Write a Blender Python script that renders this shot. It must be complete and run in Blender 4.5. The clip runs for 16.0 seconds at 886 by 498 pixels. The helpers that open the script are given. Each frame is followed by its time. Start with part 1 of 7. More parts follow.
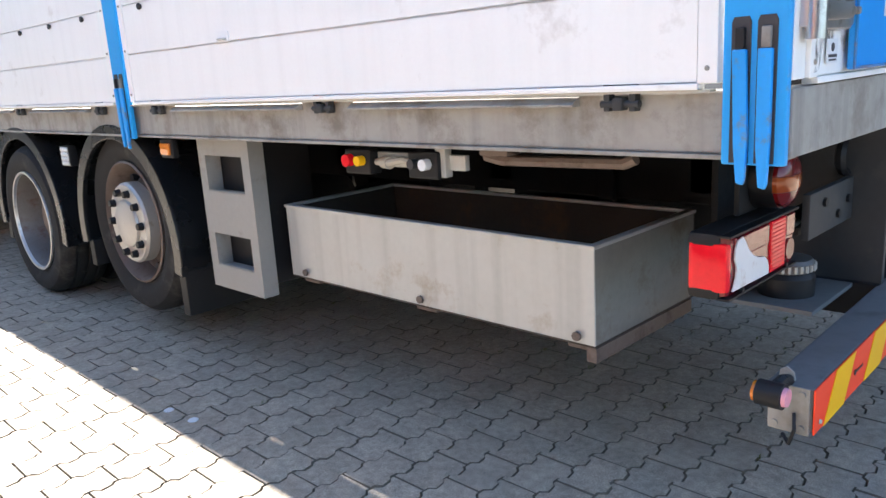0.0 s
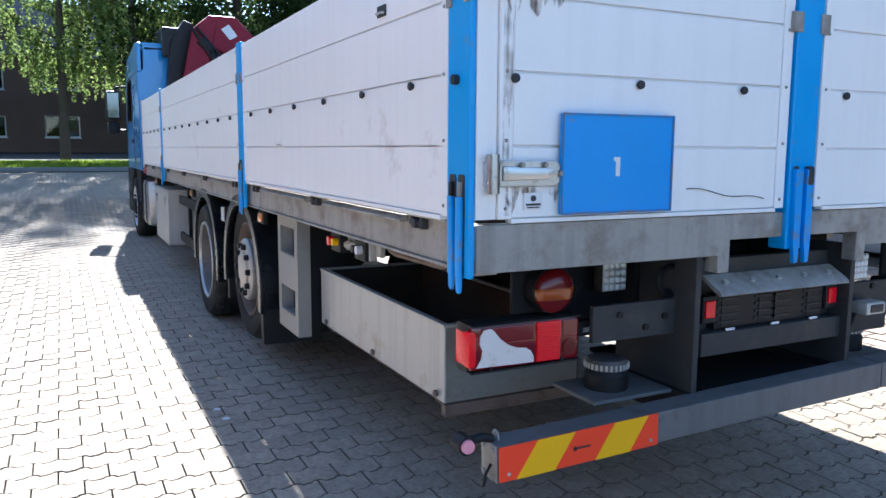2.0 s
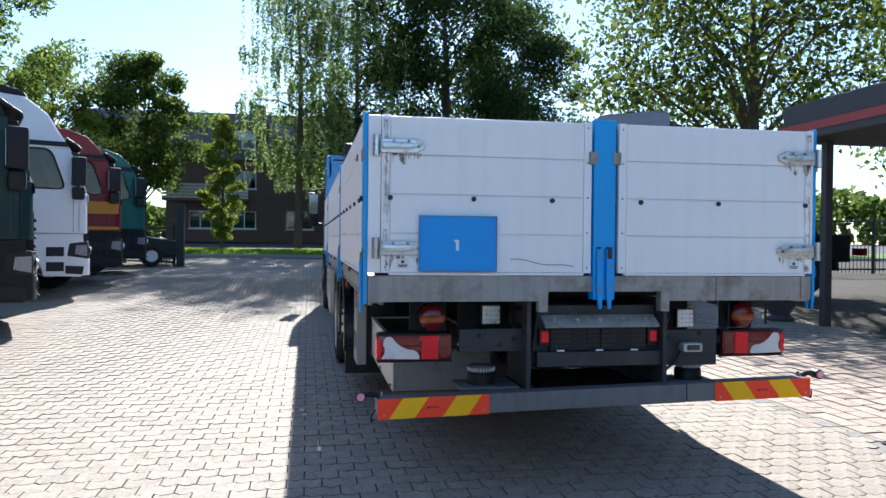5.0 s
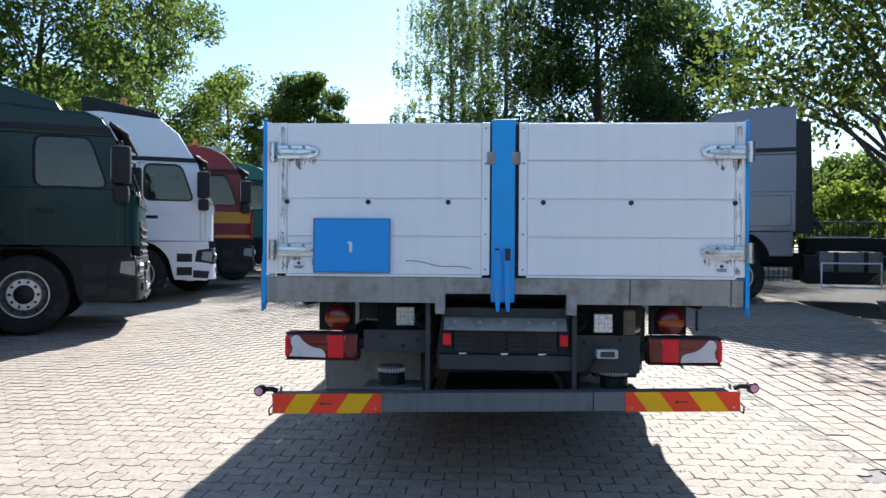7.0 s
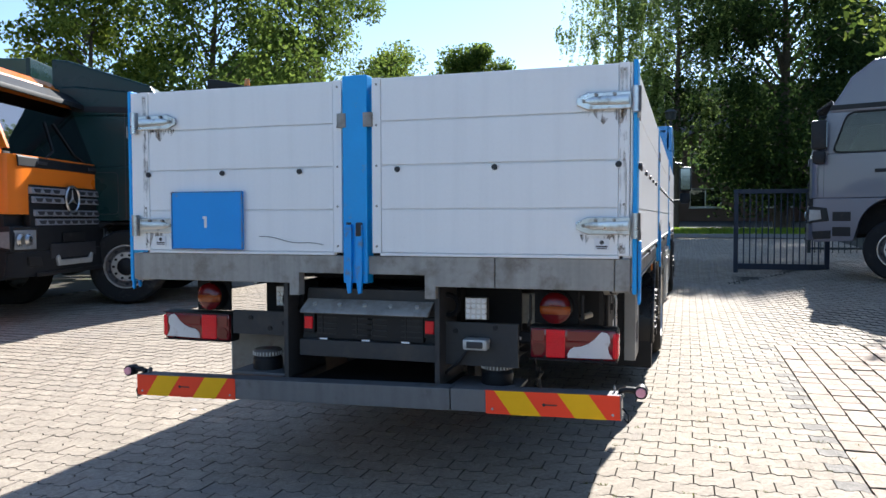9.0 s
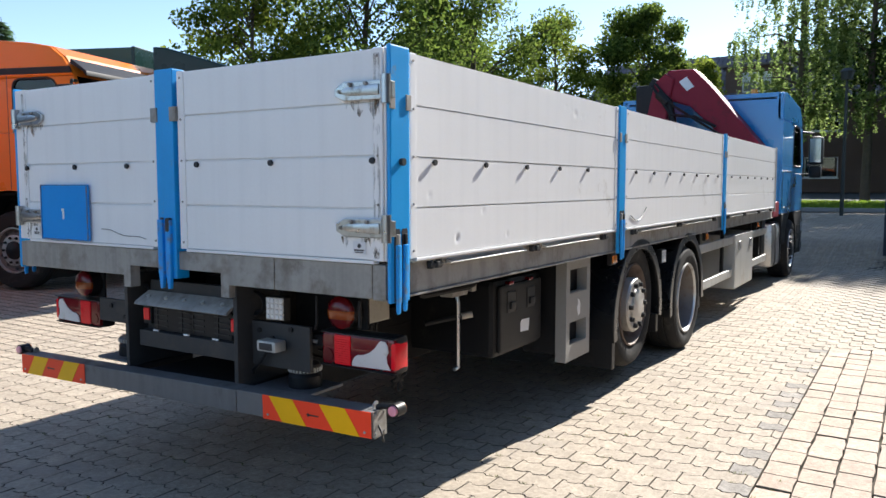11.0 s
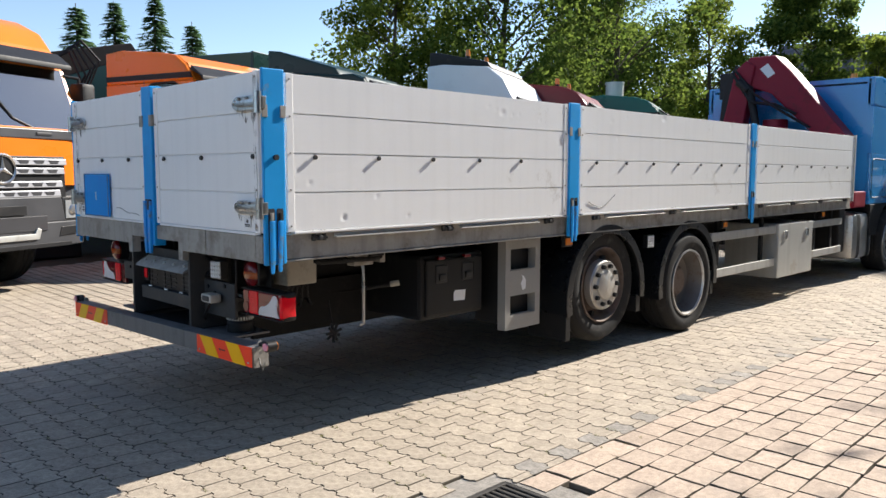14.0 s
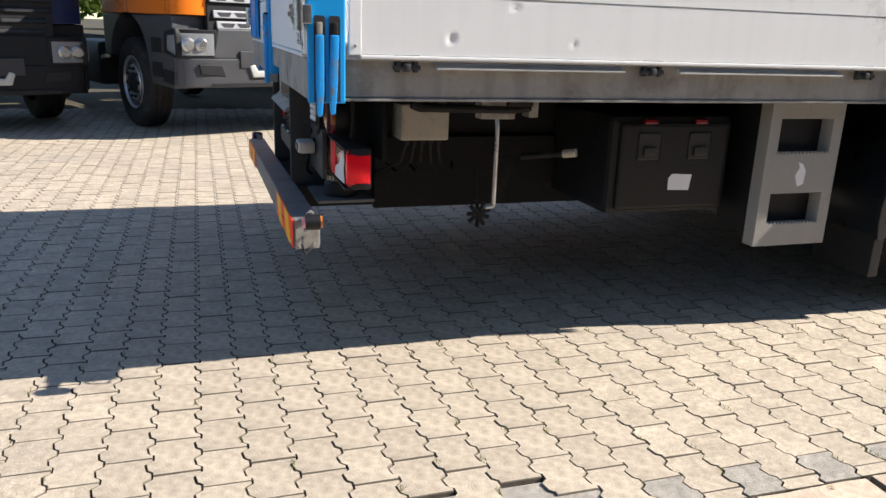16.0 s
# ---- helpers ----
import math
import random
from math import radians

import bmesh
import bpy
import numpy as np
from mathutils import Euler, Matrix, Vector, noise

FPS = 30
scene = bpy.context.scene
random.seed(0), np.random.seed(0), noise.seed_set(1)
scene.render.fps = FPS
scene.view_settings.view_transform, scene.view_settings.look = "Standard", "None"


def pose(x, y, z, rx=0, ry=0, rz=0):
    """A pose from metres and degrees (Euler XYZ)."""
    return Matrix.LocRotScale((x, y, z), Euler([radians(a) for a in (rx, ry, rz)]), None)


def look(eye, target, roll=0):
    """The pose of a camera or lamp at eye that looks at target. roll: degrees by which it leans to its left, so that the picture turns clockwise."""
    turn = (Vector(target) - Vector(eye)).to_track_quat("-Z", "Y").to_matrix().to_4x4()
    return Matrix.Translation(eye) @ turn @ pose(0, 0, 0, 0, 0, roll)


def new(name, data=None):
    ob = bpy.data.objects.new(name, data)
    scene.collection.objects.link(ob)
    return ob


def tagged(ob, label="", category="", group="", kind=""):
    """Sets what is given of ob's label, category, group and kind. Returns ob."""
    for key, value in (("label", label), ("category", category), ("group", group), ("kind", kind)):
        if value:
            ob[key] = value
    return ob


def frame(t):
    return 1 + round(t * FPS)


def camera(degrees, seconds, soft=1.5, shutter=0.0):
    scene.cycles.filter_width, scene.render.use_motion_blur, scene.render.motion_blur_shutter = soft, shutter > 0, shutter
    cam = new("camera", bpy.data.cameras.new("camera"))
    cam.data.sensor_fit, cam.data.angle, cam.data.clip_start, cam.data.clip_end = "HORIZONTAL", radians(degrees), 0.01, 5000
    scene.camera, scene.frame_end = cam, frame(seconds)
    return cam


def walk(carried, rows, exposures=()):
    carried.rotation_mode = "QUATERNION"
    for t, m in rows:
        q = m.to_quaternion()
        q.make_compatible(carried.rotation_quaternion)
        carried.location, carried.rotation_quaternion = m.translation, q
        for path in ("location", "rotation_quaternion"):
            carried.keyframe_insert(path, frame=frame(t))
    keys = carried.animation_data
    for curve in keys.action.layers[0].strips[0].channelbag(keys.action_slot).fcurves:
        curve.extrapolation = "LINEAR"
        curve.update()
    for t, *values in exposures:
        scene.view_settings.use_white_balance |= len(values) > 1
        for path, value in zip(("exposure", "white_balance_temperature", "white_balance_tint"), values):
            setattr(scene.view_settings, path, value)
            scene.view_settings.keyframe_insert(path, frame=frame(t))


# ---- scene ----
cam = camera(60.5, 16.0)
PATH = [
    (0, (0.544, -2.715, 1.219), (-0.827, -1.333, 0.759), -3.5),
    (0.5, (0.794, -2.539, 1.229), (-0.727, -1.314, 0.796), -2.9),
    (1, (1.07, -2.321, 1.275), (-0.566, -1.238, 0.888), -1.7),
    (1.5, (1.405, -2.212, 1.329), (-0.311, -1.237, 1.008), -0.5),
    (2, (1.784, -2.207, 1.348), (0.01, -1.319, 1.089), 0.3),
    (2.5, (2.187, -2.137, 1.357), (0.369, -1.331, 1.15), 0.5),
    (3, (2.596, -2.081, 1.366), (0.741, -1.352, 1.205), 0.4),
    (3.5, (2.984, -2.05, 1.372), (1.098, -1.398, 1.249), 0.4),
    (6, (4.01, -0.85, 1.291), (2.013, -0.73, 1.298), 0.6),
    (6.5, (3.974, -0.458, 1.286), (1.974, -0.453, 1.29), 0.5),
    (7, (3.969, -0.065, 1.307), (1.972, -0.175, 1.301), 0.4),
    (7.5, (3.797, 0.297, 1.291), (1.811, 0.063, 1.27), 0.3),
    (8, (3.653, 0.72, 1.292), (1.685, 0.364, 1.256), 0.1),
    (10.5, (2.432, 2.557, 1.417), (0.687, 1.591, 1.263), -0.1),
    (11, (2.304, 2.955, 1.444), (0.614, 1.897, 1.279), 0.0),
    (11.5, (2.355, 3.309, 1.445), (0.711, 2.182, 1.284), -0.1),
    (12, (2.368, 3.681, 1.478), (0.759, 2.502, 1.331), -0.4),
    (12.5, (2.368, 4.003, 1.493), (0.789, 2.783, 1.366), -0.9),
    (13, (2.413, 4.267, 1.502), (0.87, 3.001, 1.377), -1.0),
    (13.5, (2.288, 4.486, 1.501), (0.794, 3.164, 1.356), -0.8),
    (14, (2.031, 4.538, 1.458), (0.62, 3.135, 1.26), 0.1),
    (14.5, (1.63, 4.363, 1.39), (0.354, 2.849, 1.107), 1.2),
    (15, (1.185, 4.191, 1.313), (0.103, 2.552, 0.937), 2.2),
    (15.5, (0.779, 3.996, 1.273), (-0.064, 2.246, 0.797), 2.4),
    (16, (0.349, 3.863, 1.256), (-0.242, 2.036, 0.698), 2.0),
]
STOPS = ((0.0, 2.4, 6500, 10), (0.5, 2.27, 6450, 10), (1.0, 2.1, 6150, 10), (1.5, 1.92, 5950, 10), (2.0, 1.76, 5750, 10), (3.0, 1.47, 5700, 10), (3.5, 1.3, 5700, 10), (6.0, 1.24, 5900, 10),
         (8.0, 1.24, 5950, 10), (10.5, 1.24, 6350, 10), (13.0, 1.03, 6400, 10), (14.5, 1.05, 6650, 10), (16.0, 1.2, 6600, 10))
walk(cam, [(t, look(eye, target, roll)) for t, eye, target, roll in PATH], STOPS)

# ---- light ----
SUN = Vector((-1.48, 0.2, 1.0)).normalized()
world = bpy.data.worlds.new("sky")
scene.world = world
world.use_nodes = True
sky = world.node_tree.nodes.new("ShaderNodeTexSky")
sky.sky_type, sky.sun_disc = "NISHITA", False
sky.sun_elevation, sky.sun_rotation = math.asin(SUN.z), math.atan2(SUN.x, SUN.y)
sky.air_density, sky.dust_density, sky.ozone_density = 0.9, 0.15, 1.6
back = world.node_tree.nodes["Background"]
back.inputs["Strength"].default_value = 0.095
world.node_tree.links.new(sky.outputs[0], back.inputs[0])
sun = new("sun", bpy.data.lights.new("sun", "SUN"))
sun.data.energy, sun.data.angle, sun.data.color = 5.0, radians(0.6), (1.0, 0.95, 0.87)
sun.matrix_world = look(SUN * 50, (0, 0, 0))



# ---- materials ----
def mat(name, colour, rough=0.5, metal=0.0, vary=0.12, scale=6.0, grain=60.0, bump=0.1, dirt=None, dirt_amount=0.0, dirt_scale=3.0,
        coat=0.0, island=0.0, spec=0.5, streak=0.0, speck=0.0):
    """A procedural surface: colour that varies at two scales, dirt patches, and a fine relief."""
    m = bpy.data.materials.new(name)
    m.use_nodes = True
    n, k = m.node_tree.nodes, m.node_tree.links
    b = n["Principled BSDF"]
    co = n.new("ShaderNodeTexCoord").outputs["Object"]
    big, fine = n.new("ShaderNodeTexNoise"), n.new("ShaderNodeTexNoise")
    for t, s, d in ((big, scale, 5), (fine, grain, 3)):
        t.inputs["Scale"].default_value, t.inputs["Detail"].default_value = s, d
        k.new(co, t.inputs["Vector"])
    ramp = n.new("ShaderNodeMapRange")
    ramp.inputs["To Min"].default_value, ramp.inputs["To Max"].default_value = 1 - 1.6 * vary, 1 + 1.6 * vary
    add = n.new("ShaderNodeMath")
    add.operation = "MULTIPLY_ADD"
    add.inputs[1].default_value = 0.35
    k.new(fine.outputs["Fac"], add.inputs[0])
    half = n.new("ShaderNodeMath")
    half.operation = "MULTIPLY"
    half.inputs[1].default_value = 0.65
    k.new(big.outputs["Fac"], half.inputs[0])
    k.new(half.outputs[0], add.inputs[2])
    k.new(add.outputs[0], ramp.inputs["Value"])
    out = ramp.outputs[0]
    if streak:
        mp, run, sr, sm = (n.new("ShaderNode" + s) for s in ("Mapping", "TexNoise", "MapRange", "Math"))
        mp.inputs["Scale"].default_value = (16, 16, 0.7)
        run.inputs["Scale"].default_value, run.inputs["Detail"].default_value = 1.0, 6
        k.new(co, mp.inputs["Vector"])
        k.new(mp.outputs[0], run.inputs["Vector"])
        sr.inputs["From Min"].default_value, sr.inputs["From Max"].default_value = 0.48, 0.75
        sr.inputs["To Min"].default_value, sr.inputs["To Max"].default_value = 1.0, 1 - streak
        k.new(run.outputs["Fac"], sr.inputs["Value"])
        sm.operation = "MULTIPLY"
        k.new(out, sm.inputs[0])
        k.new(sr.outputs[0], sm.inputs[1])
        out = sm.outputs[0]
    if speck:
        for sc, det, lo, hi, amount in ((330.0, 2, 0.38, 0.64, speck), (38.0, 4, 0.34, 0.66, speck * 0.55), (9.0, 5, 0.34, 0.66, speck * 0.4)):
            sn, sr, sm = (n.new("ShaderNode" + q) for q in ("TexNoise", "MapRange", "Math"))
            sn.inputs["Scale"].default_value, sn.inputs["Detail"].default_value = sc, det
            k.new(co, sn.inputs["Vector"])
            sr.inputs["From Min"].default_value, sr.inputs["From Max"].default_value = lo, hi
            sr.inputs["To Min"].default_value, sr.inputs["To Max"].default_value = 1 - amount, 1 + amount
            k.new(sn.outputs["Fac"], sr.inputs["Value"])
            sm.operation = "MULTIPLY"
            k.new(out, sm.inputs[0])
            k.new(sr.outputs[0], sm.inputs[1])
            out = sm.outputs[0]
    if island:
        info, rnd = n.new("ShaderNodeObjectInfo"), n.new("ShaderNodeNewGeometry")
        s = n.new("ShaderNodeMath")
        s.operation = "ADD"
        k.new(info.outputs["Random"], s.inputs[0])
        k.new(rnd.outputs["Random Per Island"], s.inputs[1])
        f = n.new("ShaderNodeMath")
        f.operation = "FRACT"
        k.new(s.outputs[0], f.inputs[0])
        r2 = n.new("ShaderNodeMapRange")
        r2.inputs["To Min"].default_value, r2.inputs["To Max"].default_value = 1 - island, 1 + island
        k.new(f.outputs[0], r2.inputs["Value"])
        mul = n.new("ShaderNodeMath")
        mul.operation = "MULTIPLY"
        k.new(out, mul.inputs[0])
        k.new(r2.outputs[0], mul.inputs[1])
        out = mul.outputs[0]
    scaled = n.new("ShaderNodeVectorMath")
    scaled.operation = "SCALE"
    scaled.inputs[0].default_value = colour
    k.new(out, scaled.inputs["Scale"])
    colour_out = scaled.outputs[0]
    if dirt:
        spots = n.new("ShaderNodeTexNoise")
        spots.inputs["Scale"].default_value, spots.inputs["Detail"].default_value = dirt_scale, 8
        spots.inputs["Roughness"].default_value = 0.7
        k.new(co, spots.inputs["Vector"])
        edge = n.new("ShaderNodeMapRange")
        edge.inputs["From Min"].default_value, edge.inputs["From Max"].default_value = 0.62 - 0.25 * dirt_amount, 0.75 - 0.2 * dirt_amount
        edge.inputs["To Max"].default_value = 0.85
        k.new(spots.outputs["Fac"], edge.inputs["Value"])
        mix = n.new("ShaderNodeMix")
        mix.data_type = "RGBA"
        mix.inputs["B"].default_value = (*dirt, 1)
        k.new(edge.outputs[0], mix.inputs["Factor"])
        k.new(colour_out, mix.inputs["A"])
        colour_out = mix.outputs["Result"]
    k.new(colour_out, b.inputs["Base Color"])
    rr = n.new("ShaderNodeMapRange")
    rr.inputs["To Min"].default_value, rr.inputs["To Max"].default_value = max(0.02, rough - 0.12), min(1, rough + 0.12)
    k.new(big.outputs["Fac"], rr.inputs["Value"])
    k.new(rr.outputs[0], b.inputs["Roughness"])
    b.inputs["Metallic"].default_value, b.inputs["Coat Weight"].default_value = metal, coat
    b.inputs["Specular IOR Level"].default_value = spec
    if bump:
        bp = n.new("ShaderNodeBump")
        bp.inputs["Strength"].default_value, bp.inputs["Distance"].default_value = bump, 0.01
        k.new(add.outputs[0], bp.inputs["Height"])
        k.new(bp.outputs[0], b.inputs["Normal"])
    return m


def glass(name, tint=(0.9, 0.95, 0.93), rough=0.02, through_amount=0.75, ior=1.5):
    """A pane: clear glass that lets light pass, with a mirror's gloss."""
    m = bpy.data.materials.new(name)
    m.use_nodes = True
    n, k = m.node_tree.nodes, m.node_tree.links
    clear, gloss, mix, fres = (n.new("ShaderNode" + s) for s in ("BsdfTransparent", "BsdfGlossy", "MixShader", "Fresnel"))
    clear.inputs["Color"].default_value = (*[c * through_amount for c in tint], 1)
    gloss.inputs["Roughness"].default_value = rough
    fres.inputs["IOR"].default_value = ior
    k.new(fres.outputs[0], mix.inputs[0])
    k.new(clear.outputs[0], mix.inputs[1])
    k.new(gloss.outputs[0], mix.inputs[2])
    k.new(mix.outputs[0], n["Material Output"].inputs["Surface"])
    return m


def leaf_mat(name, colour, light):
    m = bpy.data.materials.new(name)
    m.use_nodes = True
    n, k = m.node_tree.nodes, m.node_tree.links
    b = n["Principled BSDF"]
    rnd = n.new("ShaderNodeNewGeometry")
    ramp = n.new("ShaderNodeMix")
    ramp.data_type = "RGBA"
    ramp.inputs["A"].default_value, ramp.inputs["B"].default_value = (*colour, 1), (*light, 1)
    k.new(rnd.outputs["Random Per Island"], ramp.inputs["Factor"])
    k.new(ramp.outputs["Result"], b.inputs["Base Color"])
    b.inputs["Roughness"].default_value, b.inputs["Specular IOR Level"].default_value = 0.75, 0.15
    tl, mx = n.new("ShaderNodeBsdfTranslucent"), n.new("ShaderNodeMixShader")
    k.new(ramp.outputs["Result"], tl.inputs["Color"])
    mx.inputs[0].default_value = 0.66
    k.new(b.outputs[0], mx.inputs[1])
    k.new(tl.outputs[0], mx.inputs[2])
    k.new(mx.outputs[0], n["Material Output"].inputs["Surface"])
    return m


BOARD = mat("white_lacquered_aluminium", (0.87, 0.87, 0.865), 0.42, 0, 0.035, 2.0, 90, 0.03, (0.55, 0.52, 0.48), 0.10, 2.6, streak=0.045)
BLUE = mat("worn_blue_paint", (0.008, 0.335, 0.78), 0.38, 0, 0.08, 5, 80, 0.05, (0.25, 0.24, 0.23), 0.05, 9)
SIGNBLUE = mat("blue_sign_paint", (0.008, 0.30, 0.80), 0.35, 0, 0.06, 4, 70, 0.04, (0.30, 0.20, 0.14), 0.0, 8)
SIGNEDGE = mat("chipped_blue_edge", (0.02, 0.20, 0.50), 0.5, 0, 0.1, 8, 80, 0.05, (0.22, 0.13, 0.08), 0.55, 22)
RAIL = mat("weathered_grey_steel", (0.34, 0.325, 0.30), 0.6, 0.15, 0.2, 6, 45, 0.15, (0.17, 0.145, 0.12), 0.5, 5, streak=0.3)
BUMPER = mat("dull_grey_bumper_steel", (0.15, 0.15, 0.152), 0.6, 0.1, 0.15, 5, 45, 0.12, (0.08, 0.075, 0.07), 0.35, 5, streak=0.2)
DARKSTEEL = mat("dark_grey_steel_plate", (0.045, 0.045, 0.046), 0.6, 0.0, 0.2, 5, 45, 0.12, (0.08, 0.07, 0.06), 0.3, 5, spec=0.3)
LEVER = mat("chipped_blue_lever_paint", (0.010, 0.32, 0.80), 0.4, 0, 0.1, 6, 80, 0.06, (0.20, 0.17, 0.14), 0.3, 16)
GALV = mat("galvanised_sheet", (0.50, 0.50, 0.48), 0.45, 0.35, 0.1, 4, 40, 0.06, (0.33, 0.26, 0.19), 0.10, 3, streak=0.18)
HUB = mat("dull_hub_metal", (0.46, 0.44, 0.41), 0.42, 0.45, 0.1, 9, 60, 0.06, (0.28, 0.23, 0.18), 0.2, 12)
GUARD = mat("glossy_black_mudguard", (0.009, 0.010, 0.012), 0.28, 0, 0.15, 6, 70, 0.05, (0.03, 0.028, 0.026), 0.1, 4)
STEP = mat("dull_grey_step_metal", (0.31, 0.305, 0.29), 0.55, 0.15, 0.1, 5, 50, 0.06, (0.22, 0.2, 0.17), 0.2, 5)
# tray's rear end: darker grey than its front, with brown blotches
TRAYEND = mat("dark_blotchy_sheet_metal", (0.20, 0.195, 0.18), 0.6, 0.1, 0.2, 5, 45, 0.1, (0.13, 0.09, 0.06), 0.35, 5)
# tray inside: its shade is put into the dark base, under rust blotches
TRAYIN = mat("rusty_shade_toned_tray_inside", (0.055, 0.045, 0.038), 0.75, 0.0, 0.25, 5, 45, 0.12, (0.10, 0.06, 0.035), 0.3, 4, spec=0.2)
DARKRED = mat("dark_red_lens", (0.12, 0.005, 0.007), 0.18, 0, 0.1, 30, 200, 0.03, coat=0.2, spec=0.35)
HEADLENS = mat("headlamp_lens", (0.30, 0.31, 0.32), 0.12, 0.2, 0.2, 25, 120, 0.1, coat=0.6)
CHASSIS = mat("dark_chassis_paint", (0.014, 0.014, 0.015), 0.7, 0.0, 0.25, 5, 40, 0.12, (0.035, 0.032, 0.029), 0.2, 5, spec=0.2)
BLACK = mat("black_plastic", (0.012, 0.012, 0.0135), 0.5, 0, 0.15, 6, 70, 0.08, (0.04, 0.037, 0.034), 0.15, 4, spec=0.3)
RUBBER = mat("worn_tyre_rubber", (0.024, 0.0235, 0.0235), 0.85, 0, 0.2, 8, 60, 0.2, (0.07, 0.065, 0.058), 0.3, 6, spec=0.25)
CHROME = mat("worn_polished_steel", (0.55, 0.55, 0.55), 0.3, 0.95, 0.1, 8, 60, 0.05, (0.26, 0.22, 0.18), 0.3, 16)
ALU = mat("rim_metal", (0.55, 0.55, 0.55), 0.35, 0.8, 0.12, 9, 60, 0.08, (0.25, 0.2, 0.16), 0.3, 12)
DISH = mat("dull_dished_wheel", (0.15, 0.14, 0.135), 0.5, 0.4, 0.2, 9, 60, 0.1, (0.12, 0.07, 0.05), 0.35, 14)
RUSTY = mat("rusty_wheel_steel", (0.17, 0.13, 0.11), 0.7, 0.2, 0.25, 10, 60, 0.2, (0.09, 0.06, 0.045), 0.4, 12)
REDLENS = mat("red_lamp_lens", (0.16, 0.003, 0.008), 0.12, 0, 0.1, 30, 200, 0.03, coat=0.4, spec=0.4)
BRIGHTRED = mat("bright_red_reflector", (0.85, 0.008, 0.02), 0.2, 0, 0.1, 60, 250, 0.05, coat=0.1, spec=0.3)
AMBER = mat("amber_lens", (0.75, 0.22, 0.02), 0.15, 0, 0.1, 40, 200, 0.04, coat=0.6)
DARKAMBER = mat("dark_amber_lens", (0.26, 0.05, 0.007), 0.15, 0, 0.1, 40, 200, 0.04, coat=0.3, spec=0.35)
CLEARLENS = mat("clear_lens", (0.72, 0.73, 0.74), 0.15, 0, 0.12, 40, 200, 0.04, coat=0.5)
TAPE = mat("torn_white_film", (0.72, 0.68, 0.66), 0.55, 0, 0.06, 10, 90, 0.05, (0.5, 0.38, 0.3), 0.15, 12)
PINK = mat("pale_red_lens", (0.85, 0.35, 0.42), 0.2, 0, 0.08, 40, 200, 0.03, coat=0.5)
ORANGE = mat("orange_reflective_film", (1.0, 0.075, 0.028), 0.45, 0, 0.06, 10, 120, 0.03, spec=0.2)
YELLOW = mat("yellow_reflective_film", (0.95, 0.50, 0.008), 0.45, 0, 0.06, 10, 120, 0.03, spec=0.2)
def stain_mat(name, colour, amount):
    """Thin run-down dirt: patchy, so that the paint shows through."""
    m = bpy.data.materials.new(name)
    m.use_nodes = True
    n, k = m.node_tree.nodes, m.node_tree.links
    b = n["Principled BSDF"]
    b.inputs["Base Color"].default_value, b.inputs["Roughness"].default_value = (*colour, 1), 0.8
    co, mp, run, fine, mr, mul = (n.new("ShaderNode" + q) for q in ("TexCoord", "Mapping", "TexNoise", "TexNoise", "MapRange", "Math"))
    mp.inputs["Scale"].default_value = (70, 70, 5)
    run.inputs["Scale"].default_value, run.inputs["Detail"].default_value = 1.0, 5
    fine.inputs["Scale"].default_value, fine.inputs["Detail"].default_value = 14.0, 6
    k.new(co.outputs["Object"], mp.inputs["Vector"])
    k.new(mp.outputs[0], run.inputs["Vector"])
    k.new(co.outputs["Object"], fine.inputs["Vector"])
    mul.operation = "MULTIPLY"
    k.new(run.outputs["Fac"], mul.inputs[0])
    k.new(fine.outputs["Fac"], mul.inputs[1])
    mr.inputs["From Min"].default_value, mr.inputs["From Max"].default_value = 0.22, 0.42
    mr.inputs["To Max"].default_value = amount
    k.new(mul.outputs[0], mr.inputs["Value"])
    k.new(mr.outputs[0], b.inputs["Alpha"])
    return m


RUSTSTAIN = stain_mat("brown_run_down_stain", (0.17, 0.10, 0.05), 0.75)
EDGEGRIME = stain_mat("brown_edge_grime", (0.25, 0.19, 0.13), 0.35)
STICKER = mat("white_sticker", (0.75, 0.76, 0.78), 0.4, 0, 0.05, 10, 90, 0.0)
INK = mat("black_ink", (0.03, 0.03, 0.035), 0.5, 0, 0.1, 10, 90, 0.0)
KNOB = mat("black_rubber_buffer", (0.018, 0.018, 0.02), 0.5, 0, 0.1, 20, 90, 0.03)
BEIGE = mat("grey_beige_box", (0.42, 0.39, 0.33), 0.6, 0, 0.12, 8, 60, 0.05, (0.25, 0.22, 0.18), 0.25, 6)
CRANE = mat("dark_red_crane_paint", (0.24, 0.012, 0.030), 0.5, 0, 0.12, 3, 60, 0.05, (0.07, 0.02, 0.02), 0.15, 3, spec=0.25)
MIRROR = mat("mirror", (0.14, 0.16, 0.19), 0.03, 1.0, 0.0, 3, 30, 0.0)
GLASS = glass("window_glass", (0.75, 0.85, 0.85), 0.02, 0.5)
WINDSCREEN = glass("windscreen_glass", (0.75, 0.85, 0.88), 0.02, 0.35, 4.0)
LENSGLASS = glass("lamp_glass", (1, 1, 1), 0.03, 0.95)
PAVER = mat("sandy_concrete_paver", (0.395, 0.333, 0.262), 0.85, 0, 0.13, 1.1, 160, 0.4, (0.31, 0.275, 0.24), 0.3, 0.7, island=0.07, spec=0.3, speck=0.26)
DARKPAVER = mat("dark_grey_concrete_paver", (0.275, 0.25, 0.22), 0.9, 0, 0.2, 5, 260, 0.5, island=0.1, spec=0.3, speck=0.3)
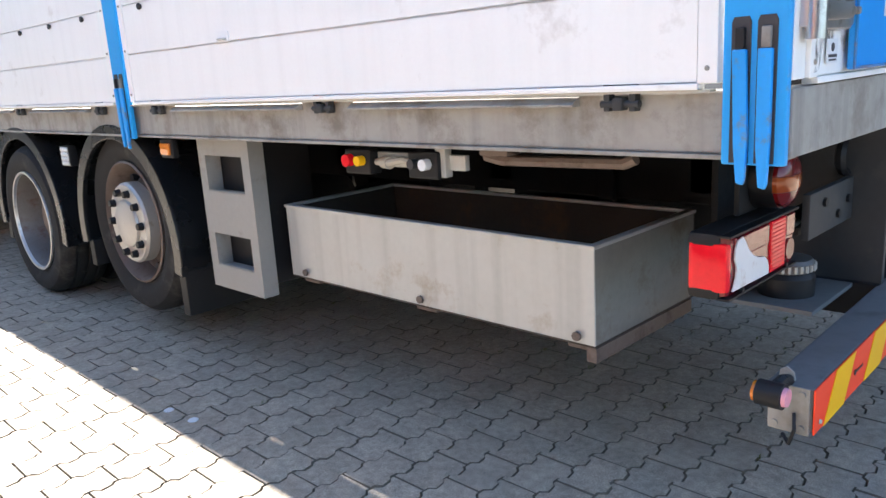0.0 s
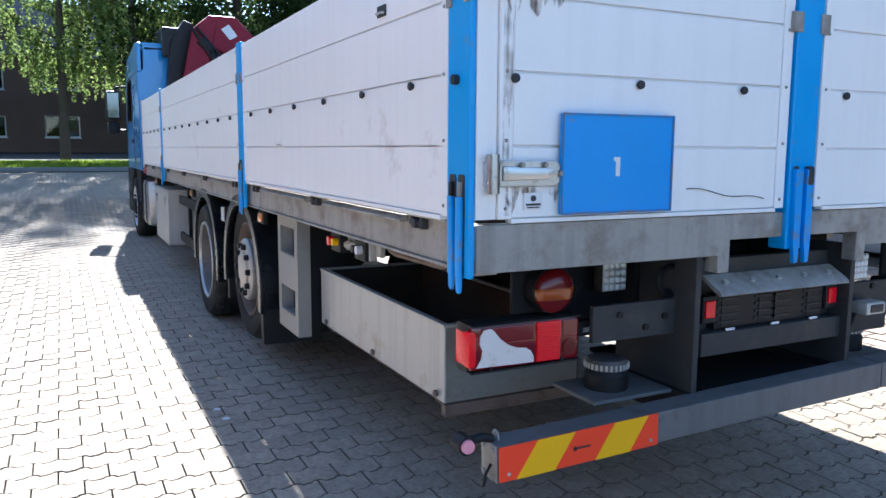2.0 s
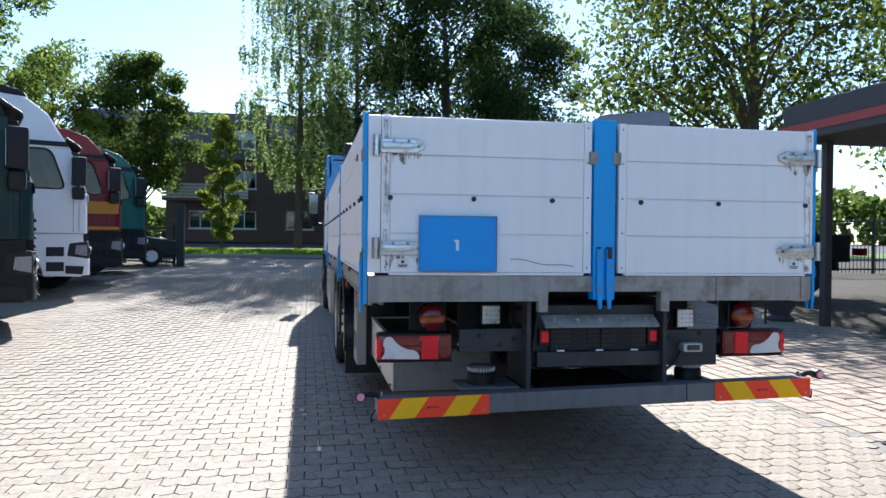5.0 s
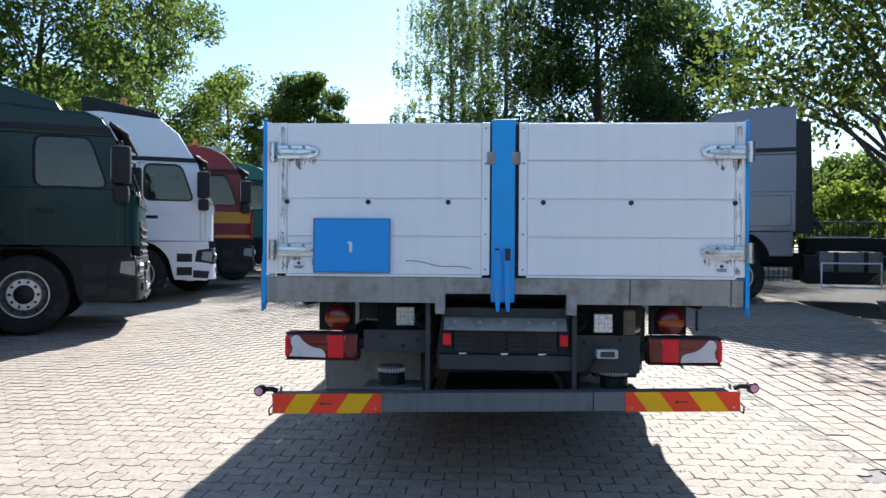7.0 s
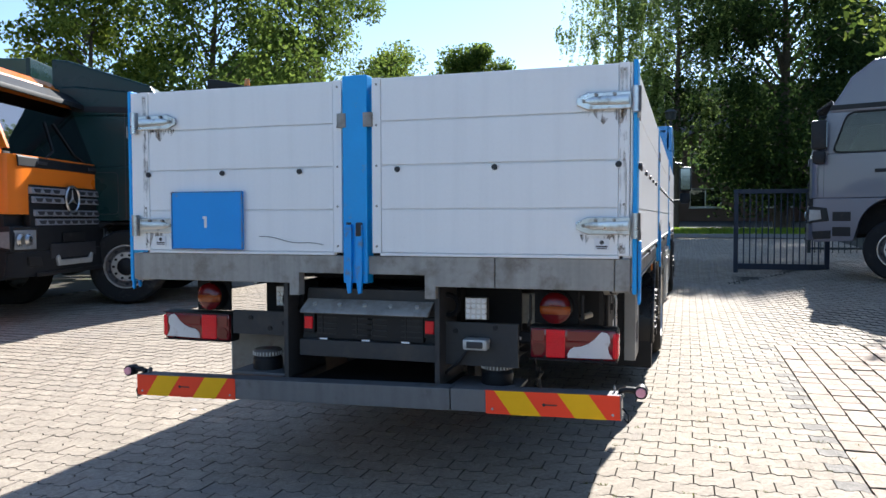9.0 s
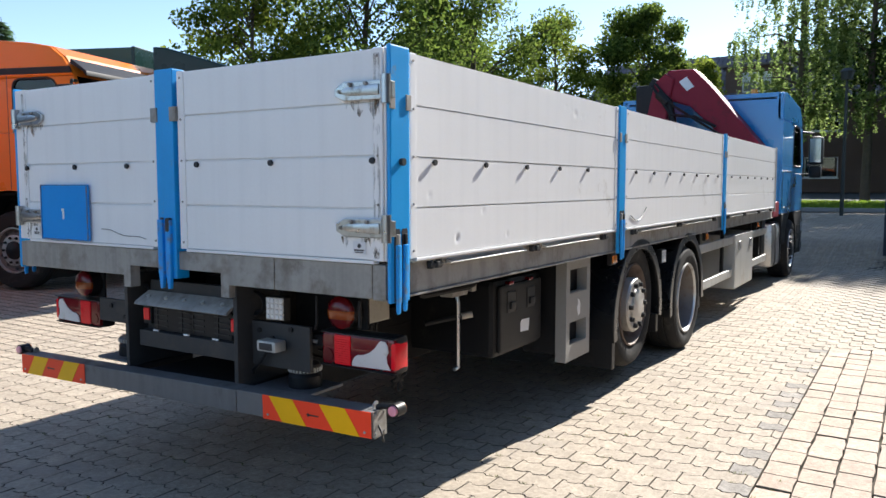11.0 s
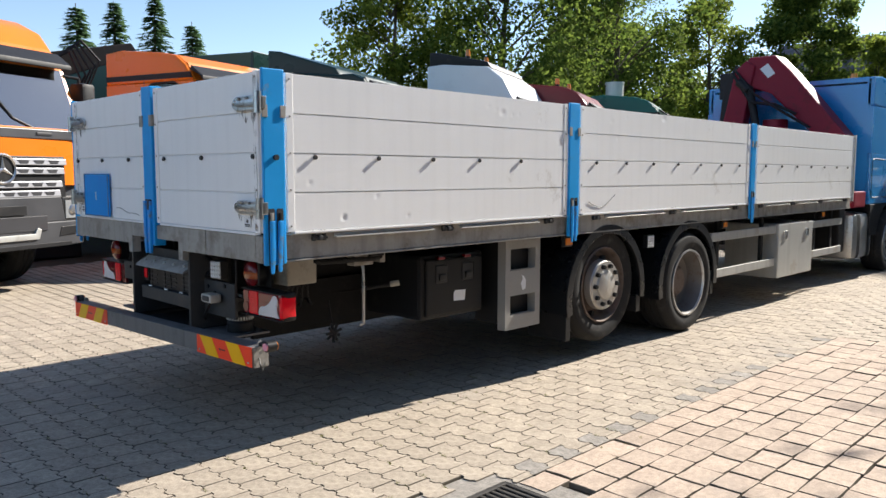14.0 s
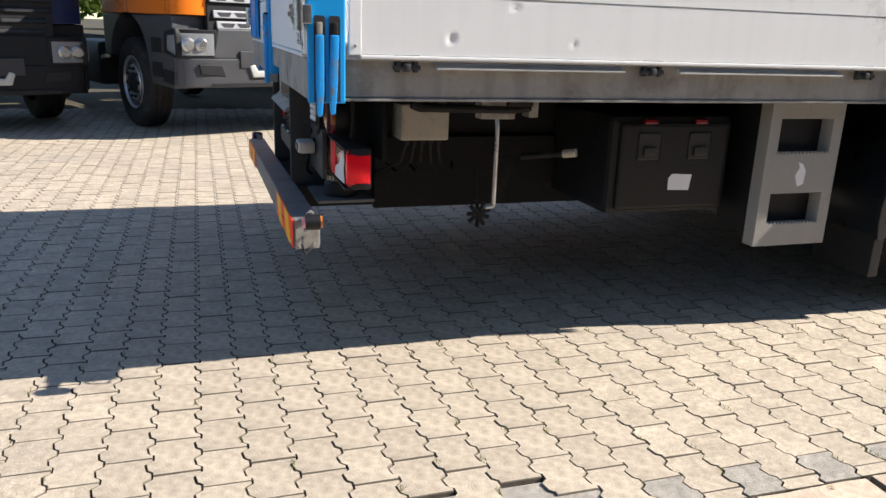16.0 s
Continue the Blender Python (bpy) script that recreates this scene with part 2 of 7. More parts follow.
COBBLE = mat("warm_concrete_sett", (0.45, 0.352, 0.275), 0.85, 0, 0.12, 1.5, 140, 0.4, (0.34, 0.28, 0.23), 0.2, 1.2, island=0.09, spec=0.3, speck=0.22)
# paver sides and chamfers, darker than the paver tops
PAVEREDGE = mat("dark_paver_edge", (0.17, 0.145, 0.115), 0.95, 0, 0.2, 14, 120, 0.3, spec=0.2)
JOINT = mat("sand_and_moss_joint", (0.07, 0.058, 0.042), 0.95, 0, 0.25, 14, 120, 0.3, (0.09, 0.12, 0.03), 0.2, 2.0, spec=0.2)
GRASSGROUND = mat("lawn", (0.13, 0.20, 0.035), 0.9, 0, 0.3, 1.2, 40, 0.5, (0.20, 0.24, 0.05), 0.3, 0.8, spec=0.2)
ASPHALT = mat("asphalt_road", (0.10, 0.10, 0.10), 0.9, 0, 0.15, 0.6, 120, 0.3, spec=0.3)
BRICK = mat("dark_brown_brickwork", (0.15, 0.10, 0.085), 0.85, 0, 0.22, 1.0, 14, 0.4, spec=0.3)
TILE = mat("dark_roof_tile", (0.14, 0.12, 0.12), 0.6, 0, 0.2, 4, 30, 0.3, island=0.3)
WHITEFRAME = mat("white_window_frame", (0.72, 0.73, 0.75), 0.5, 0, 0.04, 3, 40, 0.0)
BARK = mat("grey_brown_bark", (0.10, 0.08, 0.06), 0.95, 0, 0.35, 6, 30, 0.8, spec=0.2)
BIRCHBARK = mat("pale_birch_bark", (0.36, 0.34, 0.31), 0.9, 0, 0.3, 5, 25, 0.5, (0.06, 0.05, 0.05), 0.45, 4, spec=0.2)
FASCIA = mat("dark_grey_fascia", (0.06, 0.058, 0.06), 0.6, 0, 0.1, 2, 40, 0.05)
STRIPE = mat("dull_red_stripe", (0.34, 0.07, 0.06), 0.6, 0, 0.08, 2, 40, 0.03)
CHEQUER = mat("chequer_plate", (0.42, 0.42, 0.43), 0.4, 0.7, 0.2, 30, 90, 0.3)
FENCE = mat("dark_metal_fence", (0.03, 0.035, 0.033), 0.55, 0.2, 0.15, 8, 50, 0.05)


# ---- mesh tools ----
def quad_add(bm, pts):
    vs = [bm.verts.new(p) for p in pts]
    bm.faces.new(vs)


def box(bm, x0, x1, y0, y1, z0, z1, bevel=0.0, m=None):
    r = bmesh.ops.create_cube(bm, size=1)
    vs = r["verts"]
    bmesh.ops.scale(bm, vec=(abs(x1 - x0), abs(y1 - y0), abs(z1 - z0)), verts=vs)
    bmesh.ops.translate(bm, vec=((x0 + x1) / 2, (y0 + y1) / 2, (z0 + z1) / 2), verts=vs)
    if bevel:
        es = list({e for v in vs for e in v.link_edges})
        g = bmesh.ops.bevel(bm, geom=es, offset=bevel, segments=2, affect="EDGES", profile=0.6)
        vs = list({v for f in g["faces"] for v in f.verts} | {v for v in vs if v.is_valid})
    if m is not None:
        bmesh.ops.transform(bm, matrix=m, verts=vs)
    return vs


def cyl(bm, p0, p1, r0, r1=None, seg=16, caps=True):
    p0, p1 = Vector(p0), Vector(p1)
    d = p1 - p0
    m = Matrix.Translation((p0 + p1) / 2) @ d.to_track_quat("Z", "Y").to_matrix().to_4x4()
    return bmesh.ops.create_cone(bm, cap_ends=caps, segments=seg, radius1=r0, radius2=r0 if r1 is None else r1, depth=d.length, matrix=m)["verts"]


def rod(bm, pts, r, seg=8):
    for a, b in zip(pts, pts[1:]):
        cyl(bm, a, b, r, seg=seg)
    for p in pts[1:-1]:
        bmesh.ops.create_icosphere(bm, subdivisions=1, radius=r * 1.02, matrix=Matrix.Translation(p))


def prism(bm, pts, axis, a, b, bevel=0.0):
    """A polygon given in the two other axes (in order x, y, z), drawn out along axis from a to b."""
    def at(p, v):
        return {"x": (v, p[0], p[1]), "y": (p[0], v, p[1]), "z": (p[0], p[1], v)}[axis]
    lo, hi = [bm.verts.new(at(p, a)) for p in pts], [bm.verts.new(at(p, b)) for p in pts]
    n = len(pts)
    fs = [bm.faces.new(lo), bm.faces.new(hi[::-1])]
    for i in range(n):
        fs.append(bm.faces.new((lo[i], hi[i], hi[(i + 1) % n], lo[(i + 1) % n])))
    bmesh.ops.recalc_face_normals(bm, faces=fs)
    if bevel:
        es = [e for e in {e for f in fs for e in f.edges} if e.is_valid and len(e.link_faces) == 2 and e.calc_face_angle(0) > 0.6]
        bmesh.ops.bevel(bm, geom=es, offset=bevel, segments=2, affect="EDGES", profile=0.6, clamp_overlap=True)


def lathe(bm, profile, seg=40, m=None):
    """Turns (radius, y) round the y axis."""
    rings = []
    for r, y in profile:
        rings.append([bm.verts.new((r * math.cos(2 * math.pi * i / seg), y, r * math.sin(2 * math.pi * i / seg))) for i in range(seg)])
    fs = []
    for p, q in zip(rings, rings[1:]):
        for i in range(seg):
            fs.append(bm.faces.new((p[i], p[(i + 1) % seg], q[(i + 1) % seg], q[i])))
    bmesh.ops.recalc_face_normals(bm, faces=fs)
    vs = [v for ring in rings for v in ring]
    if m is not None:
        bmesh.ops.transform(bm, matrix=m, verts=vs)


def part(name, bm, material, parent=None, label="", smooth=30, m=None):
    me = bpy.data.meshes.new(name)
    bm.normal_update()
    if smooth:
        for e in bm.edges:
            if len(e.link_faces) == 2 and e.calc_face_angle(0) > 0.12:
                p, q = (f.calc_area() for f in e.link_faces)
                if max(p, q) > 10 * min(p, q):
                    e.smooth = False
    bm.to_mesh(me)
    bm.free()
    me.materials.append(material)
    if smooth:
        me.shade_smooth()
        sharp = {e.index for e in me.edges if e.use_edge_sharp}
        me.set_sharp_from_angle(angle=radians(smooth))
        for i in sharp:
            me.edges[i].use_edge_sharp = True
    ob = new(name, me)
    if m is not None:
        ob.matrix_basis = m
    ob.parent = parent
    return tagged(ob, label) if label else ob


def again(ob, parent, m):
    """Another object on the same mesh, as a part of parent."""
    c = new(ob.name.split(".")[0], ob.data)
    c.parent, c.matrix_basis = parent, m
    if "label" in ob:
        c["label"] = ob["label"]
    return c


def thing(name, m, label, category, group="", kind=""):
    ob = new(name)
    ob.matrix_basis = m
    ob.empty_display_size = 0.2
    return tagged(ob, label, category, group, kind)


B = bmesh.new


def rise(x, y):
    """The yard's height: it climbs gently ahead of and beside the flatbed."""
    s = max(min(max((abs(y) - 1.5) / 3.5, 0), 1), min(max((-x - 12) / 4, 0), 1))
    return 0.022 * min(max(0, -x - 1), 60) * s * s * (3 - 2 * s)


# ---- wheels, shared by all the lorries ----
def wheel_parts(parent, m, kind, radius=0.46, side=1):
    """tyre, rim and hub; the outer face looks along +y of m for side 1."""
    w = part("wheel", wheel_core(radius), RUBBER, parent, m=m @ (Matrix.Identity(4) if side > 0 else Matrix.Rotation(math.pi, 4, "Z")))
    bm = B()
    if kind == "deep":
        lathe(bm, [(0.30, 0.13), (0.305, 0.145), (0.295, 0.15), (0.285, 0.13), (0.27, 0.06), (0.255, 0.0), (0.20, -0.03), (0.10, -0.035), (0.001, -0.035)])
        part("rim", bm, DISH, w, "worn steel rim with rust spots")
        bm = B()
        lathe(bm, [(0.285, 0.125), (0.292, 0.152), (0.306, 0.152), (0.308, 0.14)])
        part("rim_lip", bm, ALU, w)
        bm = B()
        lathe(bm, [(0.13, -0.04), (0.13, 0.03), (0.11, 0.05), (0.001, 0.055)], 24)
        part("hub", bm, RUSTY, w)
        nut_r, nut_y, nut_m = 0.1675, -0.03, RUSTY
    elif kind == "drive":
        lathe(bm, [(0.30, 0.13), (0.305, 0.145), (0.295, 0.15), (0.285, 0.12), (0.27, 0.04), (0.235, 0.02), (0.20, 0.06), (0.185, 0.125), (0.001, 0.125)])
        part("rim", bm, RUSTY, w, "brown rusty steel rim")
        bm = B()
        lathe(bm, [(0.20, 0.10), (0.20, 0.155), (0.19, 0.168), (0.12, 0.168), (0.115, 0.18), (0.10, 0.186), (0.001, 0.188)])
        part("hub_cover", bm, HUB, w, "round polished wheel nut cover")
        nut_r, nut_y, nut_m = 0.155, 0.168, BLACK
        ring_of(w, 0.245, 0.02, 0.055, 0.022)
    else:
        lathe(bm, [(0.30, 0.13), (0.305, 0.145), (0.295, 0.15), (0.28, 0.12), (0.25, 0.09), (0.21, 0.13), (0.12, 0.135), (0.115, 0.16), (0.09, 0.175), (0.001, 0.178)])
        part("rim", bm, DISH, w, "dull steel rim with a bright nut ring")
        bm = B()
        lathe(bm, [(0.125, 0.134), (0.128, 0.142), (0.20, 0.142), (0.208, 0.134)], 32)
        part("nut_ring", bm, ALU, w)
        bm = B()
        lathe(bm, [(0.121, 0.136), (0.116, 0.164), (0.09, 0.179), (0.001, 0.182)], 24)
        part("hub_cap", bm, BLACK, w)
        bm = B()
        lathe(bm, [(0.282, 0.122), (0.292, 0.153), (0.306, 0.153), (0.308, 0.142)])
        part("rim_lip", bm, ALU, w)
        nut_r, nut_y, nut_m = 0.168, 0.138, BLACK
        ring_of(w, 0.245, 0.06, 0.108, 0.024)
    bm = B()
    cyl(bm, (0, 0, 0), (0, 0.028, 0), 0.020, 0.016, 8)
    first = None
    for i in range(10):
        a = 2 * math.pi * i / 10
        place = Matrix.Translation((nut_r * math.cos(a), nut_y, nut_r * math.sin(a)))
        if first is None:
            first = part("wheel_nut", bm, nut_m, w, m=place)
        else:
            again(first, w, place)
    return w


def ring_of(w, r, y0, y1, size):
    """Ten dark vent holes round a wheel disc."""
    first = None
    for i in range(10):
        a = 2 * math.pi * (i + 0.5) / 10
        place = Matrix.Translation((r * math.cos(a), 0, r * math.sin(a)))
        if first is None:
            bm = B()
            cyl(bm, (0, y0, 0), (0, y1, 0), size, seg=10)
            first = part("vent_hole", bm, INK, w, m=place)
        else:
            again(first, w, place)


def wheel_core(radius):
    bm = B()
    r, b = radius, 0.145
    lathe(bm, [(0.30, -b * 0.9), (0.33, -b), (r - 0.08, -b - 0.012), (r - 0.02, -b + 0.012), (r - 0.002, -b + 0.04), (r, -0.075), (r - 0.012, -0.07), (r - 0.012, -0.06),
               (r, -0.055), (r, -0.01), (r - 0.012, -0.006), (r - 0.012, 0.006), (r, 0.01), (r, 0.055), (r - 0.012, 0.06), (r - 0.012, 0.07), (r, 0.075),
               (r - 0.002, b - 0.04), (r - 0.02, b - 0.012), (r - 0.035, b + 0.004), (r - 0.08, b + 0.012), (r - 0.10, b + 0.008), (0.35, b + 0.006), (0.33, b), (0.30, b * 0.9)], 48)
    return bm


# ---- the flatbed lorry ----
HW = 1.257
truck = thing("flatbed_truck", pose(0, 0.022, 0), "white-sided flatbed lorry with blue posts and cab, red crane", "truck")
BOTTOM, TOP = 1.16, 1.955


def dented_board(bm, x0, x1, z0, z1, dents):
    """A board whose outer face is a fine net, knocked in by (x, z, radius, depth) blows."""
    nx, nz = int((x1 - x0) / 0.0125), 16
    def push(x, z):
        d = 0.0
        for dx, dz, r, deep in dents:
            q = math.hypot((x - dx) * (1 + 0.3 * math.sin(dx * 40)), (z - dz) * 1.15) / (0.72 * r)
            if q < 2.6:
                d += 0.55 * deep * (math.exp(-1.6 * q * q) - 0.22 * math.exp(-3 * (q - 1.3) ** 2))
        edge = min(1, (z - z0) / 0.012, (z1 - z) / 0.012)
        return d * max(0.15, edge)
    net = [[bm.verts.new((x0 + (x1 - x0) * i / nx, 0.003 + push(x0 + (x1 - x0) * i / nx, z0 + (z1 - z0) * j / nz), z0 + (z1 - z0) * j / nz)) for j in range(nz + 1)] for i in range(nx + 1)]
    for p, q in zip(net, net[1:]):
        for j in range(nz):
            bm.faces.new((p[j], q[j], q[j + 1], p[j + 1]))
    rim = [c[0] for c in net] + net[-1][1:] + [c[-1] for c in net[-2::-1]] + net[0][-2:0:-1]
    rear = [bm.verts.new((v.co.x, 0.027, v.co.z)) for v in rim]
    for i in range(len(rim)):
        j = (i + 1) % len(rim)
        bm.faces.new((rim[j], rim[i], rear[i], rear[j]))
    bm.faces.new(rear)


def sideboard(length, knobs, dents=()):
    """A drop side of four hollow boards, drawn along +x from 0, its outer face at y = 0 looking to -y."""
    s = part("sideboard", frame_profile(length), BOARD, truck)
    h = (TOP - BOTTOM) / 4
    for name, a in (("end_profile", (0, 0.043, 0, 0.03, BOTTOM, TOP)), ("end_profile", (length - 0.043, length, 0, 0.03, BOTTOM, TOP)),
                    ("bottom_profile", (0.04, length - 0.04, -0.003, 0.03, BOTTOM - 0.012, BOTTOM + 0.001))):
        bm = B()
        box(bm, *a, 0.003)
        part(name, bm, BOARD, s)
    for i in range(4):
        bm = B()
        z0, z1 = BOTTOM + i * h + 0.0035, BOTTOM + (i + 1) * h - 0.0035
        hits = [d for d in dents if z0 - 0.02 < d[1] < z1 + 0.02]
        if hits:
            dented_board(bm, 0.045, length - 0.045, z0, z1, hits)
        else:
            box(bm, 0.045, length - 0.045, 0.003, 0.027, z0, z1, 0.003)
        part("board", bm, BOARD, s)
    first = None
    for x in knobs:
        bm = B()
        if first is None:
            cyl(bm, (0, 0.004, 0), (0, -0.006, 0), 0.009, seg=10)
            cyl(bm, (0, -0.003, 0), (0, -0.0105, 0), 0.0135, 0.012, 12)
            first = part("buffer_knob", bm, KNOB, s, "black rubber buffer", m=pose(x, 0, BOTTOM + 2 * h - 0.018))
        else:
            bm.free()
            again(first, s, pose(x, 0, BOTTOM + 2 * h - 0.018))
    rivet = None
    for x in (0.022, length - 0.022):
        for i in range(5):
            z = BOTTOM + 0.03 + i * (TOP - BOTTOM - 0.06) / 4
            if rivet is None:
                bm = B()
                cyl(bm, (0, 0.001, 0), (0, -0.004, 0), 0.006, 0.004, 8)
                rivet = part("rivet", bm, RAIL, s, m=pose(x, 0, z))
            else:
                again(rivet, s, pose(x, 0, z))
    return s


def frame_profile(length):
    bm = B()
    box(bm, 0.043, length - 0.043, 0.015, 0.022, BOTTOM + 0.001, TOP - 0.001)
    return bm


def side_pose(x, side):
    """Boards drawn forwards along the lorry: side -1 is the driver's side."""
    return pose(x, -HW, 0) if side < 0 else pose(x, HW, 0, 0, 0, 180)


# side runs: posts at the back corner, 2.6, 5.73 and the headboard
RUNS_RIGHT = ((0.134, 2.52, 5), (2.68, 5.64, 7), (5.83, 8.9, 7))
RUNS_LEFT = ((0.134, 2.79, 6), (2.93, 6.79, 9), (6.91, 8.9, 5))
# blows in the boards: distance from the tail, height, radius, depth
DENTS = ((0.656, 1.80, 0.016, 0.004), (0.933, 1.604, 0.013, 0.003), (1.004, 1.534, 0.014, 0.003), (0.275, 1.407, 0.022, 0.006), (0.724, 1.332, 0.022, 0.006),
         (0.46, 1.284, 0.010, 0.003), (0.493, 1.221, 0.032, 0.009), (0.962, 1.215, 0.024, 0.007), (1.456, 1.457, 0.014, 0.003), (1.80, 1.852, 0.035, 0.005),
         (1.66, 1.885, 0.022, 0.003), (1.74, 1.87, 0.022, 0.003), (1.90, 1.845, 0.022, 0.004), (1.97, 1.85, 0.016, 0.003), (2.196, 1.822, 0.02, 0.004), (1.05, 1.222, 0.012, 0.003), (0.29, 1.56, 0.012, 0.002), (1.35, 1.30, 0.013, 0.002),
         (3.185, 1.736, 0.03, 0.007), (2.839, 1.793, 0.02, 0.003), (2.87, 1.82, 0.018, 0.003), (3.309, 1.90, 0.025, 0.003), (3.1, 1.86, 0.03, 0.003), (3.9, 1.92, 0.04, 0.006), (5.2, 1.93, 0.05, 0.006), (4.4, 1.22, 0.02, 0.004))
DENTS_LEFT = ((0.5, 1.25, 0.05, 0.004), (1.3, 1.72, 0.06, 0.003), (2.1, 1.5, 0.05, 0.003), (3.6, 1.75, 0.05, 0.004))
for side in (-1, 1):
    RUNS = RUNS_LEFT if side < 0 else RUNS_RIGHT
    for a, b, count in RUNS:
        n = b - a
        xs = [n * (i + 0.5) / count + (0.02 if i == 0 else 0) for i in range(count)]
        if (a, side) == (0.134, 1):
            xs = [n - (v - 0.134) for v in (0.305, 0.735, 1.16, 1.57, 1.985)]
        blows = [(x - a, z, r, deep) for x, z, r, deep in (DENTS if side > 0 else DENTS_LEFT) if a < x < b]
        sb = sideboard(n, [n - v for v in xs], blows if side > 0 else [(n - x, z, r, deep) for x, z, r, deep in blows])
        sb.matrix_basis = pose(-b, -HW, 0) if side < 0 else pose(-a, HW, 0, 0, 0, 180)
    # posts with folding levers
    for px, width in ((-0.059, 0.126), (-2.86 if side < 0 else -2.6, 0.125), (-6.85 if side < 0 else -5.735, 0.10), (-8.93, 0.06)):
        bm = B()
        y0, y1 = (-HW - 0.006, -HW + 0.014) if side < 0 else (HW - 0.012, HW + 0.006)
        box(bm, px - width / 2, px + width / 2, y0, y1, 1.0 if width > 0.07 else 1.1, TOP + 0.012, 0.006)
        post = part("post", bm, BLUE if width > 0.07 else GALV, truck, "blue steel stake post with folding levers" if width > 0.07 else "")
        if width > 0.07:
            ys = -HW - 0.006 if side < 0 else HW + 0.006
            for k, dx in enumerate((-0.029, 0.026)):
                s2 = width / 0.14
                drop = 0.962 - 0.006 * k
                x0 = px + dx * s2
                lean = 0.006 * (1 - k)
                # raised black strip: shade of the slot and groove round the lever, as colour
                bm = B()
                prism(bm, [(x0 - 0.021 * s2, 1.005), (x0 + 0.021 * s2, 1.005), (x0 + 0.021 * s2, 1.272), (x0 + 0.016 * s2, 1.282), (x0 - 0.016 * s2, 1.282), (x0 - 0.021 * s2, 1.272)],
                      "y", ys - side * 0.001, ys + side * 0.002)
                part("slot_shade", bm, INK, post)
                bm = B()
                prism(bm, [(x0 - 0.0155 * s2, 1.222), (x0 + 0.0155 * s2, 1.222), (x0 + 0.0165 * s2 + lean, 1.06), (x0 + 0.013 * s2 + lean, drop + 0.012), (x0 + 0.008 + lean, drop), (x0 - 0.006 + lean, drop + 0.004), (x0 - 0.0145 * s2 + lean, 1.04)],
                      "y", ys + side * 0.002, ys + side * 0.014, 0.004)
                part("lever", bm, LEVER, post, "worn blue folding lever")
                bm = B()
                box(bm, x0 - 0.010 * s2, x0 + 0.010 * s2, ys, ys + side * 0.011, 1.222, 1.262, 0.003)
                part("lever_pin", bm, RAIL if k else BLACK, post)
            for dx in (-width / 2, width / 2 - 0.022):
                bm = B()
                box(bm, px + dx - 0.004, px + dx + 0.026, ys - side * 0.002, ys + side * 0.006, 1.73, 1.79, 0.002)
                part("catch_plate", bm, RAIL, post)
            if px > -0.1:
                bm = B()
                cyl(bm, (px - 0.005, ys, 1.535), (px - 0.005, ys + side * 0.016, 1.535), 0.014, seg=12)
                part("buffer_knob", bm, KNOB, post)

    # edge rail with its lip, latches and rods
    bm = B()
    y = side * HW
    box(bm, -8.95, -0.012, y - side * 0.085, y - side * 0.032, 1.015, 1.145, 0.006)
    box(bm, -8.95, -0.012, y - side * 0.095, y - side * 0.024, 1.005, 1.015, 0.002)
    rail = part("edge_rail", bm, RAIL, truck, "weathered grey steel bed edge rail")
    bm = B()
    box(bm, -8.9, -0.15, y - side * 0.03, y - side * 0.001, 1.143, 1.1475)
    part("seal_strip", bm, BEIGE, rail)
    latch_first = None
    for a, b, _ in RUNS:
        n = b - a
        for f in (0.085, 0.49, 0.92) if n < 3 else (0.06, 0.35, 0.64, 0.93):
            x = -(a + f * n)
            if latch_first is None:
                bm = B()
                box(bm, -0.045, 0.045, -0.004, 0.018, 0.012, 0.03, 0.003)
                box(bm, -0.040, -0.024, 0, 0.024, -0.03, 0.02, 0.003)
                box(bm, 0.024, 0.040, 0, 0.024, -0.03, 0.02, 0.003)
                cyl(bm, (-0.048, 0.018, -0.014), (0.048, 0.018, -0.014), 0.0085, seg=10)
                box(bm, -0.012, 0.012, 0.004, 0.034, -0.028, 0.0, 0.004)
                latch_first = part("board_latch", bm, DARKSTEEL, truck, m=pose(x, y - side * 0.03, 1.135, 0, 0, 0 if side > 0 else 180))
            else:
                again(latch_first, truck, pose(x, y - side * 0.03, 1.135, 0, 0, 0 if side > 0 else 180))
        cuts = (0.13, 0.44, 0.54, 0.87) if n < 3 else (0.10, 0.31, 0.39, 0.60, 0.68, 0.89)
        for f0, f1 in zip(cuts[::2], cuts[1::2]):
            bm = B()
            prism(bm, [(y - side * 0.032, 1.116), (y - side * 0.032, 1.138), (y - side * 0.002, 1.122), (y - side * 0.002, 1.116)], "x", -(a + f1 * n), -(a + f0 * n), 0.001)
            # driver's side strips: that side's shade is put in as a darker metal
            part("drip_strip", bm, GALV if side > 0 else RAIL, rail)

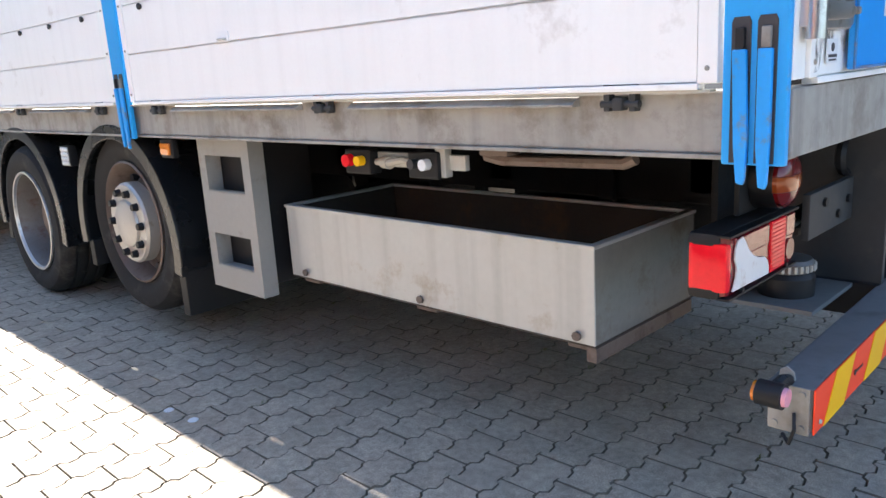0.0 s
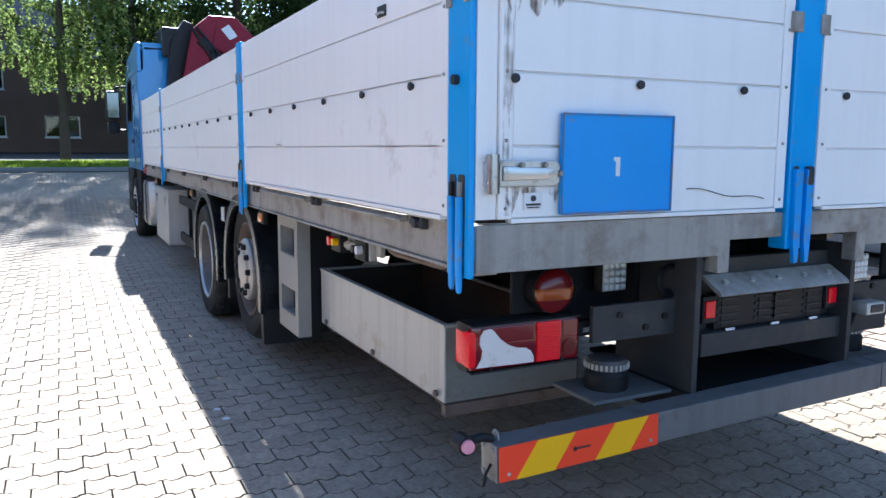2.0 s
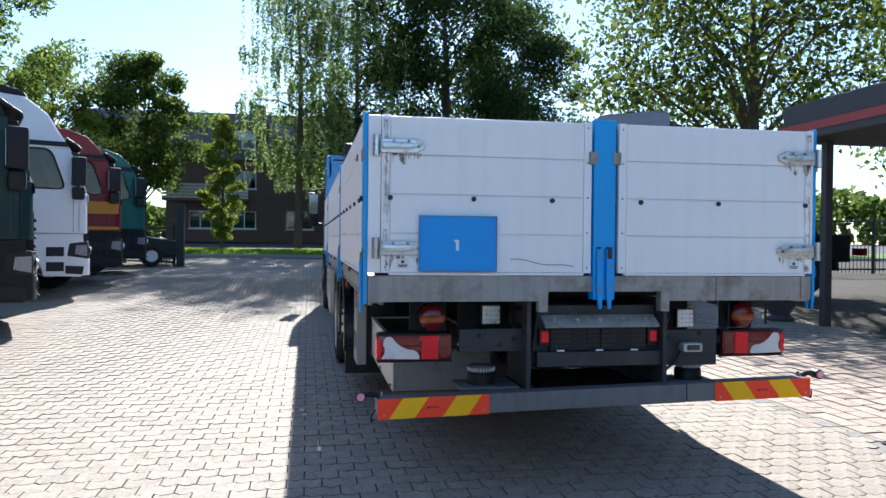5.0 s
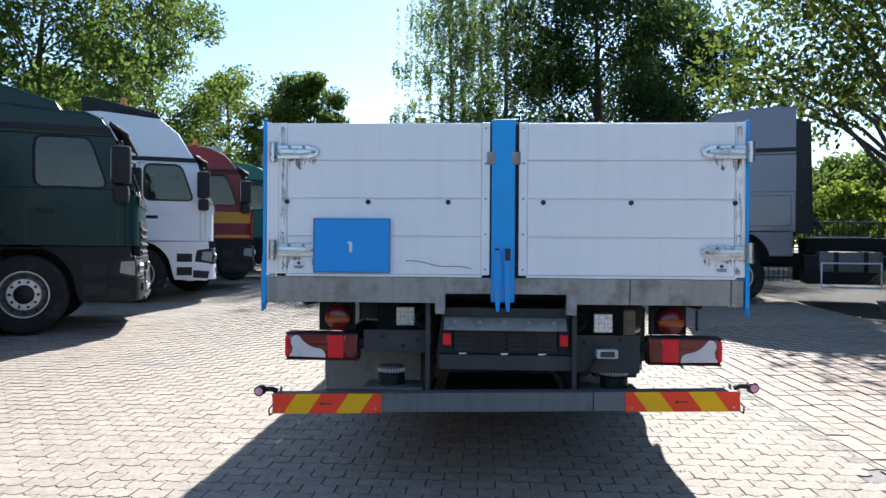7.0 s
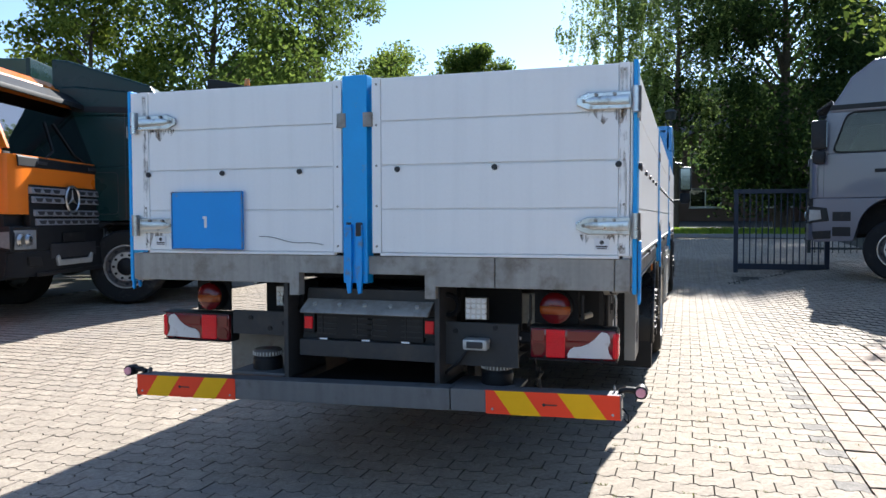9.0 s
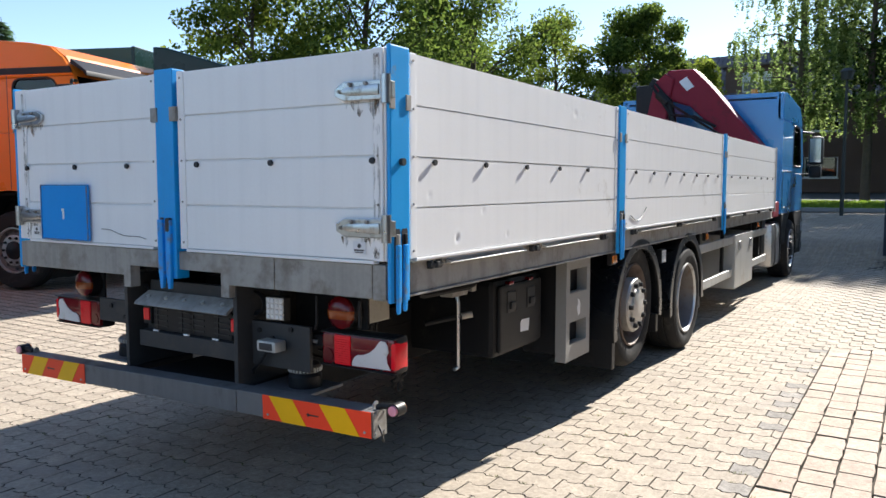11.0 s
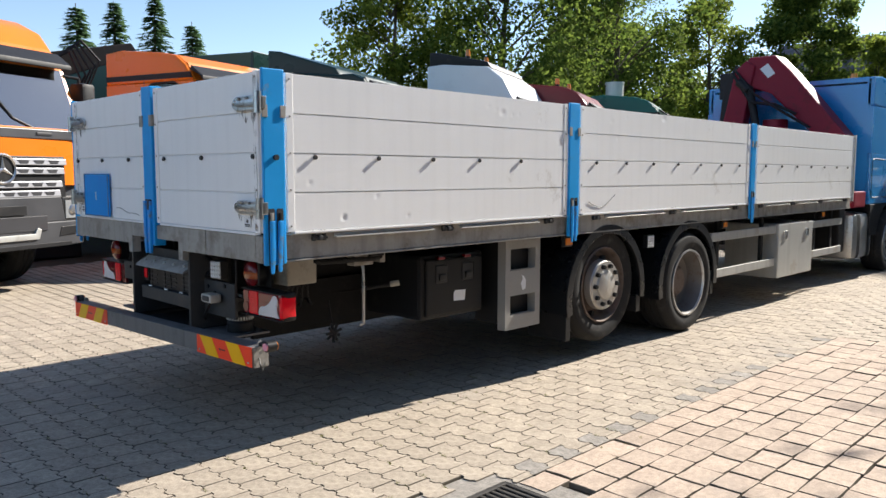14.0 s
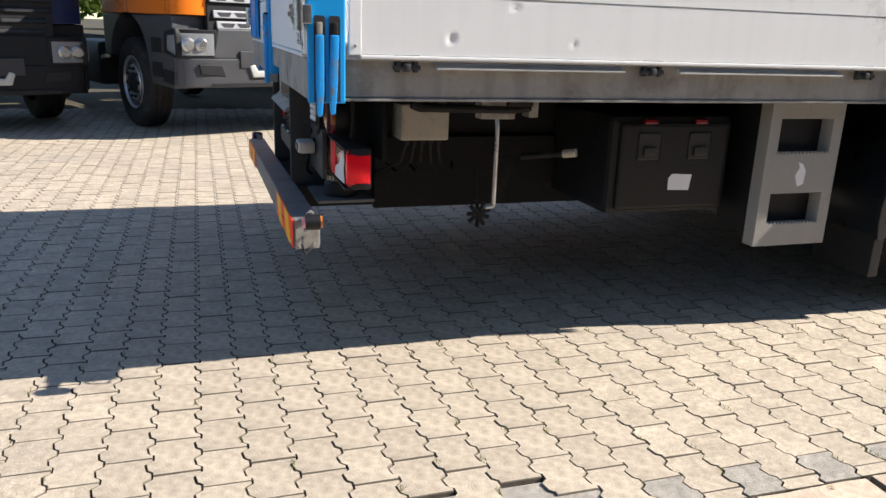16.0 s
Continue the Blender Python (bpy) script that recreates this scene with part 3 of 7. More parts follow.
# tail boards, centre post and hinges
for y0, y1 in ((-HW + 0.016, -1.178), (1.235, HW - 0.014)):
    bm = B()
    box(bm, -0.03, 0.004, y0, y1, BOTTOM, TOP, 0.003)
    part("corner_profile", bm, BOARD, truck)
for y0, y1, knobs in ((-1.175, -0.063, (0.045, 0.475, 0.895)), (0.088, 1.232, (0.125, 0.575, 1.10))):
    tb = sideboard(y1 - y0, knobs)
    tb.matrix_basis = pose(0.012, y0, 0, 0, 0, 90)
    outer = y0 if y0 < 0 else y1
    inward = 1 if y0 < 0 else -1
    for z in (1.285, 1.80):
        bm = B()
        e = outer + inward * 0.0
        prism(bm, [(e - inward * 0.005, z - 0.036), (e + inward * 0.17, z - 0.036), (e + inward * 0.215, z - 0.015), (e + inward * 0.215, z + 0.015), (e + inward * 0.17, z + 0.036), (e - inward * 0.005, z + 0.036)],
              "x", 0.013, 0.028, 0.004)
        prism(bm, [(e, z - 0.02), (e + inward * 0.15, z - 0.016), (e + inward * 0.19, z), (e + inward * 0.15, z + 0.016), (e, z + 0.02)], "x", 0.026, 0.037, 0.005)
        hinge = part("hinge", bm, CHROME, truck, "polished steel strap hinge")
        bm = B()
        cyl(bm, (0.028, e - inward * 0.028, z - 0.052), (0.028, e - inward * 0.028, z + 0.052), 0.019, seg=16)
        box(bm, -0.01, 0.02, e - inward * 0.045, e - inward * 0.008, z - 0.03, z + 0.03, 0.003)
        part("hinge_barrel", bm, CHROME, hinge)
        for dy in (0.06, 0.135, 0.185):
            bm = B()
            cyl(bm, (0.028, e + inward * dy, z + (0.024 if dy < 0.18 else 0)), (0.041, e + inward * dy, z + (0.024 if dy < 0.18 else 0)), 0.008, 0.007, 8)
            part("bolt", bm, RAIL, hinge)
    for z in (1.285, 1.80):
        for dy, w, run in ((0.04, 0.03, 0.075), (0.11, 0.045, 0.06), (0.18, 0.022, 0.05)):
            bm = B()
            c = outer + inward * dy
            prism(bm, [(c - w, z - 0.036), (c + w, z - 0.036), (c + 0.5 * w, z - 0.036 - 0.6 * run), (c + 0.1 * w, z - 0.036 - run), (c - 0.6 * w, z - 0.036 - 0.5 * run)], "x", 0.0125, 0.0132)
            part("rust_run", bm, RUSTSTAIN, tb, smooth=0).matrix_parent_inverse = tb.matrix_basis.inverted()
    bm = B()
    a0, a1 = sorted((outer + inward * 0.010, outer + inward * 0.040))
    box(bm, 0.0125, 0.0131, a0, a1, BOTTOM + 0.01, TOP - 0.02)
    part("edge_grime", bm, EDGEGRIME, tb, smooth=0).matrix_parent_inverse = tb.matrix_basis.inverted()
    bm = B()
    sy = outer + inward * 0.11
    box(bm, 0.0125, 0.0155, sy - 0.03, sy + 0.03, 1.185, 1.232, 0.0)
    st = part("sticker", bm, STICKER, truck, "small white sticker", smooth=0)
    bm = B()
    cyl(bm, (0.0155, sy, 1.216), (0.0165, sy, 1.216), 0.009, seg=12)
    box(bm, 0.0155, 0.0165, sy - 0.024, sy + 0.024, 1.196, 1.202)
    box(bm, 0.0155, 0.0165, sy - 0.020, sy + 0.020, 1.189, 1.193)
    part("printed_bars", bm, INK, st, smooth=0)
bm = B()
box(bm, -0.05, 0.022, -0.054, 0.068, 1.02, TOP + 0.016, 0.006)
cpost = part("centre_post", bm, BLUE, truck, "blue steel centre post of the tail board")
for k, dy in enumerate((-0.022, 0.03)):
    bm = B()
    prism(bm, [(dy - 0.017, 1.29), (dy + 0.017, 1.29), (dy + 0.017, 1.05), (dy + 0.012, 0.975), (dy - 0.004, 0.972), (dy - 0.015, 1.05)], "x", 0.022, 0.04, 0.003)
    part("lever", bm, LEVER, cpost, "worn blue folding lever")
# the slot's shade, laid on the post as a black strip
bm = B()
box(bm, 0.022, 0.025, -0.036, -0.012, 1.225, 1.30, 0.001)
part("slot_shade", bm, INK, cpost)
bm = B()
box(bm, 0.02, 0.042, 0.016, 0.046, 1.235, 1.30, 0.008)
part("lever_lock", bm, KNOB, cpost)
for y in (-0.058, 0.072):
    bm = B()
    box(bm, 0.01, 0.028, y - 0.022, y + 0.022, 1.735, 1.80, 0.003)
    part("catch_plate", bm, RAIL, cpost)

# added dark backing strips: they close the tail against light from the bed
bm = B()
box(bm, -0.085, -0.055, -1.20, 1.20, 1.13, 1.215, 0.003)
for ya, yb in ((-0.11, 0.13), (-1.235, -1.15), (1.205, 1.235)):
    box(bm, -0.085, -0.056, ya, yb, 1.216, TOP - 0.004)
part("tail_gap_backing", bm, CHASSIS, truck)

# headboard
bm = B()
box(bm, -8.985, -8.96, -HW + 0.03, HW - 0.03, 1.1, TOP, 0.004)
part("headboard", bm, BOARD, truck)
# bed floor
bm = B()
for i in range(12):
    y0 = -HW + 0.09 + i * 0.1945
    box(bm, -8.95, -0.06, y0, y0 + 0.19, 1.10, 1.13)
part("bed_floor", bm, CHASSIS, truck)

# rear cross frame with its cut-out for the coupling
bm = B()
prism(bm, [(-HW + 0.02, 1.012), (-0.345, 1.012), (-0.345, 0.955), (-0.293, 0.955), (-0.293, 1.062), (0.338, 1.062), (0.338, 0.955), (0.39, 0.955), (0.39, 1.012),
           (0.66, 1.012), (0.66, 1.145), (-HW + 0.02, 1.145)], "x", -0.05, 0.006, 0.004)
part("rear_frame", bm, RAIL, truck, "scuffed grey steel rear frame")
bm = B()
prism(bm, [(0.664, 1.012), (HW - 0.085, 1.012), (HW - 0.085, 1.145), (0.664, 1.145)], "x", -0.05, 0.004, 0.004)
prism(bm, [(HW - 0.081, 1.012), (HW - 0.02, 1.012), (HW - 0.02, 1.145), (HW - 0.081, 1.145)], "x", -0.05, 0.004, 0.004)
part("rear_frame", bm, RAIL, truck)

# blue sign on the tail board
bm = B()
box(bm, 0.018, 0.032, -0.985, -0.58, 1.168, 1.452, 0.006)
sign = part("blue_sign", bm, SIGNBLUE, truck, "blank blue sheet-metal sign with rusty edges")
for a in ((-0.985, -0.58, 1.446, 1.452), (-0.985, -0.58, 1.168, 1.174), (-0.985, -0.979, 1.174, 1.446), (-0.586, -0.58, 1.174, 1.446)):
    bm = B()
    box(bm, 0.031, 0.036, *a, 0.001)
    part("sign_edge", bm, SIGNEDGE, sign)
bm = B()
box(bm, 0.0325, 0.0335, -0.795, -0.78, 1.275, 1.33)
box(bm, 0.0325, 0.0335, -0.803, -0.795, 1.318, 1.33)
part("paint_mark", bm, STICKER, sign, smooth=0)

# chassis
bm = B()
for y in (-0.42, 0.35):
    box(bm, -12.0, -0.30, y, y + 0.07, 0.74, 1.0, 0.006)
for x in (-0.55, -1.4, -2.4, -3.8, -5.4, -6.8, -8.2, -9.6):
    box(bm, x - 0.05, x + 0.05, -0.42, 0.42, 0.78, 0.96)
part("chassis_frame", bm, CHASSIS, truck)
for i in range(14):
    x = -0.3 - 0.62 * i
    bm = B()
    box(bm, x - 0.03, x + 0.03, -HW + 0.1, HW - 0.1, 1.02, 1.10)
    part("bed_bearer", bm, CHASSIS, truck)
for x in (-3.14, -4.5, -10.85):
    bm = B()
    cyl(bm, (x, -1.0, 0.47), (x, 1.0, 0.47), 0.075, seg=14)
    bmesh.ops.create_icosphere(bm, subdivisions=2, radius=0.2, matrix=Matrix.Translation((x, 0, 0.5)))
    part("axle", bm, CHASSIS, truck)

for side in (-1, 1):
    for x, kind in ((-3.14, "drive"), (-4.5, "deep"), (-10.85, "front")):
        wheel_parts(truck, pose(x, side * (1.035 if kind == "drive" else 1.075), 0.575 if kind == "drive" else 0.46), kind, 0.46, side)
        if kind != "front":
            bm = B()
            zg = 0.50 if kind == "drive" else 0.475
            lathe(bm, [(0.30, -0.14), (0.44, -0.145), (0.46, -0.1), (0.46, 0.1), (0.44, 0.14), (0.30, 0.14)], 32, pose(x, side * 0.73, 0.575 if kind == "drive" else 0.46))
            part("inner_tyre", bm, RUBBER, truck)
            # mudguard: an arc with a rolled lip
            bm = B()
            arc = [math.radians(a) for a in range(-12, 193, 8)]
            y0, y1 = side * 0.86, side * 1.225
            R0, R1 = 0.525, 0.555
            pts = [(x + R1 * math.cos(a), zg + R1 * math.sin(a)) for a in arc] + [(x + R0 * math.cos(a), zg + R0 * math.sin(a)) for a in arc[::-1]]
            prism(bm, pts, "y", y0, y1)
            pts = [(x + (R1 + 0.004) * math.cos(a), zg + (R1 + 0.004) * math.sin(a)) for a in arc] + [(x + (R0 - 0.035) * math.cos(a), zg + (R0 - 0.035) * math.sin(a)) for a in arc[::-1]]
            prism(bm, pts, "y", y1 - side * 0.02, y1 + side * 0.006, 0.004)
            guard = part("mudguard", bm, GUARD, truck, "black plastic mudguard with a rolled lip")
            for sx in (1, -1):
                if (kind == "deep" and sx > 0):
                    continue
                bm = B()
                box(bm, x + sx * 0.50 - 0.012, x + sx * 0.50 + 0.045, y0, y1 - side * 0.01, 0.20 if sx > 0 else 0.30, 0.44, 0.004)
                part("mud_flap", bm, BLACK, guard)

# step panels with two openings and toothed treads
for side, x0, x1, yy in ((-1, -2.445, -2.055, -1.155), (1, -2.375, -1.985, 1.135)):
    bm = B()
    y0, y1 = yy, yy - side * 0.07
    xa, xb = x0 + 0.055, x1 - 0.055
    for a in ((x0, xa, 0.36, 1.0), (xb, x1, 0.36, 1.0), (xa, xb, 0.36, 0.455), (xa, xb, 0.60, 0.775), (xa, xb, 0.93, 1.0)):
        box(bm, a[0], a[1], y0, y1, a[2], a[3])
    bmesh.ops.remove_doubles(bm, verts=bm.verts, dist=0.0005)
    step = part("step_panel", bm, STEP, truck, "grey metal step panel with two foot openings")
    for z in (0.455, 0.775):
        bm = B()
        for i in range(14):
            xx = xa + (xb - xa) * i / 14
            prism(bm, [(xx, z), (xx + (xb - xa) / 14, z), (xx + (xb - xa) / 28, z + 0.014)], "y", y0 - side * 0.001, y0 - side * 0.006)
        part("tread_teeth", bm, STEP, step)
    bm = B()
    box(bm, x0 + 0.02, x1 - 0.02, y0 - side * 0.075, y0 - side * 0.30, 0.40, 1.0)
    part("step_housing", bm, BLACK, step)
    if side > 0:
        bm = B()
        prism(bm, [(x0 + 0.17, 0.64), (x0 + 0.2, 0.63), (x0 + 0.22, 0.68), (x0 + 0.2, 0.715), (x0 + 0.21, 0.74), (x0 + 0.185, 0.73), (x0 + 0.165, 0.70)], "y", y0 + 0.0005, y0 + 0.002)
        part("torn_sticker", bm, STICKER, step, smooth=0)

# amber side markers, square work lamps between the wheels
for side in (-1, 1):
    for x, z in ((-2.62, 0.955), (-5.25, 0.96), (-8.0, 0.96)):
        bm = B()
        yy = side * (HW - 0.05)
        box(bm, x - 0.055, x + 0.055, yy - side * 0.03, yy, z - 0.04, z + 0.04, 0.006)
        mk = part("side_marker", bm, BLACK, truck)
        bm = B()
        box(bm, x - 0.04, x + 0.04, yy, yy + side * 0.012, z - 0.026, z + 0.026, 0.006)
        part("marker_lens", bm, AMBER, mk, "amber marker lens")


def led_lamp(m, parent, size=0.1):
    """A square work lamp of sixteen round lenses; it looks along +x of m."""
    bm = B()
    box(bm, -0.045, 0.0, -size / 2, size / 2, -size / 2, size / 2, 0.006)
    lamp = part("work_lamp", bm, BLACK, parent, "square work lamp with sixteen round lenses", m=m)
    bm = B()
    box(bm, 0.0, 0.003, -size * 0.46, size * 0.46, -size * 0.46, size * 0.46)
    part("reflector_plate", bm, CHROME, lamp)
    lens = None
    for i in range(4):
        for j in range(4):
            p = pose(0.004, size * 0.23 * (i - 1.5), size * 0.23 * (j - 1.5))
            if lens is None:
                bm = B()
                bmesh.ops.create_uvsphere(bm, u_segments=10, v_segments=6, radius=size * 0.105, matrix=Matrix.Diagonal((0.5, 1, 1, 1)))
                lens = part("lens", bm, CLEARLENS, lamp, m=p)
            else:
                again(lens, lamp, p)
    return lamp


for side in (-1, 1):
    led_lamp(pose(-3.835, side * (HW - 0.06), 0.88, 0, 0, 90 * side), truck, 0.11)
led_lamp(pose(-0.28, -0.53, 0.915), truck, 0.108)
led_lamp(pose(-0.115, 0.545, 0.905, 0, 0, 4), truck, 0.105)

# open sheet-metal tray on the driver's side
x0, x1, y0, y1, z0, z1, t = -2.0, -0.565, -1.045, -0.46, 0.44, 0.722, 0.006
bm = B()
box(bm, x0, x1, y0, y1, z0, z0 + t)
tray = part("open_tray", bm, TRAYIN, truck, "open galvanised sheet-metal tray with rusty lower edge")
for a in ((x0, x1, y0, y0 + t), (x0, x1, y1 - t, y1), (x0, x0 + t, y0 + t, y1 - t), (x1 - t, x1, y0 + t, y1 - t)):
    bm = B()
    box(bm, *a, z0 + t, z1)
    # the far walls, like the floor, carry the hollow's shade in their colour
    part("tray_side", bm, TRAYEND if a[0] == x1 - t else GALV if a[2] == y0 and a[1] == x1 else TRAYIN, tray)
bm = B()
box(bm, x0 - 0.004, x1 + 0.006, y0 - 0.006, y0 + 0.022, z1, z1 + 0.012, 0.003)
box(bm, x0 - 0.004, x1 + 0.006, y1 - 0.022, y1, z1, z1 + 0.012, 0.003)
box(bm, x1 - 0.02, x1 + 0.006, y0 + 0.022, y1 - 0.022, z1, z1 + 0.012, 0.003)
box(bm, x0 - 0.004, x0 + 0.02, y0 + 0.022, y1 - 0.022, z1, z1 + 0.012, 0.003)
part("rolled_rim", bm, GALV, tray)
bm = B()
box(bm, x1 - 0.03, x1 + 0.004, y0 + 0.002, y1 - 0.02, z0 - 0.045, z0 - 0.001, 0.002)
part("tray_bracket", bm, RUSTY, tray)
for x in (-1.9, -1.25, -0.62):
    bm = B()
    cyl(bm, (x, y0 - 0.005, z0 + 0.028), (x, y0 - 0.014, z0 + 0.028), 0.014, seg=8)
    part("bolt", bm, RUSTY, tray)
    bm = B()
    box(bm, x - 0.05, x + 0.05, y0 + 0.02, y0 + 0.06, z0 - 0.02, z0 - 0.001, 0.003)
    part("tray_foot", bm, RUSTY, tray)
for x in (-1.75, -0.9):
    bm = B()
    box(bm, x - 0.03, x + 0.03, -0.455, -0.43, 0.47, 1.0, 0.003)
    part("tray_hanger", bm, CHASSIS, tray)

# crane push-button box and its bracket
bm = B()
box(bm, -1.46, -0.93, -1.14, -1.12, 0.93, 0.975, 0.003)
box(bm, -1.03, -0.99, -1.16, -1.13, 0.91, 1.0, 0.003)
control = part("control_bracket", bm, GALV, truck)
for x in (-1.37, -1.07):
    bm = B()
    box(bm, x - 0.062, x + 0.062, -1.175, -1.125, 0.905, 0.985, 0.006)
    cbox = part("control_box", bm, BLACK, control)
    for dx, m_, r in ((-0.032, BRIGHTRED, 0.02), (0.025, YELLOW, 0.016)) if x < -1.2 else ((-0.028, INK, 0.015), (0.022, STICKER, 0.017)):
        bm = B()
        cyl(bm, (x + dx, -1.174, 0.95), (x + dx, -1.20, 0.95), r, seg=14)
        part("push_button", bm, m_, cbox)
bm = B()
rod(bm, [(-1.30, -1.15, 0.945), (-1.24, -1.165, 0.945), (-1.18, -1.15, 0.955), (-1.13, -1.15, 0.945)], 0.012)
cyl(bm, (-1.27, -1.15, 0.945), (-1.23, -1.16, 0.945), 0.02, seg=10)
part("cable_gland", bm, BEIGE, control)
for side in (-1, 1):
    bm = B()
    y = side * (HW - 0.13)
    rod(bm, [(-0.86, y, 0.975), (-0.80, y, 0.965), (-0.42, y, 0.972), (-0.39, y, 0.985)], 0.015)
    box(bm, -0.86, -0.76, y - 0.03, y + 0.03, 0.98, 1.005, 0.004)
    part("twist_lock_rod", bm, CHASSIS if side > 0 else RUSTY, truck)

# under the bed on the passenger's side
bm = B()
box(bm, -1.90, -1.30, 0.42, 1.0, 0.50, 0.93, 0.03)
crate = part("storage_box", bm, BLACK, truck, "black plastic storage box with a hinged lid")
bm = B()
box(bm, -1.87, -1.335, 0.998, 1.022, 0.525, 0.90, 0.015)
lid = part("lid", bm, BLACK, crate)
for x in (-1.47, -1.72):
    bm = B()
    box(bm, x - 0.055, x + 0.055, 1.018, 1.026, 0.74, 0.86, 0.008)
    box(bm, x - 0.03, x + 0.03, 1.024, 1.04, 0.76, 0.80, 0.006)
    part("lid_catch", bm, KNOB, lid)
    bm = B()
    box(bm, x - 0.03, x + 0.03, 0.995, 1.024, 0.895, 0.915, 0.003)
    part("hinge_tab", bm, REDLENS, lid)
bm = B()
prism(bm, [(-1.585, 0.61), (-1.69, 0.605), (-1.70, 0.675), (-1.60, 0.68), (-1.583, 0.66)], "y", 1.0225, 1.024)
part("label_sheet", bm, STICKER, lid, "blank white label", smooth=0)
bm = B()
box(bm, -0.65, -0.44, 0.62, 0.78, 0.80, 0.95, 0.01)
jb = part("junction_box", bm, BEIGE, truck, "dusty grey-beige junction box")
for i in range(5):
    bm = B()
    x = -0.62 + 0.035 * i
    cyl(bm, (x, 0.72, 0.80), (x, 0.72, 0.775), 0.011, seg=8)
    rod(bm, [(x, 0.72, 0.78), (x + 0.01 * (i - 2), 0.70, 0.70), (x + 0.05 * (i - 2), 0.62, 0.64), (x + 0.07 * (i - 2), 0.5, 0.66)], 0.006, 6)
    part("cable", bm, BLACK, jb)
bm = B()
rod(bm, [(-0.735, 1.10, 0.955), (-0.735, 1.115, 0.90), (-0.735, 1.115, 0.59), (-0.70, 1.115, 0.585)], 0.0085)
part("locking_handle", bm, CHROME, truck, "long bright locking handle")
bm = B()
box(bm, -0.80, -0.66, 1.06, 1.13, 0.93, 1.0, 0.006)
box(bm, -0.90, -0.86, 1.05, 1.12, 0.935, 1.0, 0.004)
part("lock_bracket", bm, RAIL, truck)
bm = B()
box(bm, -2.0, -0.4, 0.42, 0.46, 0.44, 0.77, 0.004)
rod(bm, [(-0.45, 0.44, 0.68), (-1.2, 0.45, 0.66), (-1.9, 0.44, 0.68)], 0.014)
cyl(bm, (-1.95, 0.62, 0.75), (-2.5, 0.62, 0.75), 0.14, seg=20)
part("air_tank", bm, CHASSIS, truck)
bm = B()
rod(bm, [(-1.0, 0.75, 0.72), (-1.1, 0.85, 0.745), (-1.16, 0.93, 0.76)], 0.014)
hose = part("hose", bm, BLACK, truck)
bm = B()
cyl(bm, (-1.13, 0.90, 0.755), (-1.17, 0.94, 0.765), 0.018, seg=10)
part("hose_end", bm, BEIGE, hose)
bm = B()
for i in range(9):
    a = 2 * math.pi * i / 9
    rod(bm, [(-0.83, 0.70, 0.455), (-0.83 + 0.055 * math.cos(a), 0.70 + 0.012 * math.sin(3 * a), 0.455 + 0.06 * math.sin(a))], 0.010, 6)
rod(bm, [(-0.83, 0.70, 0.455), (-0.82, 0.66, 0.66)], 0.005, 6)
part("coiled_hose", bm, BLACK, truck)

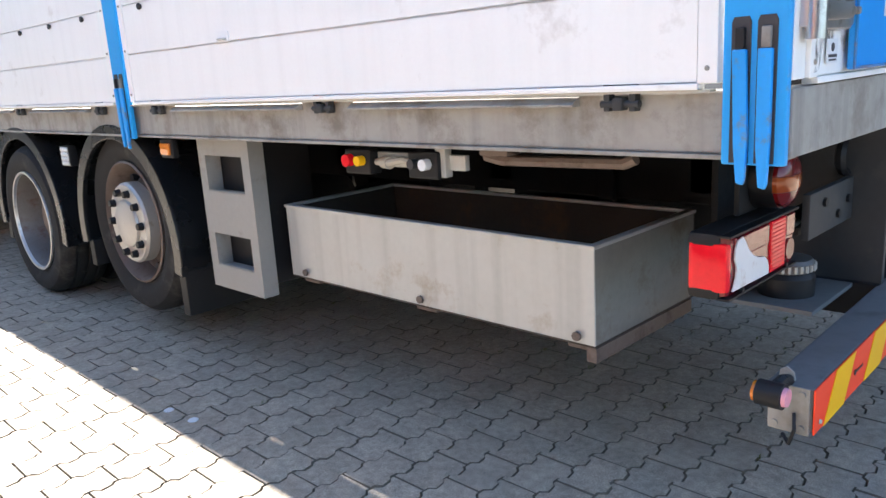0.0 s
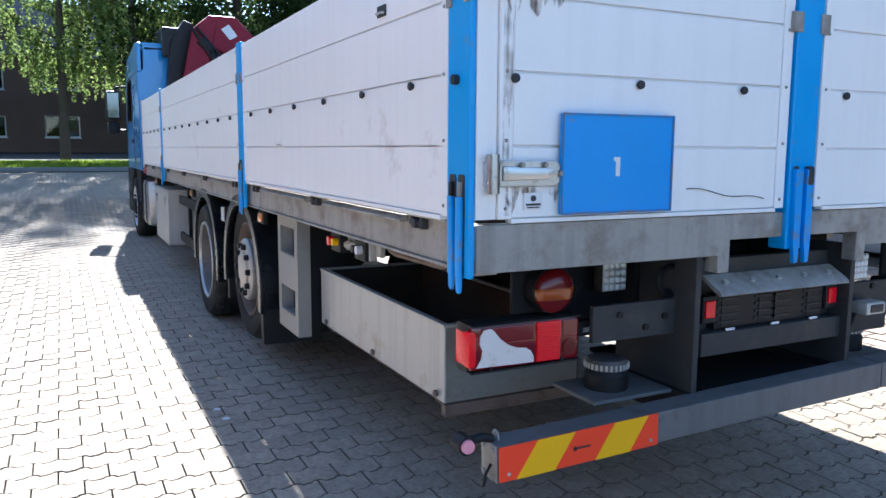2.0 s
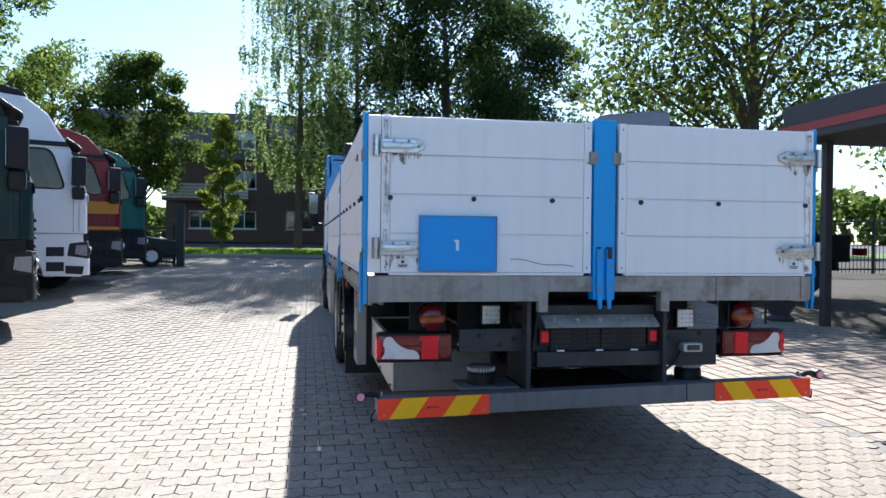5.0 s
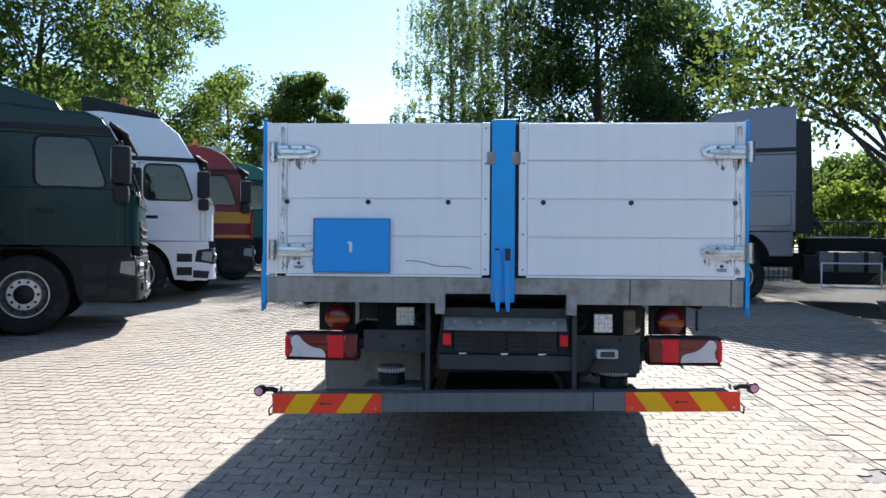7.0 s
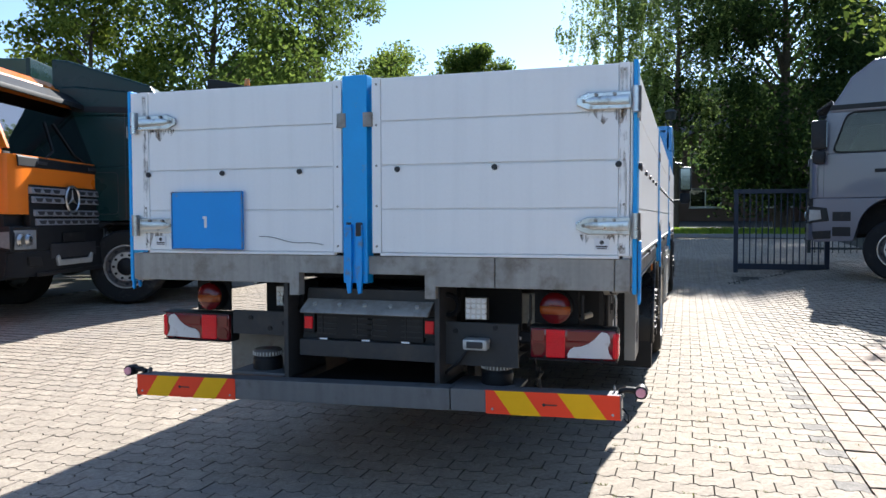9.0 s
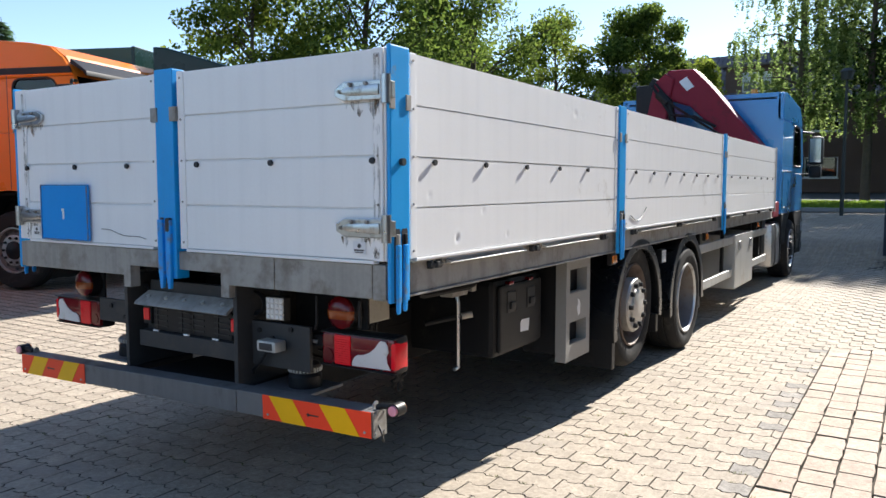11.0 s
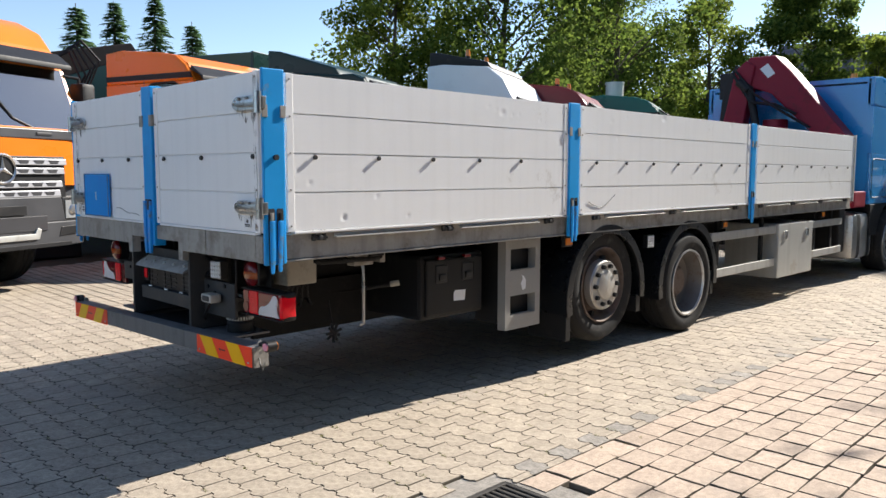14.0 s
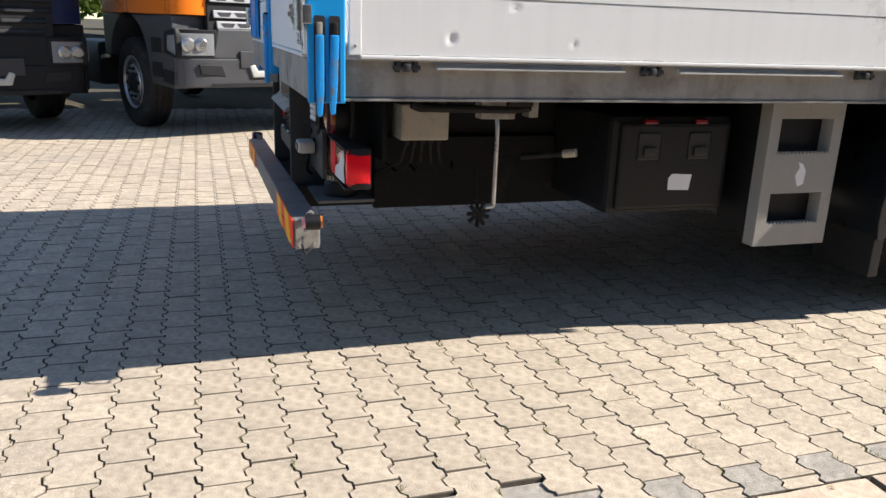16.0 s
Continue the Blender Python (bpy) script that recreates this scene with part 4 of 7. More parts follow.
# rear lamp carriers and side plates
for side in (-1, 1):
    bm = B()
    y = side * 0.385
    box(bm, -0.42, -0.03, y - 0.012, y + 0.012, 0.46, 1.01, 0.003)
    part("side_plate", bm, DARKSTEEL, truck)
    bm = B()
    box(bm, -0.20, -0.165, y, side * 1.15, 0.755, 0.80, 0.003)
    part("cross_bar", bm, CHASSIS, truck)
    bm = B()
    box(bm, -0.14, -0.12, y, side * 0.74, 0.735 if side < 0 else 0.64, 0.855 if side < 0 else 0.84, 0.003)
    plate = part("lamp_carrier", bm, DARKSTEEL, truck)
    for dy, z in ((0.06, 0.80), (0.14, 0.77), (0.25, 0.82)):
        bm = B()
        cyl(bm, (-0.121, y + side * dy, z), (-0.112, y + side * dy, z), 0.012, seg=8)
        part("bolt", bm, BLACK, plate)
    bm = B()
    lathe(bm, [(0.055, 0.0), (0.075, 0.01), (0.08, 0.03), (0.07, 0.045), (0.05, 0.03), (0.045, 0.0)], 20, pose(-0.16, y + side * 0.02, 0.915, 0, 0, -90) @ Matrix.Diagonal((0.75, 0.75, 0.75, 1)))
    part("grommet_ring", bm, BLACK, plate)
    bm = B()
    box(bm, -0.40, -0.38, y, side * 0.70, 0.70, 1.0, 0.003)
    part("back_plate", bm, CHASSIS, truck)
    # tail lamp: black tray, dark red lens in fields, bright centre field, torn film, side lens
    yi, yo = (side * 0.775, side * 1.178) if side < 0 else (0.788, 1.178)
    zc, fx = 0.758, -0.135
    def across(u):
        return yi + (yo - yi) * u
    def field(name, u0, u1, w0, w1, x0, x1, material, parent, bevel=0.004, label=""):
        bm = B()
        a, b = sorted((across(u0), across(u1)))
        box(bm, x0, x1, a, b, zc + w0, zc + w1, bevel)
        return part(name, bm, material, parent, label)
    tl = field("tail_lamp", -0.01, 1.0, -0.078, 0.078, fx - 0.10, fx - 0.02, BLACK, truck, 0.018, "cracked red tail lamp with a torn white film")
    field("lamp_lens", 0.005, 0.985, -0.070, 0.070, fx - 0.045, fx - 0.006, REDLENS, tl, 0.016)
    field("lamp_field", 0.03, 0.17, 0.006, 0.062, fx - 0.02, fx - 0.003, REDLENS, tl)
    bm = B()
    cyl(bm, (fx - 0.02, across(0.10), zc - 0.028), (fx - 0.002, across(0.10), zc - 0.028), 0.030, 0.027, 20)
    part("round_reflector", bm, DARKRED, tl)
    bright = field("reflector", 0.19, 0.41, -0.063, 0.063, fx - 0.02, fx - 0.001, BRIGHTRED, tl)
    for k in range(12):
        field("lens_rib", 0.20, 0.40, -0.058 + 0.0098 * k, -0.0535 + 0.0098 * k, fx - 0.003, fx + 0.0008, BRIGHTRED, bright, 0.001)
    field("lamp_field", 0.43, 0.90, 0.012, 0.062, fx - 0.02, fx - 0.003, REDLENS, tl)
    bm = B()
    prism(bm, [(across(0.44 + 0.5 * u), zc + w) for u, w in ((0.0, -0.060), (0.0, -0.042), (0.05, -0.024), (0.14, -0.012), (0.30, -0.008), (0.46, 0.005), (0.60, 0.026), (0.70, 0.050), (0.76, 0.060), (0.88, 0.057), (0.94, 0.040), (0.95, 0.015), (0.90, -0.005), (0.92, -0.03), (1.0, -0.056))], "x", fx - 0.004, fx - 0.0005)
    part("torn_film", bm, TAPE, tl, "torn white film", smooth=0)
    field("side_lens", 0.93, 1.004, -0.058, 0.056, fx - 0.095, fx - 0.004, BRIGHTRED, tl, 0.012)
    for w in (-0.072, 0.070):
        bm = B()
        a, b = sorted((across(0.0), across(0.99)))
        box(bm, fx - 0.03, fx + 0.001, a, b, zc + w - 0.003, zc + w + 0.003, 0.002)
        part("lamp_frame", bm, BLACK, tl)
    for u in (0.18, 0.82):
        bm = B()
        cyl(bm, (fx - 0.006, across(u), zc - 0.062), (fx + 0.004, across(u), zc - 0.062), 0.006, seg=8)
        part("lens_screw", bm, BLACK, tl)
    bm = B()
    cyl(bm, (fx - 0.06, yi, zc), (fx - 0.06, side * 0.64, zc), 0.018, 0.012, 10)
    box(bm, fx - 0.08, fx - 0.035, min(side * 0.62, side * 0.67), max(side * 0.62, side * 0.67), zc - 0.03, zc + 0.03, 0.006)
    part("lamp_plug", bm, BLACK, tl)
    bm = B()
    cyl(bm, (fx - 0.03, side * 0.745, zc + 0.012), (fx - 0.03, side * 0.69, zc + 0.016), 0.008, seg=10)
    part("wing_nut", bm, GALV, tl)
    # round lamp: a domed red lens with an amber belt
    yy = -0.885 if side < 0 else 0.905
    bm = B()
    cyl(bm, (-0.19, yy, 0.918), (-0.135, yy, 0.918), 0.074, 0.072, 28)
    rl = part("round_lamp", bm, BLACK, truck, "round red and amber lamp")
    dome = [(0.070, 0.0), (0.069, 0.010), (0.060, 0.020), (0.045, 0.027), (0.025, 0.031), (0.001, 0.032)]
    for nm, lo, hi, mt in (("upper_lens", 0.011, 0.08, DARKRED), ("amber_belt", -0.026, 0.010, DARKAMBER), ("lower_lens", -0.08, -0.027, DARKRED)):
        bm = B()
        lathe(bm, dome, 32, pose(-0.135, yy, 0.918, 0, 0, -90))
        for z, up in ((lo, False), (hi, True)):
            bmesh.ops.bisect_plane(bm, geom=bm.verts[:] + bm.edges[:] + bm.faces[:], plane_co=(0, 0, 0.918 + z), plane_no=(0, 0, 1), clear_outer=up, clear_inner=not up)
        part(nm, bm, mt, rl)
    bm = B()
    ya, yb = sorted((side * 0.80, side * 1.0))
    box(bm, -0.205, -0.192, ya, yb, 0.84, 1.01, 0.003)
    part("lamp_bracket", bm, CHASSIS, rl)
    # low round beacon on a ledge
    yb = -0.60 if side < 0 else 0.62
    bm = B()
    box(bm, -0.34, -0.10, min(side * 0.37, side * 0.74), max(side * 0.37, side * 0.74), 0.535, 0.548, 0.003)
    part("ledge", bm, BUMPER, truck)
    bm = B()
    lathe(bm, [(0.001, -0.548), (0.075, -0.548), (0.075, -0.60), (0.066, -0.615), (0.066, -0.615)], 28, pose(-0.22, yb, 0, -90, 0, 0))
    bc = part("rubber_buffer", bm, BLACK, truck, "low round rubber buffer with a ribbed metal band")
    bm = B()
    lathe(bm, [(0.066, -0.615), (0.072, -0.618), (0.072, -0.640), (0.064, -0.650), (0.001, -0.654)], 28, pose(-0.22, yb, 0, -90, 0, 0))
    part("metal_band", bm, DISH, bc)
    for i in range(28):
        a = 2 * math.pi * i / 28
        bm = B()
        box(bm, -0.22 + 0.073 * math.cos(a) - 0.003, -0.22 + 0.073 * math.cos(a) + 0.003, yb + 0.073 * math.sin(a) - 0.003, yb + 0.073 * math.sin(a) + 0.003, 0.620, 0.638)
        part("grip_rib", bm, GALV, bc)

# coupling recess: bent cover, panel and small red lamps
bm = B()
prism(bm, [(-0.10, 0.93), (-0.02, 0.885), (-0.012, 0.872), (-0.018, 0.868), (-0.105, 0.918)], "y", -0.30, 0.345)
cov = part("bent_cover_plate", bm, RAIL, truck, "bent grey cover plate above the coupling recess")
for i in range(5):
    bm = B()
    cyl(bm, (-0.055, -0.24 + 0.13 * i, 0.905), (-0.05, -0.24 + 0.13 * i, 0.914), 0.01, seg=8)
    part("bolt", bm, GALV, cov)
bm = B()
prism(bm, [(-0.345, 0.66), (0.395, 0.66), (0.395, 0.72), (0.36, 0.98), (-0.31, 0.98), (-0.345, 0.72)], "x", -0.16, -0.12, 0.004)
box(bm, -0.12, -0.06, -0.33, 0.385, 0.655, 0.735, 0.006)
part("coupling_panel", bm, DARKSTEEL, truck)
bm = B()
box(bm, -0.12, -0.085, -0.25, 0.30, 0.737, 0.865, 0.006)
holder = part("plate_holder", bm, BLACK, truck, "empty black number plate holder")
for y in (-0.24, -0.06, 0.02, 0.19):
    bm = B()
    for i in range(4):
        box(bm, -0.086, -0.080, y, y + 0.10, 0.76 + 0.026 * i, 0.766 + 0.026 * i)
    box(bm, -0.086, -0.080, y + 0.02, y + 0.026, 0.75, 0.86)
    part("holder_ribs", bm, KNOB, holder)
for y in (-0.20, 0.02, 0.22):
    bm = B()
    box(bm, -0.062, -0.0575, y - 0.02, y + 0.02, 0.738, 0.746)
    part("printed_bar", bm, STICKER, holder, smooth=0)
for y in (-0.285, 0.335):
    bm = B()
    box(bm, -0.12, -0.075, y - 0.03, y + 0.03, 0.765, 0.86, 0.006)
    sl = part("plate_lamp", bm, BLACK, truck)
    bm = B()
    box(bm, -0.078, -0.068, y - 0.022, y + 0.022, 0.785, 0.845, 0.004)
    part("lamp_lens", bm, BRIGHTRED, sl)
# reversing camera and its bent wire
bm = B()
box(bm, -0.11, -0.04, 0.50, 0.615, 0.725, 0.775, 0.012)
cam_box = part("small_lamp", bm, GALV, truck, "small clear number plate lamp")
bm = B()
box(bm, -0.042, -0.036, 0.52, 0.595, 0.735, 0.765, 0.004)
part("lamp_window", bm, INK, cam_box)
bm = B()
rod(bm, [(-0.10, 0.52, 0.73), (-0.09, 0.47, 0.66), (-0.10, 0.42, 0.62), (-0.12, 0.40, 0.60)], 0.008)
part("cable", bm, BLACK, truck)
bm = B()
rod(bm, [(-0.1, 0.80, 0.98), (-0.1, 0.80, 0.87), (-0.1, 0.79, 0.84)], 0.006)
part("cable", bm, BLACK, truck)
bm = B()
rod(bm, [(-0.1, 1.03, 0.98), (-0.1, 1.03, 0.87)], 0.007)
part("cable", bm, BLACK, truck)

# under-run bumper
bm = B()
box(bm, -0.04, 0.055, -1.185, 0.47, 0.459, 0.558, 0.006)
box(bm, -0.04, 0.055, 0.474, 1.203, 0.460, 0.559, 0.006)
bumper = part("underrun_bumper", bm, BUMPER, truck, "grey steel under-run bumper", m=pose(0, 0, 0.5, 1.34) @ pose(0, 0, -0.5))
bm = B()
box(bm, -0.70, -0.04, -0.30, 0.33, 0.52, 0.535)
for y in (-0.385, 0.395):
    box(bm, -0.4, -0.03, y - 0.03, y + 0.03, 0.45, 0.55, 0.004)
part("bumper_arm", bm, CHASSIS, truck)
for side, ya, yb in ((-1, -1.187, -0.617), (1, 0.635, 1.205)):
    bm = B()
    box(bm, 0.056, 0.0595, ya, yb, 0.457, 0.559, 0.001)
    mark = part("marker_plate", bm, ORANGE, bumper, "orange and yellow striped reflective plate", smooth=0)
    for off in (0.039, 0.313):
        if side > 0:
            pts = [(ya + off + 0.073, 0.457), (ya + off + 0.203, 0.457), (ya + off + 0.130, 0.559), (ya + off, 0.559)]
        else:
            pts = [(yb - off - 0.203, 0.457), (yb - off - 0.073, 0.457), (yb - off, 0.559), (yb - off - 0.130, 0.559)]
        bm = B()
        prism(bm, pts, "x", 0.0597, 0.0612)
        part("stripe", bm, YELLOW, mark, smooth=0)
    bm = B()
    yc = (ya + yb) / 2
    box(bm, 0.0612, 0.0622, yc - 0.03, yc + 0.025, 0.505, 0.510)
    cyl(bm, (0.0612, yc - 0.03, 0.5075), (0.0622, yc - 0.03, 0.5075), 0.007, seg=10)
    part("printed_bar", bm, INK, mark, smooth=0)
    for yr in (ya + 0.03, yb - 0.03):
        bm = B()
        cyl(bm, (0.0605, yr, 0.478), (0.0645, yr, 0.478), 0.006, 0.004, 8)
        part("rivet", bm, GALV, mark)
    # end plate with its bolts, a bent tab and a rubber arm with a marker lamp
    e = ya if side < 0 else yb
    bm = B()
    box(bm, -0.035, 0.05, e, e + side * 0.005, 0.453, 0.56, 0.002)
    for xx, zz in ((-0.02, 0.468), (0.035, 0.468), (-0.02, 0.545), (0.035, 0.545)):
        cyl(bm, (xx, e + side * 0.004, zz), (xx, e + side * 0.010, zz), 0.008, seg=8)
    part("end_bracket", bm, RAIL, bumper)
    bm = B()
    prism(bm, [(-0.025, 0.559), (0.01, 0.559), (0.006, 0.578), (-0.008, 0.588), (-0.022, 0.58)], "y", e - side * 0.03, e - side * 0.024, 0.001)
    part("bent_tab", bm, RAIL, bumper)
    bm = B()
    rod(bm, [(0.0, e - side * 0.01, 0.564), (0.0, e + side * 0.02, 0.575), (0.0, e + side * 0.05, 0.574), (0.0, e + side * 0.078, 0.570)], 0.0135)
    cyl(bm, (-0.026, e + side * 0.082, 0.568), (0.026, e + side * 0.082, 0.568), 0.027, 0.027, 18)
    arm = part("marker_arm", bm, BLACK, bumper, "rubber arm with a small round marker lamp")
    for x, m_ in ((0.026, PINK), (-0.026, AMBER)):
        bm = B()
        cyl(bm, (x - 0.008, e + side * 0.082, 0.568), (x + 0.008, e + side * 0.082, 0.568), 0.022, 0.019, 18)
        part("marker_lens", bm, m_, arm)
    bm = B()
    rod(bm, [(0.02, e + side * 0.006, 0.50), (0.03, e + side * 0.03, 0.475), (0.02, e + side * 0.03, 0.44), (0.0, e + side * 0.012, 0.45)], 0.004, 6)
    part("loose_wire", bm, BLACK, bumper)

# side guards, locker, tanks
for side in (-1, 1):
    y0, y1 = sorted((side * 1.19, side * 1.16))
    for x0, x1 in ((-6.58, -5.0), (-8.78, -7.68)) if side > 0 else ((-6.2, -5.0),):
        for z0, z1 in ((0.435, 0.52), (0.80, 0.885)):
            bm = B()
            box(bm, x0, x1, y0, y1, z0, z1, 0.006)
            part("side_guard_rail", bm, GALV if side > 0 else CHASSIS, truck)
        for x in (x0 + 0.25, x1 - 0.25):
            bm = B()
            box(bm, x - 0.03, x + 0.03, y0 - side * 0.05, y1 - side * 0.05, 0.42, 1.0)
            part("guard_post", bm, CHASSIS, truck)
    bm = B()
    x0, x1 = (-7.65, -6.6) if side > 0 else (-8.1, -6.95)
    y0, y1 = sorted((side * 1.215, side * 0.6))
    box(bm, x0, x1, y0, y1, 0.29, 0.90, 0.012)
    locker = part("locker", bm, GALV, truck, "dull silver sheet-metal locker with two catches")
    for x in (x0 + 0.2, x1 - 0.2):
        bm = B()
        box(bm, x - 0.045, x + 0.045, side * 1.214, side * 1.23, 0.72, 0.82, 0.008)
        part("catch", bm, CHROME, locker)
    bm = B()
    y0, y1 = sorted((side * 1.2, side * 0.55))
    box(bm, -10.1, -9.25, y0, y1, 0.28, 0.92, 0.09)
    tank = part("fuel_tank", bm, ALU, truck, "aluminium fuel tank with straps")
    for x in (-9.45, -9.9):
        bm = B()
        box(bm, x - 0.03, x + 0.03, min(y0, y1) - 0.006, max(y0, y1) + 0.006, 0.274, 0.926, 0.09)
        part("strap", bm, BLACK, tank)
    bm = B()
    box(bm, -9.2, -8.95, side * 0.5, side * 1.1, 0.4, 1.0, 0.02)
    part("battery_case", bm, BLACK, truck)

# loading crane behind the cab
bm = B()
box(bm, -9.75, -9.15, -0.45, 0.45, 0.95, 1.35, 0.03)
cyl(bm, (-9.45, 0, 1.3), (-9.45, 0, 2.25), 0.2, 0.17, 20)
box(bm, -9.7, -9.2, -1.2, 1.2, 1.0, 1.22, 0.02)
part("crane_base", bm, CRANE, truck, "dark red crane base with outriggers")
bm = B()
prism(bm, [(-0.72, 2.05), (-0.42, 1.9), (-0.30, 2.6), (-0.22, 3.03), (-0.36, 3.12), (-0.52, 2.98)], "x", -9.40, -9.18, 0.03)
part("crane_column", bm, CRANE, truck, "dark red crane link")
bm = B()
prism(bm, [(-0.50, 2.95), (-0.32, 3.16), (0.05, 3.16), (0.28, 2.92), (1.05, 1.98), (0.82, 1.80), (0.0, 2.62), (-0.3, 2.72)], "x", -9.62, -9.22, 0.03)
boom = part("crane_boom", bm, CRANE, truck, "dark red folded crane boom")
bm = B()
prism(bm, [(-0.16, 2.98), (-0.05, 3.05), (0.06, 2.90), (-0.04, 2.84)], "x", -9.219, -9.215)
part("label_sheet", bm, STICKER, boom, "white label", smooth=0)
bm = B()
cyl(bm, (-9.3, -0.60, 1.9), (-9.3, -0.48, 2.7), 0.07, seg=14)
part("crane_cylinder", bm, BLACK, truck)
bm = B()
cyl(bm, (-9.2, -0.3, 2.72), (-9.2, -0.12, 1.9), 0.055, seg=14)
part("crane_cylinder", bm, BLACK, truck)
bm = B()
cyl(bm, (-9.18, -0.45, 2.82), (-9.18, -0.30, 2.68), 0.07, seg=16)
part("crane_cylinder", bm, BLACK, truck)
bm = B()
rod(bm, [(-9.17, -0.55, 2.95), (-9.15, -0.42, 2.75), (-9.15, -0.25, 2.5), (-9.15, 0.1, 2.45), (-9.15, 0.4, 2.3)], 0.022)
part("crane_hose", bm, BLACK, truck)
bm = B()
rod(bm, [(-9.16, -0.5, 2.98), (-9.13, -0.2, 2.62), (-9.14, 0.2, 2.35), (-9.14, 0.6, 2.1)], 0.018)
part("crane_hose", bm, BLACK, truck)
bm = B()
prism(bm, [(-0.86, 2.15), (-0.62, 1.95), (-0.48, 3.05), (-0.62, 3.1), (-0.8, 2.8)], "x", -9.7, -9.42, 0.03)
box(bm, -9.66, -9.5, -0.9, -0.62, 2.6, 3.0, 0.03)
part("crane_jib", bm, BLACK, truck)

# recessed handles of the driver's side boards, a scratch on the tail board
for x, z in ((-0.62, 1.80), (-1.96, 1.377)):
    bm = B()
    box(bm, x - 0.035, x + 0.035, -HW - 0.003, -HW + 0.004, z - 0.018, z + 0.018, 0.002)
    hd = part("recessed_handle", bm, BOARD if z < 1.5 else KNOB, truck)
    bm = B()
    rod(bm, [(x - 0.025, -HW - 0.002, z - 0.008), (x - 0.02, -HW - 0.012, z - 0.008), (x + 0.02, -HW - 0.012, z - 0.008), (x + 0.025, -HW - 0.002, z - 0.008)], 0.004, 6)
    part("grip", bm, GALV, hd)
bm = B()
rod(bm, [(0.0125, -0.50 + 0.034 * i, 1.232 - 0.004 * i + 0.006 * math.sin(i * 0.9)) for i in range(11)], 0.0016, 5)
part("scratch", bm, INK, truck)

bm = B()
rod(bm, [(-2.80 - 0.36 * i / 10, HW + 0.0005, 1.245 - 0.05 * math.sin(math.pi * i / 10) + 0.05 * (i / 10) ** 2) for i in range(11)], 0.0022, 5)
part("scratch", bm, INK, truck)


def rounded(corners, r, n=5):
    """The corners of a window rounded off: one list of points per corner."""
    out = []
    k = len(corners)
    for i in range(k):
        p, a, b = (Vector(corners[j % k]) for j in (i, i - 1, i + 1))
        s, e = p + (a - p).normalized() * r, p + (b - p).normalized() * r
        out.append([((1 - t) ** 2 * s + 2 * t * (1 - t) * p + t * t * e) for t in [q / n for q in range(n + 1)]])
    return out


